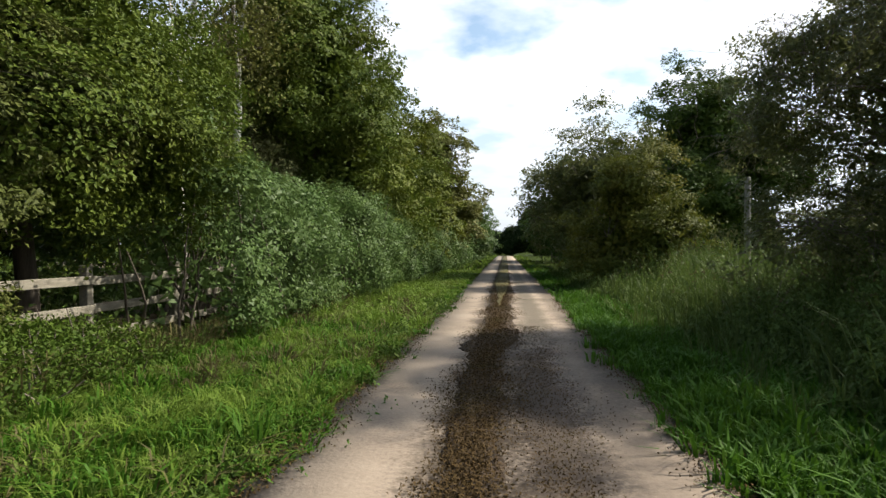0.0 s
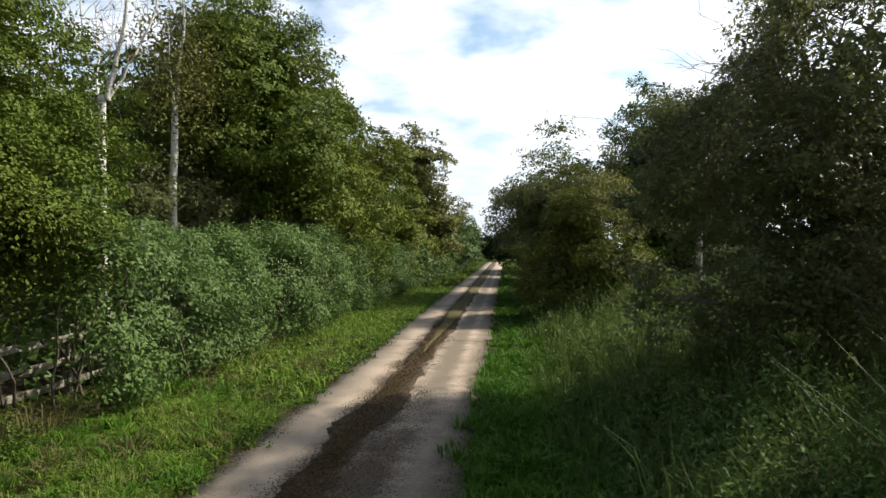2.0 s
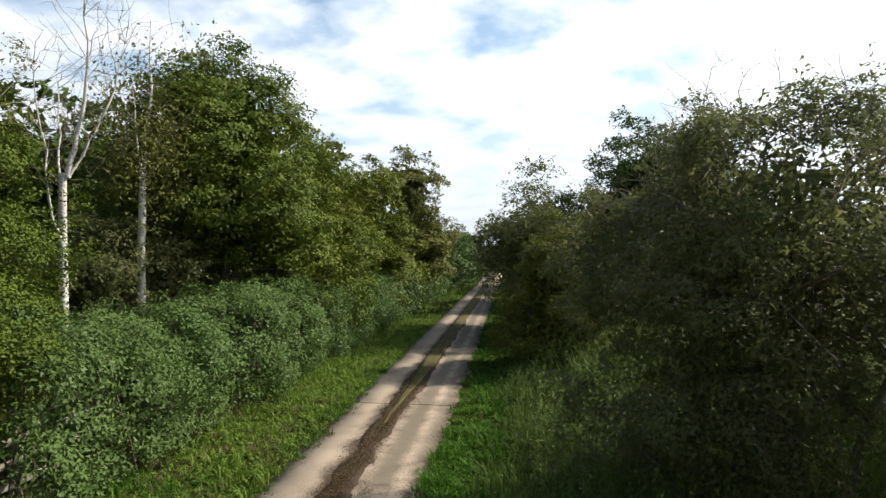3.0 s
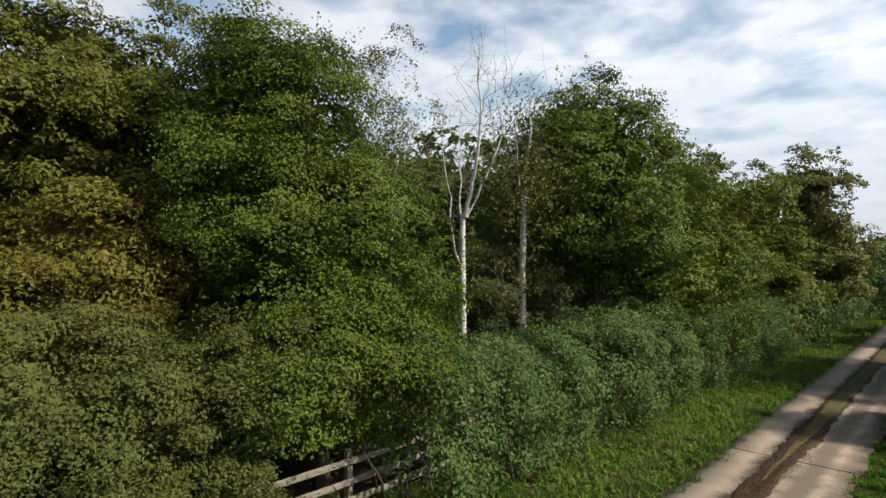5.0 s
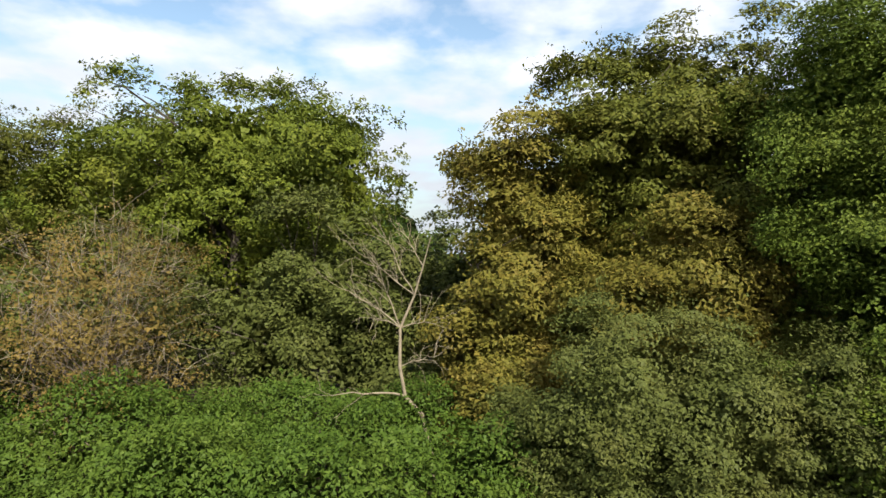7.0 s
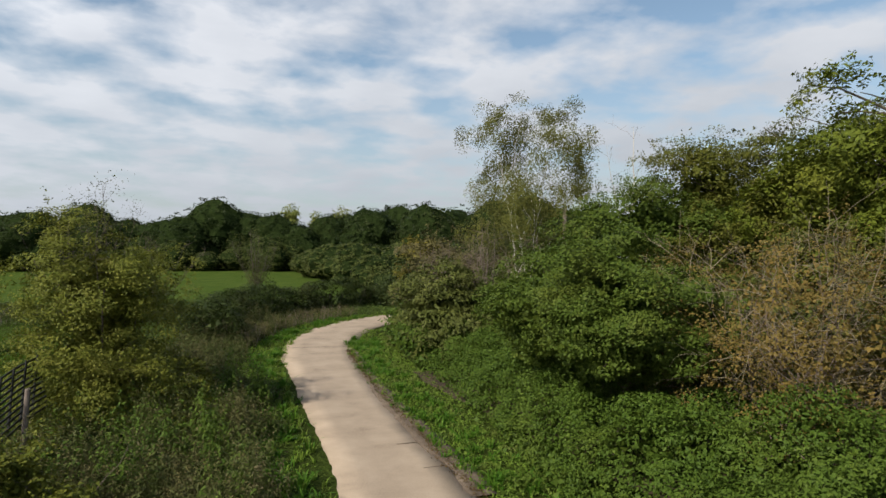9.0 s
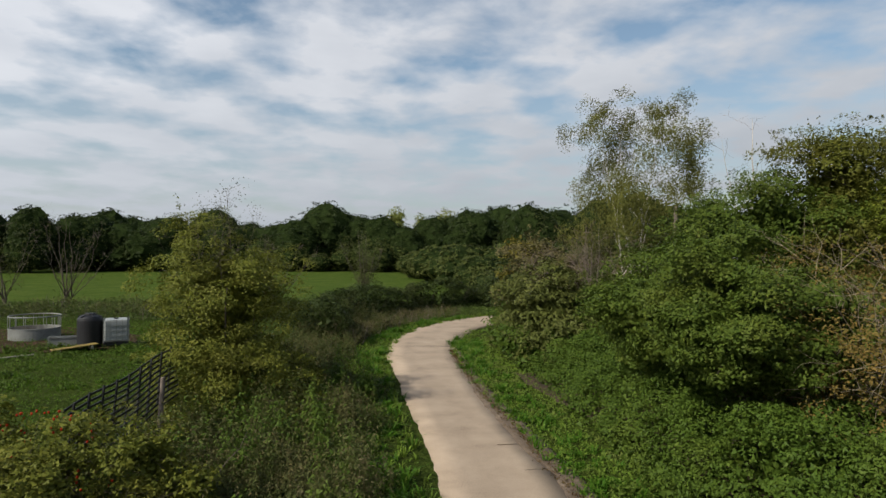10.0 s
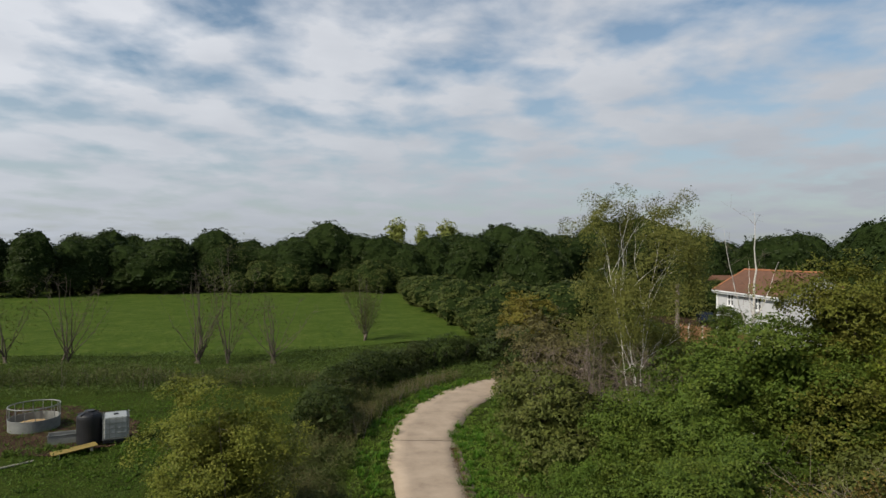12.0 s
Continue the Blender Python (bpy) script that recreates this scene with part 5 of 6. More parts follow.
weeds("tall_weeds", clustered(in_box(2.5, 7.4, 1.6, 9), 150, 0.22), bank_h, 5600, 24, 0.068, LEAF_BANK, "tall nettles and willowherb on the bank", 110, 0.36, 0.2, 0.2)
weeds("tall_weeds", in_box(2.3, 11, 9, 30), lambda x, y: float(np.clip((x - 1.7) * 0.6, 0.2, 1.3)), 5200, 12, 0.10, LEAF_BANK, "tall nettles and willowherb on the bank", 111, 0.36, 0.24, 0.2)
side_h = lambda x, y: float(np.clip((x - shift_x(y) - 1.3) * 0.75, 0.12, 1.15))
weeds("tall_weeds", clustered(along_track(2.2, 8.5, -20, -2.0), 330, 0.28), side_h, 7000, 17, 0.105, LEAF_WEED, "tall dull-green weeds with brown seed heads", 112, 0.36, 0.22, 0.35)
weeds("tall_weeds", clustered(along_track(3.1, 6.0, -34, -20), 110, 0.3), lambda x, y: 1.15, 3600, 11, 0.12, LEAF_WEED, "tall dull-green weeds along the track", 113, 0.36, 0.26, 0.35)
weeds("nettle_clumps", clustered(along_track(2.0, 8.0, -18, -2.0), 60, 0.32), lambda x, y: side_h(x, y) * 1.1, 1500, 22, 0.12, LEAF_BRAMBLE, "fresh green nettle clumps among the weeds", 118, 0.5, 0.26)
weeds("dry_stalks", clustered(along_track(2.4, 7.0, -20, -3.0), 50, 0.4), lambda x, y: side_h(x, y) * 1.15, 1300, 12, 0.06, LEAF_GREY, "dry brown weed stalks with seed heads", 119, 0.3, 0.16, 0.8)


# crumbs of earth and leaf, thickest along the crown of the track
def crumbs(name, n, y0, y1, centre, width, size, label, seed, mat=None):
    rng = np.random.default_rng(seed)
    y = y0 + (y1 - y0) * rng.uniform(0, 1, n) ** 1.6
    pos = np.column_stack([on_track(y, np.interp(y, centre[0], centre[1]) + (rng.uniform(-1, 1, (n, 3)).sum(1)) * width * (0.85 + 0.3 * np.sin(y * 2.1 + seed))), 0.010 + np.abs(rng.normal(size=n)) * size * 0.4])
    v, f = leaves(rng, pos, rng.normal(size=(n, 3)) * 0.5 + np.array([0, 0, 1]), np.full(n, size), 0.8, 0.25)
    return tagged(new(name, np_mesh(name, v, [f], mat or LITTER_BITS)), label, "dirt", kind="stuff")


crumbs("leaf_crumbs", 52000, 1.4, 22, ([0, 6, 12, 30], [-0.14, -0.18, -0.08, -0.08]), 0.17, 0.0145, "crumbs of earth and dead leaf on the track", 161)
crumbs("leaf_crumbs", 11000, 1.4, 9, ([0, 4, 9], [0.34, 0.36, 0.34]), 0.20, 0.012, "crumbs of earth and dead leaf on the track", 162)
crumbs("leaf_crumbs", 9000, 1.4, 14, ([0, 6, 12], [-1.24, -1.18, -1.22]), 0.11, 0.016, "crumbs of earth and dead leaf on the track", 163)
crumbs("leaf_crumbs", 6000, 1.4, 14, ([0, 6, 12], [1.18, 1.18, 1.18]), 0.10, 0.016, "crumbs of earth along the track's edge", 165)
crumbs("leaf_crumbs", 3500, -26, -6, ([-26, -6], [-1.25, -1.15]), 0.10, 0.035, "crumbs of earth along the track's edge", 164)

# ---- bushes on the other side of the track ----
tree("hawthorn_bush", (5.7, 8.2), [(0, 0, 3.2, 1.9, 1.9, 1.9), (0.2, 0.2, 4.2, 1.4, 1.4, 1.2), (-0.5, -0.4, 1.9, 1.6, 1.6, 1.4), (0.9, -0.4, 3.9, 1.5, 1.5, 1.3), (-1.1, 0.3, 3.7, 1.1, 1.2, 1.3), (-0.4, -1.4, 4.1, 1.1, 1.1, 0.9)],
     LEAF_HAW, 98000, 0.054, "large dark hawthorn bush beside the track", "bush", bark=BARK_GREY, seed=31, trunk_r=0.08, stems=5, limb_n=12, clump=0.32, fill=0.06, gap=0.34, twigs=450)
tree("hawthorn_bush", (7.4, 4.2), [(0, 0, 2.2, 1.2, 1.2, 1.7), (0.1, 0.2, 3.5, 1.0, 1.1, 1.1), (0.3, -1.6, 2.0, 1.2, 1.2, 1.5)], LEAF_HAW, 40000, 0.08, "tall dark hawthorn bush along the bank", "bush", bark=BARK_GREY, seed=50, trunk_r=0.07, stems=4, limb_n=5)
tree("hawthorn_bush", (8.8, 4.0), [(0, 0, 2.6, 1.9, 2.0, 2.1), (0.6, -1.6, 2.4, 1.8, 1.8, 1.9), (-0.2, -0.4, 4.3, 1.7, 1.9, 1.4), (0.2, -2.2, 3.9, 1.6, 1.7, 1.4)], LEAF_HAW, 34000, 0.085, "dark hawthorn bush along the bank", "bush", bark=BARK_GREY, seed=40, trunk_r=0.08, stems=4, limb_n=5)
tree("hawthorn_bush", (9.5, 9.5), [(0, 0, 2.4, 2.2, 2.2, 1.9)], LEAF_HAW, 18000, 0.08, "dark hawthorn bush at the back of the bank", "bush", bark=BARK_GREY, seed=32, trunk_r=0.08, stems=4, limb_n=5)
tree("hazel_bush", (3.9, 18.6), [(-0.2, 0, 2.5, 1.2, 1.3, 1.5), (0.6, -0.6, 1.6, 0.9, 1.0, 1.1), (-0.5, 0, 1.2, 1.2, 1.3, 1.0)], LEAF_HAZEL, 39000, 0.076, "yellowing rounded bush beside the track", "bush", seed=33, trunk_r=0.07, stems=5, limb_n=5)
tree("hawthorn_bush", (3.5, 24.5), [(0, 0, 3.5, 1.9, 2.2, 2.6), (-0.3, 3, 3.4, 1.8, 2.2, 2.7)], LEAF_HAW, 26000, 0.11, "dark bush crowding the track", "bush", seed=34, trunk_r=0.08, stems=4, limb_n=4)
tree("elder_shrub", (9.0, 16.5), [(0, 0, 1.4, 1.7, 1.8, 1.2), (2.2, 2.0, 1.4, 1.7, 1.8, 1.2)], LEAF_HAW, 12000, 0.11, "low dark elder behind the bank", "shrub", bark=BARK_GREY, seed=45, trunk_r=0.05, stems=4, limb_n=4)
tree("oak_tree", (8.0, 27.0), [(0.6, 0, 6.2, 2.7, 2.8, 2.3), (-1.3, 0.4, 5.0, 1.9, 2.2, 1.7), (2.7, -0.6, 5.0, 2.0, 2.2, 1.8), (0.6, 0, 3.8, 3.4, 3.0, 1.8)], LEAF_OAK_DARK, 62000, 0.125, "round dark oak across the track", seed=35, trunk_r=0.22, fill=0.3, gap=0.08)
tree("hawthorn_bush", (4.6, 36), [(0, 0, 3.2, 2.4, 3.0, 2.8), (0, 5, 3.0, 2.4, 3.0, 2.8)], LEAF_OAK_DARK, 18000, 0.18, "dark bushes farther along the track", "bush", seed=36, trunk_r=0.08, stems=4, limb_n=4)
tree("hawthorn_bush", (4.2, 50), [(0, 0, 3.0, 2.2, 4.0, 2.6), (0.2, 7, 2.8, 2.2, 4.0, 2.4)], LEAF_OAK_DARK, 12000, 0.24, "dark bushes farther along the track", "bush", seed=37, trunk_r=0.08, stems=4, limb_n=4)
tree("hazel_bush", (4.3, -17.1), [(0, 0, 3.2, 1.6, 1.6, 1.7), (0.1, 0.3, 1.7, 1.6, 1.6, 1.3), (-0.3, 0.9, 0.9, 1.6, 1.4, 0.8)], LEAF_YELLOW, 72000, 0.058, "yellow-green rounded bush beside the field", "bush", seed=38, trunk_r=0.05, stems=6, limb_n=6, clump=0.4)
tree("hazel_bush", (4.5, -9.2), [(0, 0, 1.2, 0.3, 0.3, 0.6), (0.35, 0.2, 1.5, 0.25, 0.25, 0.3), (-0.4, 0.3, 0.9, 0.3, 0.3, 0.4)], LEAF_YELLOW, 2600, 0.07, "small yellow sapling beside the slatted fence", "sapling", seed=53, trunk_r=0.015, stems=3, limb_n=4, clump=0.22, gap=0.3)
rose = tree("rose_bush", (6.3, -9.5), [(0, 0, 1.1, 1.1, 1.1, 0.8), (1.2, -0.2, 1.2, 1.1, 1.1, 0.8), (-0.8, 0.6, 0.7, 0.9, 0.9, 0.5)], LEAF_YELLOW, 24000, 0.06, "dog rose bush hung with red hips", "bush", seed=39, trunk_r=0.02, stems=8, limb_n=4, clump=0.32, gap=0.25)
rng_hip = np.random.default_rng(8)
bm = bmesh.new()
for _ in range(240):
    q = sphere_dirs(rng_hip, 1)[0] * np.array([1.3, 1.3, 0.9]) * np.array([0.9, 0.9, 0.95]) + np.array([1.1 * (rng_hip.uniform() > 0.5), -0.1, 1.15])
    if q[2] > 1.0:
        bmesh.ops.create_icosphere(bm, subdivisions=1, radius=0.018, matrix=Matrix.Translation(q) @ Matrix.Diagonal((1, 1, 1.35, 1)))
tagged(part("rose_hips", bm, HIPS, rose, "clusters of red hips"), kind="stuff")


# ---- fences, poles and farm things ----
def rail_fence():
    """Post-and-rail fence of weathered softwood: posts and single rails."""
    ob = thing("rail_fence", pose(-4.75, 0, 0), "weathered grey wooden post-and-rail fence below the trees", "fence")
    rng = np.random.default_rng(7)
    ys = [-3.2, -1.4, 1.0, 2.8, 4.6, 6.41, 8.2, 10.0]
    for y in ys:
        bm = bmesh.new()
        box(bm, 0, 0, 0.45, 0.11, 0.10, 1.0, bevel=0.008)
        p = part("post", bm, WOOD_FENCE, ob)
        p.location, p.rotation_euler = (0, y, 0), (rng.normal() * 0.02, rng.normal() * 0.02, rng.normal() * 0.05)
    for y0, y1 in zip(ys, ys[1:]):
        for z in (0.78, 0.46, 0.14):
            bm = bmesh.new()
            ln = y1 - y0 + 0.06
            box(bm, 0, 0, 0, 0.04, ln, 0.10, bevel=0.006)
            r = part("rail", bm, WOOD_FENCE, ob)
            r.location, r.rotation_euler = (0.075, (y0 + y1) / 2, z + rng.normal() * 0.008), (rng.normal() * 0.008, 0, rng.normal() * 0.004)
    return ob


rail_fence()


def pole(name, x, y, top, r, mat, label, category="pole"):
    ob = thing(name, pose(x, y, -0.1), label, category)
    bm = cyl(bmesh.new(), 0, 0, 0, top - 0.02, r * 1.12, r, 14)
    part("shaft", bm, mat, ob)
    part("cap", cyl(bmesh.new(), 0, 0, top - 0.02, top + 0.03, r, r * 0.8, 14), mat, ob)
    return ob


pole("wooden_pole", 7.5, 19.5, 3.5, 0.09, WOOD_POLE, "stout grey wooden pole in the tall weeds")
pole("utility_pole", -18.2, -29.0, 7.1, 0.11, BARK_GREY, "weathered wooden utility pole behind the birch")
pole("street_lamp_post", -64.3, -80.8, 8.3, 0.08, GALV, "thin grey pole near the house", "pole")


def slatted_fence():
    """Black slatted field panels on leaning battens, with one old round post behind."""
    a, b = Vector((6.32, -11.39, 0)), Vector((5.23, -15.24, 0))
    ob = thing("slatted_fence", pose(0, 0, 0), "black slatted panel fence sagging beside the paddock", "fence")
    d = (b - a).normalized()
    turn = Matrix.Rotation(math.atan2(d.y, d.x), 4, "Z")
    length = (b - a).length
    sag = lambda u: 0.10 + 0.155 * u + 0.04 * math.sin(u * 3.1)
    n = 10
    for k in range(11):
        bm = bmesh.new()
        for i in range(n):
            u0, u1 = i / n, (i + 1) / n
            z0 = 0.36 + k * 0.105 + sag(u0 * 3)
            z1 = 0.36 + k * 0.105 + sag(u1 * 3)
            p0, p1 = a + d * length * u0, a + d * length * u1
            m = (p0 + p1) / 2
            tilt = turn @ Matrix.Rotation(-math.atan2(z1 - z0, length / n), 4, "Y")
            box(bm, m.x + 0.02 * k, m.y, (z0 + z1) / 2, length / n + 0.01, 0.018, 0.042, tilt)
        part("slat", bm, BLACK, ob)
    for i in range(9):
        u = (i + 0.4) / 9
        p = a + d * length * u
        bm = box(bmesh.new(), 0, 0, 0, 0.045, 0.03, 1.22, turn @ Matrix.Rotation(0.16, 4, "Y"), 0.004)
        q = part("batten", bm, BLACK, ob)
        q.location = (p.x + 0.13, p.y, 0.9 + sag(u * 3))
    for u in (0.62,):
        p = a + d * length * u
        q = part("post", cyl(bmesh.new(), 0, 0, -0.1, 1.6, 0.06, 0.05, 12), BARK_GREY, ob)
        q.location, q.rotation_euler = (p.x - 0.22, p.y, 0), (0.03, -0.05, 0)
    return ob


slatted_fence()


def ring_feeder(x, y):
    """Round cattle feeder: sheet skirt, upright bars, top rail, straw inside."""
    ob = thing("ring_feeder", pose(x, y, 0.0), "galvanised round cattle feeder with straw inside", "cattle feeder")
    R, seg = 1.08, 48
    bm = bmesh.new()
    rows = [(R, 0.0), (R, 0.52), (R - 0.02, 0.52), (R - 0.02, 0.0)]
    vs = [[bm.verts.new((r * math.cos(2 * math.pi * i / seg), r * math.sin(2 * math.pi * i / seg), z)) for i in range(seg)] for r, z in rows]
    for a, b in zip(vs, vs[1:]):
        for i in range(seg):
            bm.faces.new((a[i], a[(i + 1) % seg], b[(i + 1) % seg], b[i]))
    part("skirt", bm, GALV, ob, "pale galvanised sheet skirt")
    for name, z, r in (("top_rail", 1.12, 0.03), ("skirt_rail", 0.54, 0.022)):
        t = np.linspace(0, 2 * math.pi, seg + 1)
        v, f = tubes([(np.column_stack([R * np.cos(t), R * np.sin(t), np.full(seg + 1, z)]), np.full(seg + 1, r))], 7)
        under(name, np_mesh(name, v, [f], GALV, True), ob)
    for i in range(16):
        a = 2 * math.pi * i / 16
        part("bar", cyl(bmesh.new(), R * math.cos(a), R * math.sin(a), 0.5, 1.12, 0.018, None, 8), GALV, ob)
    rng = np.random.default_rng(3)
    bm = bmesh.new()
    bmesh.ops.create_uvsphere(bm, u_segments=24, v_segments=12, radius=1, matrix=Matrix.Translation((0, 0, 0.10)) @ Matrix.Diagonal((1.0, 1.0, 0.22, 1)))
    for v in bm.verts:
        v.co.z += 0.05 * noise.noise(v.co * 4)
    part("straw", bm, STRAW, ob, "loose golden straw")
    return ob


ring_feeder(14.74, -33.3)


def water_tank(x, y):
    ob = thing("water_tank", pose(x, y, 0.1), "black plastic water tank with a ribbed lid", "water tank")
    bm = bmesh.new()
    prof = [(0.49, 0.0), (0.51, 0.05), (0.51, 1.10), (0.49, 1.20), (0.42, 1.27), (0.28, 1.33), (0.20, 1.35)]
    seg = 32
    rings = [[bm.verts.new((r * math.cos(2 * math.pi * i / seg), r * math.sin(2 * math.pi * i / seg), z)) for i in range(seg)] for r, z in prof]
    for a, b in zip(rings, rings[1:]):
        for i in range(seg):
            bm.faces.new((a[i], a[(i + 1) % seg], b[(i + 1) % seg], b[i]))
    bm.faces.new(rings[-1])
    part("body", bm, BLACK, ob)
    part("lid", cyl(bmesh.new(), 0, 0, 1.34, 1.42, 0.22, 0.20, 20), BLACK, ob)
    for i in range(6):
        a = i * math.pi / 3
        bm = box(bmesh.new(), 0, 0, 0, 0.30, 0.05, 0.05, Matrix.Rotation(a, 4, "Z") @ Matrix.Rotation(0.28, 4, "Y"), 0.01)
        q = part("rib", bm, BLACK, ob)
        q.location = (0.34 * math.cos(a), 0.34 * math.sin(a), 1.31)
    return ob


water_tank(11.35, -29.9)


def bulk_container(x, y, turn):
    ob = thing("bulk_container", pose(x, y, 0.05, 0, 0, turn), "caged white plastic bulk liquid container on a pallet", "liquid container")
    part("tank", box(bmesh.new(), 0, 0, 0.68, 0.96, 1.14, 0.96, bevel=0.06), WHITE_PLASTIC, ob)
    part("pallet", box(bmesh.new(), 0, 0, 0.10, 1.0, 1.2, 0.14, bevel=0.01), BLACK, ob)
    part("filler_cap", cyl(bmesh.new(), 0, 0, 1.16, 1.20, 0.1), BLACK, ob)
    for i in range(5):
        u = -0.5 + i * 0.25
        for sx in (-0.51, 0.51):
            part("cage_bar", box(bmesh.new(), sx, u * 1.18, 0.68, 0.02, 0.02, 1.0), GALV, ob)
        for sy in (-0.61, 0.61):
            part("cage_bar", box(bmesh.new(), u * 0.98, sy, 0.68, 0.02, 0.02, 1.0), GALV, ob)
    for k in range(5):
        z = 0.22 + k * 0.23
        for sx in (-0.525, 0.525):
            part("cage_rail", box(bmesh.new(), sx, 0, z, 0.02, 1.24, 0.02), GALV, ob)
        for sy in (-0.625, 0.625):
            part("cage_rail", box(bmesh.new(), 0, sy, z, 1.07, 0.02, 0.02), GALV, ob)
    return ob


bulk_container(10.35, -30.2, 14)


def trough(x, y, turn):
    ob = thing("water_trough", pose(x, y, 0.0, 0, 0, turn), "low grey galvanised water trough", "trough")
    for name, cx, cy, cz, sx, sy, sz in (("side", 0, 0.27, 0.2, 1.5, 0.025, 0.4), ("side", 0, -0.27, 0.2, 1.5, 0.025, 0.4), ("end", 0.74, 0, 0.2, 0.025, 0.515, 0.4),
                                         ("end", -0.74, 0, 0.2, 0.025, 0.515, 0.4), ("bottom", 0, 0, 0.05, 1.45, 0.51, 0.02)):
        part(name, box(bmesh.new(), cx, cy, cz, sx, sy, sz, bevel=0.004), GALV, ob)
    part("rim", box(box(bmesh.new(), 0, 0.285, 0.41, 1.54, 0.05, 0.025), 0, -0.285, 0.41, 1.54, 0.05, 0.025), GALV, ob)
    return ob


trough(12.4, -30.5, 12)
board_ob = thing("board", pose(11.55, -28.6, 0.16, 3, 5, 24), "ochre wooden board lying on dark bearers", "board")
part("sheet", box(bmesh.new(), 0, 0, 0.05, 1.7, 0.75, 0.03, bevel=0.005), OCHRE, board_ob)
for sx in (-0.6, 0.6):
    part("bearer", box(bmesh.new(), sx, 0, -0.06, 0.1, 0.75, 0.18, bevel=0.01), WOOD_POLE, board_ob)
plank_ob = thing("plank", pose(13.3, -27.6, 0.03, 0, 0, 35), "old grey plank lying in the grass", "plank")
part("plank_body", box(bmesh.new(), 0, 0, 0, 1.2, 0.14, 0.04, bevel=0.005), WOOD_POLE, plank_ob)

weeds("dock_clumps", clustered(in_box(9.4, 14.2, -29.3, -27.0), 16, 0.34), lambda x, y: 0.34, 320, 11, 0.12, LEAF_BRAMBLE, "dark docks and nettles round the board", 151, 0.5, 0.22)
weeds("dock_clumps", clustered(in_box(6.5, 15.0, -27.0, -14.0), 26, 0.4), lambda x, y: 0.22, 380, 10, 0.11, LEAF_BRAMBLE, "low dark docks in the paddock", 152, 0.5, 0.24)

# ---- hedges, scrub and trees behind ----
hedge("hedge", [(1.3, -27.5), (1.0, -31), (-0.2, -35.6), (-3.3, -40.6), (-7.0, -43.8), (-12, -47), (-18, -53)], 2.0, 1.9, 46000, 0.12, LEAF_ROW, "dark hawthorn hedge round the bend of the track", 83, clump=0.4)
mound("tall_weeds", along_track(2.9, 3.9, -40, -27), lambda x, y: 0.8, 9000, 0.09, LEAF_GREY, "dry brown weeds in front of the hedge", "weeds", 114, 160, depth=0.6, slim=0.3)
mound("tall_weeds", lambda rng, n: np.column_stack([(u := rng.uniform(0, 26, n)), -40.0 - u * 0.24 + rng.normal(size=n) * 0.8]), lambda x, y: max(0.25, 1.1 + 0.9 * value(x, y, 0.22, 9.0)), 18000, 0.13, LEAF_WEED, "dull docks and nettles along the paddock", "weeds", 115, 160, depth=0.6, slim=0.4)
mound("paddock_grass", in_box(6, 26, -40, -8), lambda x, y: 0.16, 60000, 0.09, GRASS_GRAZED, "short grazed paddock grass", "grass", 116, slim=0.25, lump=0.6)
grass("paddock_tufts", clustered(in_box(7, 22, -38, -9), 420, 0.5), 20000, 0.15, 0.014, GRASS_GRAZED, "darker grass tufts in the paddock", 148, lean=0.8)
mound("field_edge_grass", in_box(-12, 30, -56, -40), lambda x, y: 0.3, 26000, 0.2, GRASS_TALL, "rough grass at the field's edge", "grass", 117, slim=0.25)

tree("sallow_bush", (-7.5, -21.5), [(0, 0, 2.2, 1.4, 1.5, 1.5), (0.6, 1.0, 1.8, 1.2, 1.3, 1.2)], LEAF_MAPLE, 17000, 0.12, "dark green bush on the inside of the bend", "bush", seed=131, trunk_r=0.06, stems=4, limb_n=4)
tree("sallow_bush", (-7.7, -24.9), [(0, 0, 1.7, 1.2, 1.6, 1.3), (-1.0, -1.8, 1.7, 1.2, 1.5, 1.2)], LEAF_MAPLE, 15000, 0.12, "dull dark bush crowding the bend", "bush", seed=132, trunk_r=0.05, stems=4, limb_n=4)
tree("sallow_bush", (-11.0, -29.8), [(0, 0, 3.0, 1.9, 2.0, 2.0), (0.8, 1.6, 2.6, 1.6, 1.6, 1.8)], LEAF_GREY, 17000, 0.13, "pale olive willow bush below the birch", "bush", seed=133, trunk_r=0.06, stems=5, limb_n=5)
tree("sallow_bush", (-12.2, -36.4), [(0, 0, 1.9, 1.8, 2.0, 1.8)], LEAF_ROW, 9000, 0.15, "dull dark willow bush on the bend", "bush", seed=134, trunk_r=0.06, stems=4, limb_n=4)
tree("hazel_bush", (-16.0, -45.0), [(0, 0, 3.4, 1.8, 1.9, 2.2)], LEAF_ORANGE, 9000, 0.17, "bush turning orange beyond the bend", "bush", seed=135, trunk_r=0.07, stems=4, limb_n=4)
tree("sallow_bush", (-13.5, -26.0), [(0, 0, 3.2, 2.0, 2.2, 2.3)], LEAF_HAW, 12000, 0.14, "dark scrub under the weeping birch", "bush", seed=136, trunk_r=0.06, stems=4, limb_n=4)
tree("conifer_bush", (-32.6, -42.3), [(0, 0, 2.2, 1.2, 1.2, 1.8), (0.1, 0, 3.2, 0.8, 0.8, 0.9)], LEAF_OAK_DARK, 12000, 0.11, "dense dark evergreen beside the garden fence", "bush", seed=137, trunk_r=0.1, clump=0.4)
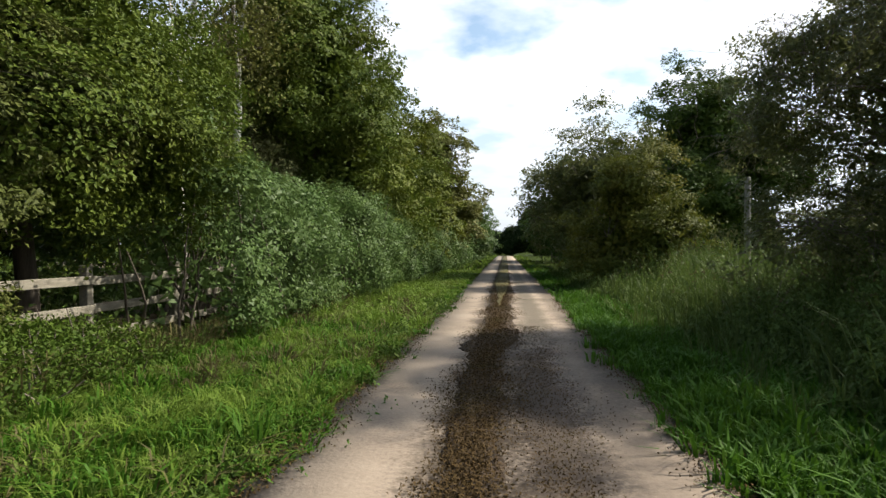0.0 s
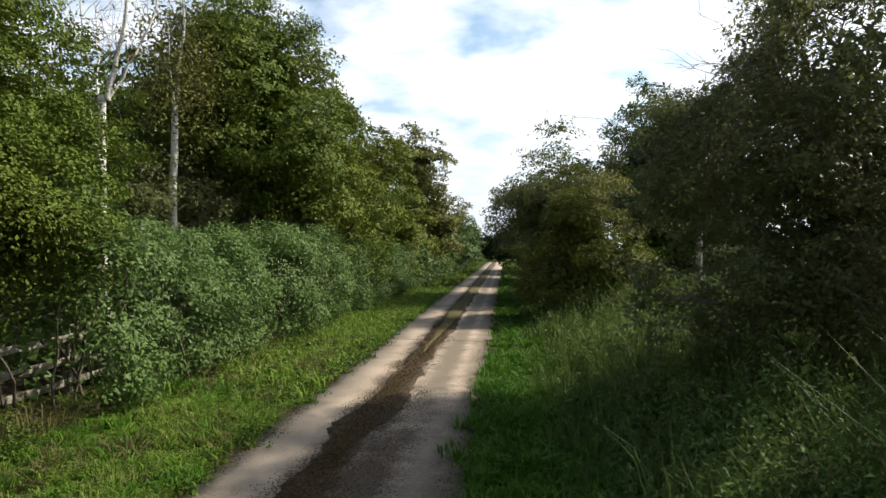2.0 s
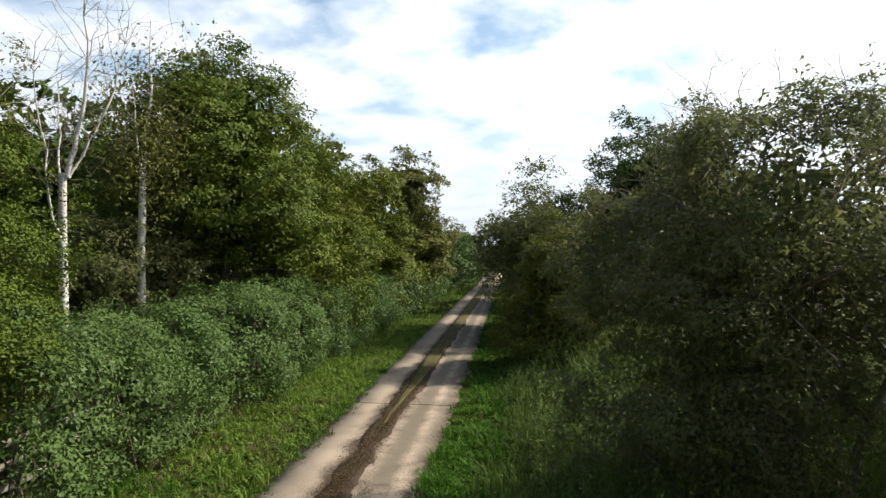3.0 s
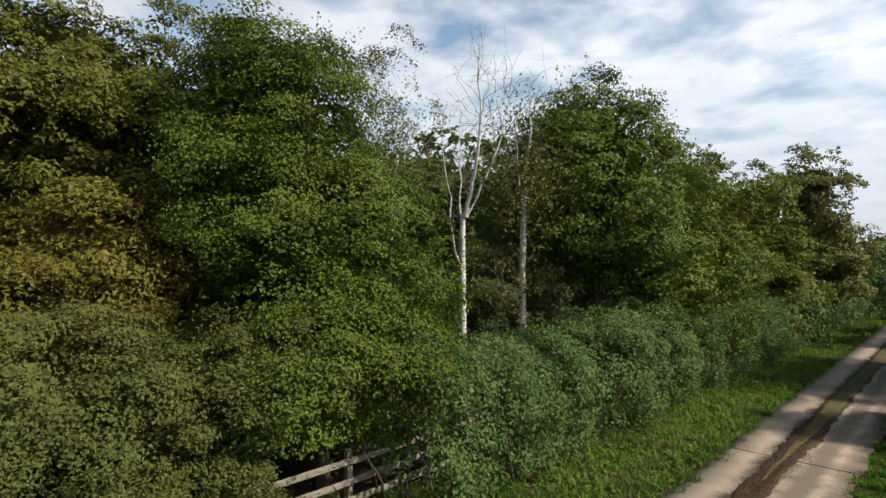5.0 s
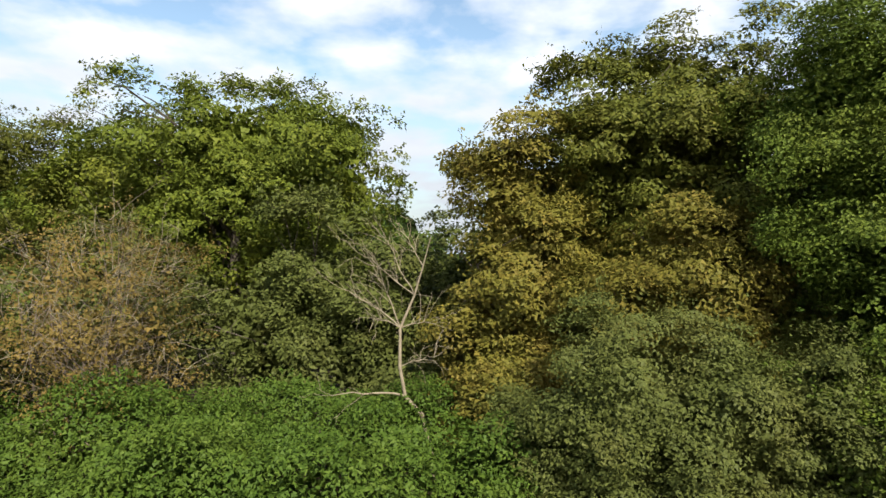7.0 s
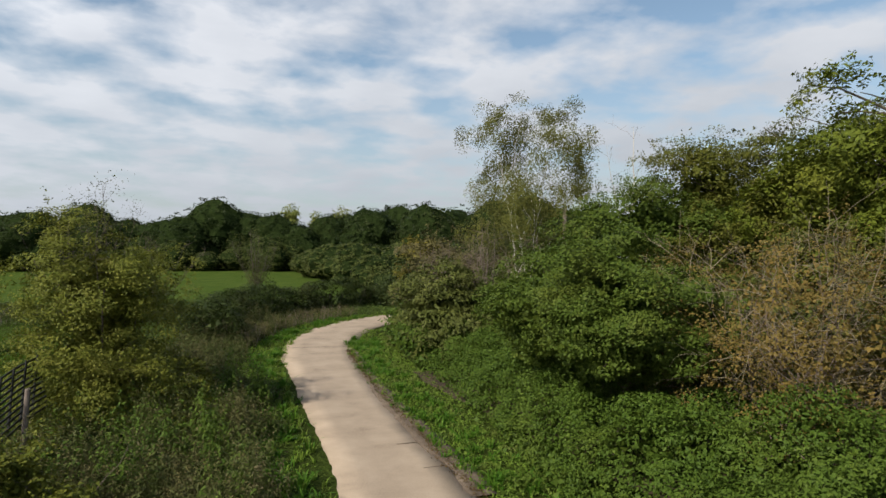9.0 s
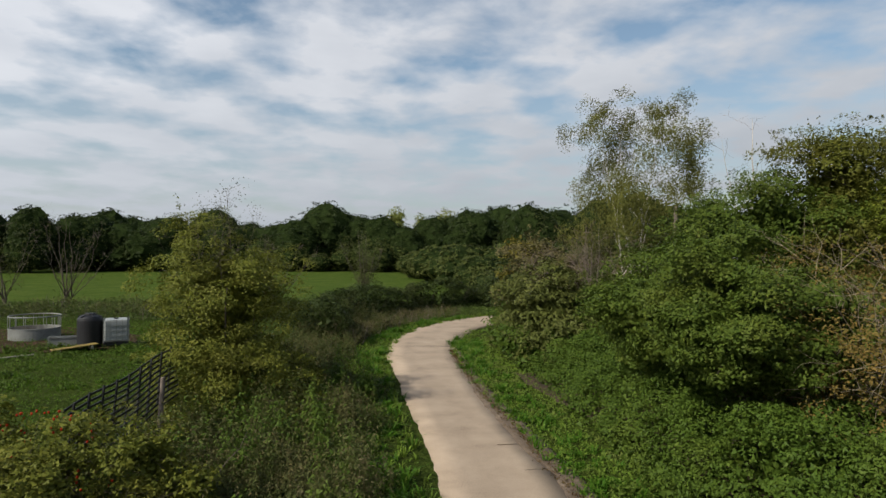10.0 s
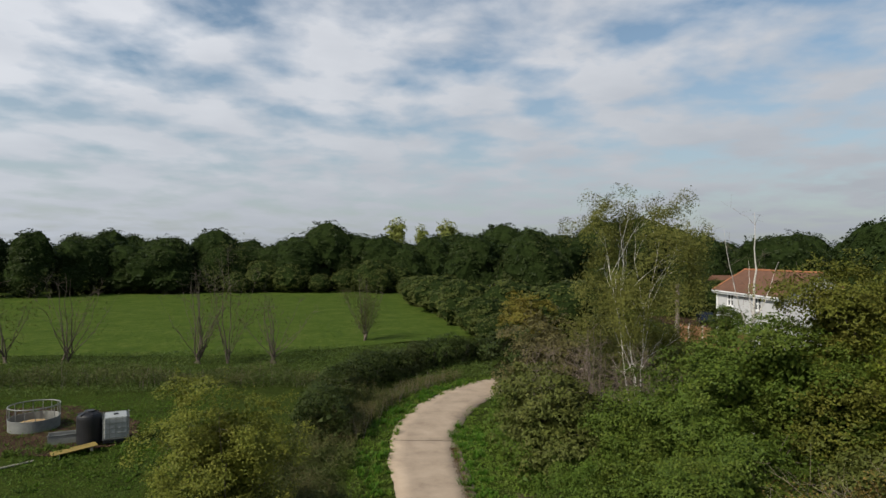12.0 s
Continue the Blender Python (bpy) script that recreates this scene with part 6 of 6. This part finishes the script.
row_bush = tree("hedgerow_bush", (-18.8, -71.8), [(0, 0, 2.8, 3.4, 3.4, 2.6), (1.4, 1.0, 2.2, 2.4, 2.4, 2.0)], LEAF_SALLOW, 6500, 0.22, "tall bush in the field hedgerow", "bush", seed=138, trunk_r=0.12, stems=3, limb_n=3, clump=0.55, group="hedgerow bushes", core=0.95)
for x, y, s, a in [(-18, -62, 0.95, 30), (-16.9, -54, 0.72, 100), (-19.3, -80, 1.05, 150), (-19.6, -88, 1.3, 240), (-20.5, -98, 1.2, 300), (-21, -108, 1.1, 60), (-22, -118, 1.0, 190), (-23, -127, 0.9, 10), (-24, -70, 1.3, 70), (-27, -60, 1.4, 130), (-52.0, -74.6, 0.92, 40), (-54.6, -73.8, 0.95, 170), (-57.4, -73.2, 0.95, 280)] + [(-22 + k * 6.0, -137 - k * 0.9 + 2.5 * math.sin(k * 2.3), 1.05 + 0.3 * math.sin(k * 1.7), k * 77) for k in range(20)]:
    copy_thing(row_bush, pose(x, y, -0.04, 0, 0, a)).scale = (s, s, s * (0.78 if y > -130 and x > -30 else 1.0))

for k, (x, y, h, ln) in enumerate([(23.9, -53.5, 6.2, 900), (19.4, -52.5, 5.8, 500), (9.6, -50.2, 6.4, 200), (7.2, -49.6, 7.3, 1200), (3.9, -48.8, 4.8, 150), (-4.7, -60.0, 5.4, 2500), (33, -56, 6.0, 800)]):
    bare_tree("field_tree", (x, y), h * 1.2, 0.7, 3.6, "thin half-bare young tree at the field's edge", BARK, 150 + k, 0.085, LEAF_SALLOW, int(ln * 1.3), stems=2 + k % 3, twig=5, leaf=0.13, twig_r=0.016, spread=0.8, group="field edge trees", twig_mat=BARK)

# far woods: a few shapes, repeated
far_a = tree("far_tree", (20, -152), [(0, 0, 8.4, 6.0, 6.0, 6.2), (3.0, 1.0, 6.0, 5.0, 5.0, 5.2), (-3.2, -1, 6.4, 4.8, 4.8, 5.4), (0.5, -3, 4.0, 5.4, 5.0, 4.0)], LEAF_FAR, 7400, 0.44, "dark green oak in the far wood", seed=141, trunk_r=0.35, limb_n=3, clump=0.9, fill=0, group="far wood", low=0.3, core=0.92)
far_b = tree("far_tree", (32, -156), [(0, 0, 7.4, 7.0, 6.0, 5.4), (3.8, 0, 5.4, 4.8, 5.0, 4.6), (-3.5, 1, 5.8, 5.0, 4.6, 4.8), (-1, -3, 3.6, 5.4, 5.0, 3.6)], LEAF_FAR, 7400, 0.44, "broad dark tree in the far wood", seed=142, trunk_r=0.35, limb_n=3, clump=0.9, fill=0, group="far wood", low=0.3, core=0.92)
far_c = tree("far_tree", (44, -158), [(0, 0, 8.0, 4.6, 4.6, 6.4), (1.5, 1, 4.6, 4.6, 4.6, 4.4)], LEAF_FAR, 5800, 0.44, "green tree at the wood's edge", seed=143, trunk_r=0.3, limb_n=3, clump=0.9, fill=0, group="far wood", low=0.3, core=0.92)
rng_far = np.random.default_rng(17)
kinds = [far_a, far_b, far_c]
SKY_A = [112, 128, 134, 139, 144, 147, 151, 153.5, 156, 159, 162, 165, 168, 171, 174, 178, 181, 186, 190, 196, 205, 215]
SKY_H = [17, 16, 15, 13, 15, 17, 17.5, 14.5, 15, 17.5, 16, 14.0, 13.5, 14.0, 15.5, 17.0, 13.0, 11.5, 12.5, 13.5, 13, 13]
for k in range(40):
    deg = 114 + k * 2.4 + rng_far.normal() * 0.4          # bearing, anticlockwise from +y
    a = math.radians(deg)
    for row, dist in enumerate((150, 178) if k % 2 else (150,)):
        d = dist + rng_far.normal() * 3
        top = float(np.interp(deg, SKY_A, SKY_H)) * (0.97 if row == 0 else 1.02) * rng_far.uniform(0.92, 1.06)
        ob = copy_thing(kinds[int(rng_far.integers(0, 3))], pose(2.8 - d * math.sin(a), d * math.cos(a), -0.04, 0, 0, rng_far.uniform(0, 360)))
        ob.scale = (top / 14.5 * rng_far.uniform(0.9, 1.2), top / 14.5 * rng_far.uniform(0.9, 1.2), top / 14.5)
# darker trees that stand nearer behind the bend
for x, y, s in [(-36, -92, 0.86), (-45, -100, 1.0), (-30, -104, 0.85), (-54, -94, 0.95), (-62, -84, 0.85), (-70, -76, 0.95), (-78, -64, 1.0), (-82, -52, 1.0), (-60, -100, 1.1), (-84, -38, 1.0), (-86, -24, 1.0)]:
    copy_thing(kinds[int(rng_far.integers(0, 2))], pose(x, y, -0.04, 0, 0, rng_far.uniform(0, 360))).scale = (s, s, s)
# far woods ahead, at the end of the track and over the bank
for x, y, s in [(1.2, 99, 0.34), (4.6, 95, 0.5), (-1.5, 104, 0.3), (-6, 104, 0.5), (10, 100, 0.5), (22, 96, 0.55), (34, 88, 0.6), (46, 78, 0.6), (56, 64, 0.6), (62, 50, 0.6), (-16, 96, 0.6), (-26, 90, 0.7), (18, 60, 0.45), (28, 48, 0.45), (36, 36, 0.45), (26, 30, 0.35), (40, 20, 0.45), (20, 22, 0.3)]:
    copy_thing(kinds[int(rng_far.integers(0, 3))], pose(x, y, -0.04, 0, 0, rng_far.uniform(0, 360))).scale = (s, s, s)
# more woodland behind the trees beside the track
for x, y, s in [(-28, 6, 0.7), (-30, 18, 0.75), (-26, 30, 0.75), (-24, 44, 0.75), (-34, -6, 0.5), (-36, -18, 0.5), (-20, 58, 0.7)]:
    copy_thing(far_c, pose(x, y, -0.04, 0, 0, rng_far.uniform(0, 360))).scale = (s, s, s)
pop = tree("poplar_tree", (-48.1, -288), [(0, 0, 20, 4.2, 4.2, 6.0), (0.5, 0, 13, 3.6, 3.6, 5.0)], LEAF_WILLOW, 3500, 0.8, "pale tall poplar above the far wood", seed=144, trunk_r=0.4, limb_n=4, clump=1.4, group="poplars", gap=0.25)
copy_thing(pop, pose(-59.8, -285, -0.04, 0, 0, 90)).scale = (0.7, 0.7, 0.88)
copy_thing(pop, pose(-72.0, -282, -0.04, 0, 0, 200)).scale = (1.05, 1.05, 0.97)


# ---- the house and its garden ----
def house():
    ob = thing("house", pose(-40.2, -44.4, 0, 0, 0, 255.5), "white rendered two-storey house with a red tiled gabled roof", "house")
    L, D, E, R = 13.0, 6.6, 5.0, 7.15      # length along local x, depth, eaves, ridge
    # front wall towards the camera at local y = 0, with openings cut through
    win = [(4.5, 3.35), (10.0, 3.35), (4.5, 0.9), (10.0, 0.9)]
    bm = bmesh.new()
    xs = sorted({0.0, L, *[w[0] - 0.7 for w in win], *[w[0] + 0.7 for w in win]})
    zs = sorted({0.0, E, *[w[1] for w in win], *[w[1] + 1.25 for w in win]})
    for x0, x1 in zip(xs, xs[1:]):
        for z0, z1 in zip(zs, zs[1:]):
            cx, cz = (x0 + x1) / 2, (z0 + z1) / 2
            if not any(abs(cx - w[0]) < 0.7 and w[1] < cz < w[1] + 1.25 for w in win):
                box(bm, cx, -0.15, cz, x1 - x0, 0.3, z1 - z0)
    bmesh.ops.remove_doubles(bm, verts=bm.verts[:], dist=0.001)
    part("wall", bm, RENDER_WALL, ob)
    part("wall", box(bmesh.new(), 0.15, -D / 2 - 0.005, E / 2, 0.3, D - 0.6, E), RENDER_WALL, ob)
    part("wall", box(bmesh.new(), L - 0.15, -D / 2 - 0.005, E / 2, 0.3, D - 0.6, E), RENDER_WALL, ob)
    part("wall", box(bmesh.new(), L / 2, -D + 0.15, E / 2, L, 0.3, E), RENDER_WALL, ob)
    o = 0.35
    for x in (0.15, L - 0.15):                            # gable ends
        bm = bmesh.new()
        tri = [[bm.verts.new((x + dx, y, z)) for y, z in ((-0.02, E), (-D + 0.02, E), (-D / 2, R - 0.06))] for dx in (-0.14, 0.14)]
        bm.faces.new(tri[0])
        bm.faces.new(tri[1][::-1])
        for i in range(3):
            bm.faces.new((tri[0][i], tri[1][i], tri[1][(i + 1) % 3], tri[0][(i + 1) % 3]))
        bmesh.ops.recalc_face_normals(bm, faces=bm.faces[:])
        part("gable", bm, RENDER_WALL, ob)
    bm = bmesh.new()
    row = [(o, E - 0.1), (-D / 2, R), (-D - o, E - 0.1), (-D - o, E - 0.24), (-D / 2, R - 0.15), (o, E - 0.24)]
    ends = [[bm.verts.new((x, y, z)) for y, z in row] for x in (-0.3, L + 0.3)]
    for i in range(6):
        bm.faces.new((ends[0][i], ends[0][(i + 1) % 6], ends[1][(i + 1) % 6], ends[1][i]))
    for e in ends:
        bm.faces.new((e[0], e[1], e[4], e[5]))
        bm.faces.new((e[1], e[2], e[3], e[4]))
    bmesh.ops.recalc_face_normals(bm, faces=bm.faces[:])
    roof = part("roof", bm, ROOF_TILE, ob)
    # courses of tiles on the slope that faces the lane
    pitch = math.atan2(R - E + 0.1, D / 2 + o)
    for k in range(15):
        u = (k + 0.5) / 15
        part("tile_course", box(bmesh.new(), L / 2, o + (-D / 2 - o) * u, E - 0.1 + (R - E + 0.1) * u + 0.03, L + 0.6, 0.30, 0.035, Matrix.Rotation(-pitch - 0.06, 4, "X")), ROOF_TILE, roof)
    part("ridge", box(bmesh.new(), L / 2, -D / 2, R + 0.05, L + 0.62, 0.28, 0.16, bevel=0.03), ROOF_RIDGE, roof, "orange ridge tiles")
    part("verge", box(bmesh.new(), L + 0.28, (o - D / 2) / 2, (E - 0.1 + R) / 2 + 0.07, 0.16, math.hypot(D / 2 + o, R - E + 0.1), 0.10, Matrix.Rotation(-pitch, 4, "X")), ROOF_RIDGE, roof, "orange verge tiles")
    part("gutter", box(bmesh.new(), L / 2, o + 0.08, E - 0.16, L + 0.5, 0.12, 0.14, bevel=0.02), PAINT_WHITE, ob)
    part("fascia", box(bmesh.new(), L / 2, o - 0.02, E - 0.33, L + 0.5, 0.03, 0.18), PAINT_WHITE, ob)
    part("downpipe", cyl(bmesh.new(), L - 0.15, 0.06, 0, E - 0.2, 0.06), PAINT_WHITE, ob)
    for wx, wz in win:
        w = under("window", None, ob)
        w.location = (wx, -0.1, wz)
        bm = bmesh.new()
        for cx, cz, sx, sz in ((0, 0.05, 1.4, 0.10), (0, 1.20, 1.4, 0.10), (-0.65, 0.625, 0.10, 1.05), (0.65, 0.625, 0.10, 1.05), (0, 0.625, 0.14, 1.05), (0, 0.66, 1.2, 0.09)):
            box(bm, cx, 0, cz, sx, 0.08, sz)
        part("window_frame", bm, PAINT_WHITE, w)
        for sx in (-0.335, 0.335):
            part("pane", box(bmesh.new(), sx, -0.055, 0.625, 0.53, 0.012, 1.05), GLASS_DARK, w)
        part("sill", box(bmesh.new(), 0, 0.14, -0.04, 1.55, 0.2, 0.07), PAINT_WHITE, w)
    return ob


house()
shed = thing("outbuilding", pose(-60.4, -76.6, 0, 0, 0, 165), "low white outbuilding with a small red roof", "outbuilding")
part("wall", box(bmesh.new(), 0, 0, 2.35, 3, 4, 4.7, bevel=0.02), RENDER_WALL, shed)
bm = bmesh.new()
c = [bm.verts.new(p) for p in ((-1.7, -2.2, 4.75), (1.7, -2.2, 4.75), (1.7, 2.2, 4.75), (-1.7, 2.2, 4.75), (-1.7, 0, 5.8), (1.7, 0, 5.8))]
for f in ((0, 1, 5, 4), (2, 3, 4, 5), (1, 2, 5), (3, 0, 4), (3, 2, 1, 0)):
    bm.faces.new([c[i] for i in f])
part("roof", bm, ROOF_TILE, shed)


def panel_fence():
    ob = thing("panel_fence", pose(-36.0, -43.6, 0, 0, 0, -86.5), "brown wooden panel fence with pale concrete posts", "fence")
    for k in range(6):
        x = k * 1.9
        part("post", box(bmesh.new(), x, 0, 0.95, 0.14, 0.14, 2.1, bevel=0.01), CONC_POST, ob, "pale concrete post")
        if k < 5:
            pan = under("panel", None, ob)
            pan.location = (x + 0.95, 0, 0)
            for i in range(12):
                part("board", box(bmesh.new(), -0.82 + i * 0.149, 0.01 * (i % 2), 0.95, 0.145, 0.02, 1.8), WOOD_PANEL, pan)
    return ob


panel_fence()


def car(x, y, z, turn):
    ob = thing("car", pose(x, y, z, 0, 0, turn), "dark blue car parked beside the house", "car")
    bm = bmesh.new()
    prof = [(-2.1, 0.35), (-2.15, 0.75), (-2.0, 0.98), (-1.75, 1.0), (-1.35, 1.45), (0.45, 1.48), (1.05, 1.0), (2.0, 0.86), (2.15, 0.6), (2.1, 0.35)]
    sides = [[bm.verts.new((px, s * (0.86 if pz < 1.1 else 0.68), pz)) for px, pz in prof] for s in (-1, 1)]
    n = len(prof)
    for i in range(n):
        bm.faces.new((sides[0][i], sides[0][(i + 1) % n], sides[1][(i + 1) % n], sides[1][i]))
    bm.faces.new(sides[0])
    bm.faces.new(sides[1][::-1])
    bmesh.ops.recalc_face_normals(bm, faces=bm.faces[:])
    part("body", bm, CAR_PAINT, ob)
    part("rear_window", box(bmesh.new(), -1.58, 0, 1.24, 0.03, 1.3, 0.42, Matrix.Rotation(0.72, 4, "Y")), GLASS_DARK, ob)
    for s in (-1, 1):
        part("side_window", box(bmesh.new(), -0.45, s * 0.79, 1.24, 1.5, 0.02, 0.34, Matrix.Rotation(s * 0.42, 4, "X")), GLASS_DARK, ob)
        part("tail_light", box(bmesh.new(), -2.1, s * 0.68, 0.84, 0.08, 0.28, 0.16, bevel=0.02), LAMP_RED, ob, "red tail light")
        for wx in (-1.3, 1.35):
            q = part("wheel", cyl(bmesh.new(), 0, 0, -0.1, 0.1, 0.32, None, 20), RUBBER, ob)
            q.location, q.rotation_euler = (wx, s * 0.8, 0.32), (math.pi / 2, 0, 0)
    return ob


car(-49.2, -66.1, 0.02, 60)


def caravan(x, y, turn):
    ob = thing("caravan", pose(x, y, 0, 0, 0, turn), "white caravan parked behind the garden hedge", "caravan")
    part("body", box(bmesh.new(), 0, 0, 1.95, 6.0, 2.3, 2.7, bevel=0.25), PAINT_WHITE, ob)
    for k in (-1.7, 0.0, 1.7):
        part("window", box(bmesh.new(), k, 1.16, 2.45, 1.1, 0.03, 0.7, bevel=0.01), GLASS_DARK, ob)
    for k in (-0.45, 0.45):
        q = part("wheel", cyl(bmesh.new(), 0, 0, -0.1, 0.1, 0.33, None, 16), RUBBER, ob)
        q.location, q.rotation_euler = (k, 1.0, 0.33), (math.pi / 2, 0, 0)
    part("skirt", box(bmesh.new(), 0, 0, 0.35, 5.2, 1.8, 0.68, bevel=0.02), BLACK, ob)
    return ob


caravan(-85.0, -111.0, 165)
patch("driveway", [(-42, -58), (-48, -56), (-56, -72), (-46, -76)], MUD, 0.05, "gravel drive beside the house", "driveway", 0.3, 6.0)
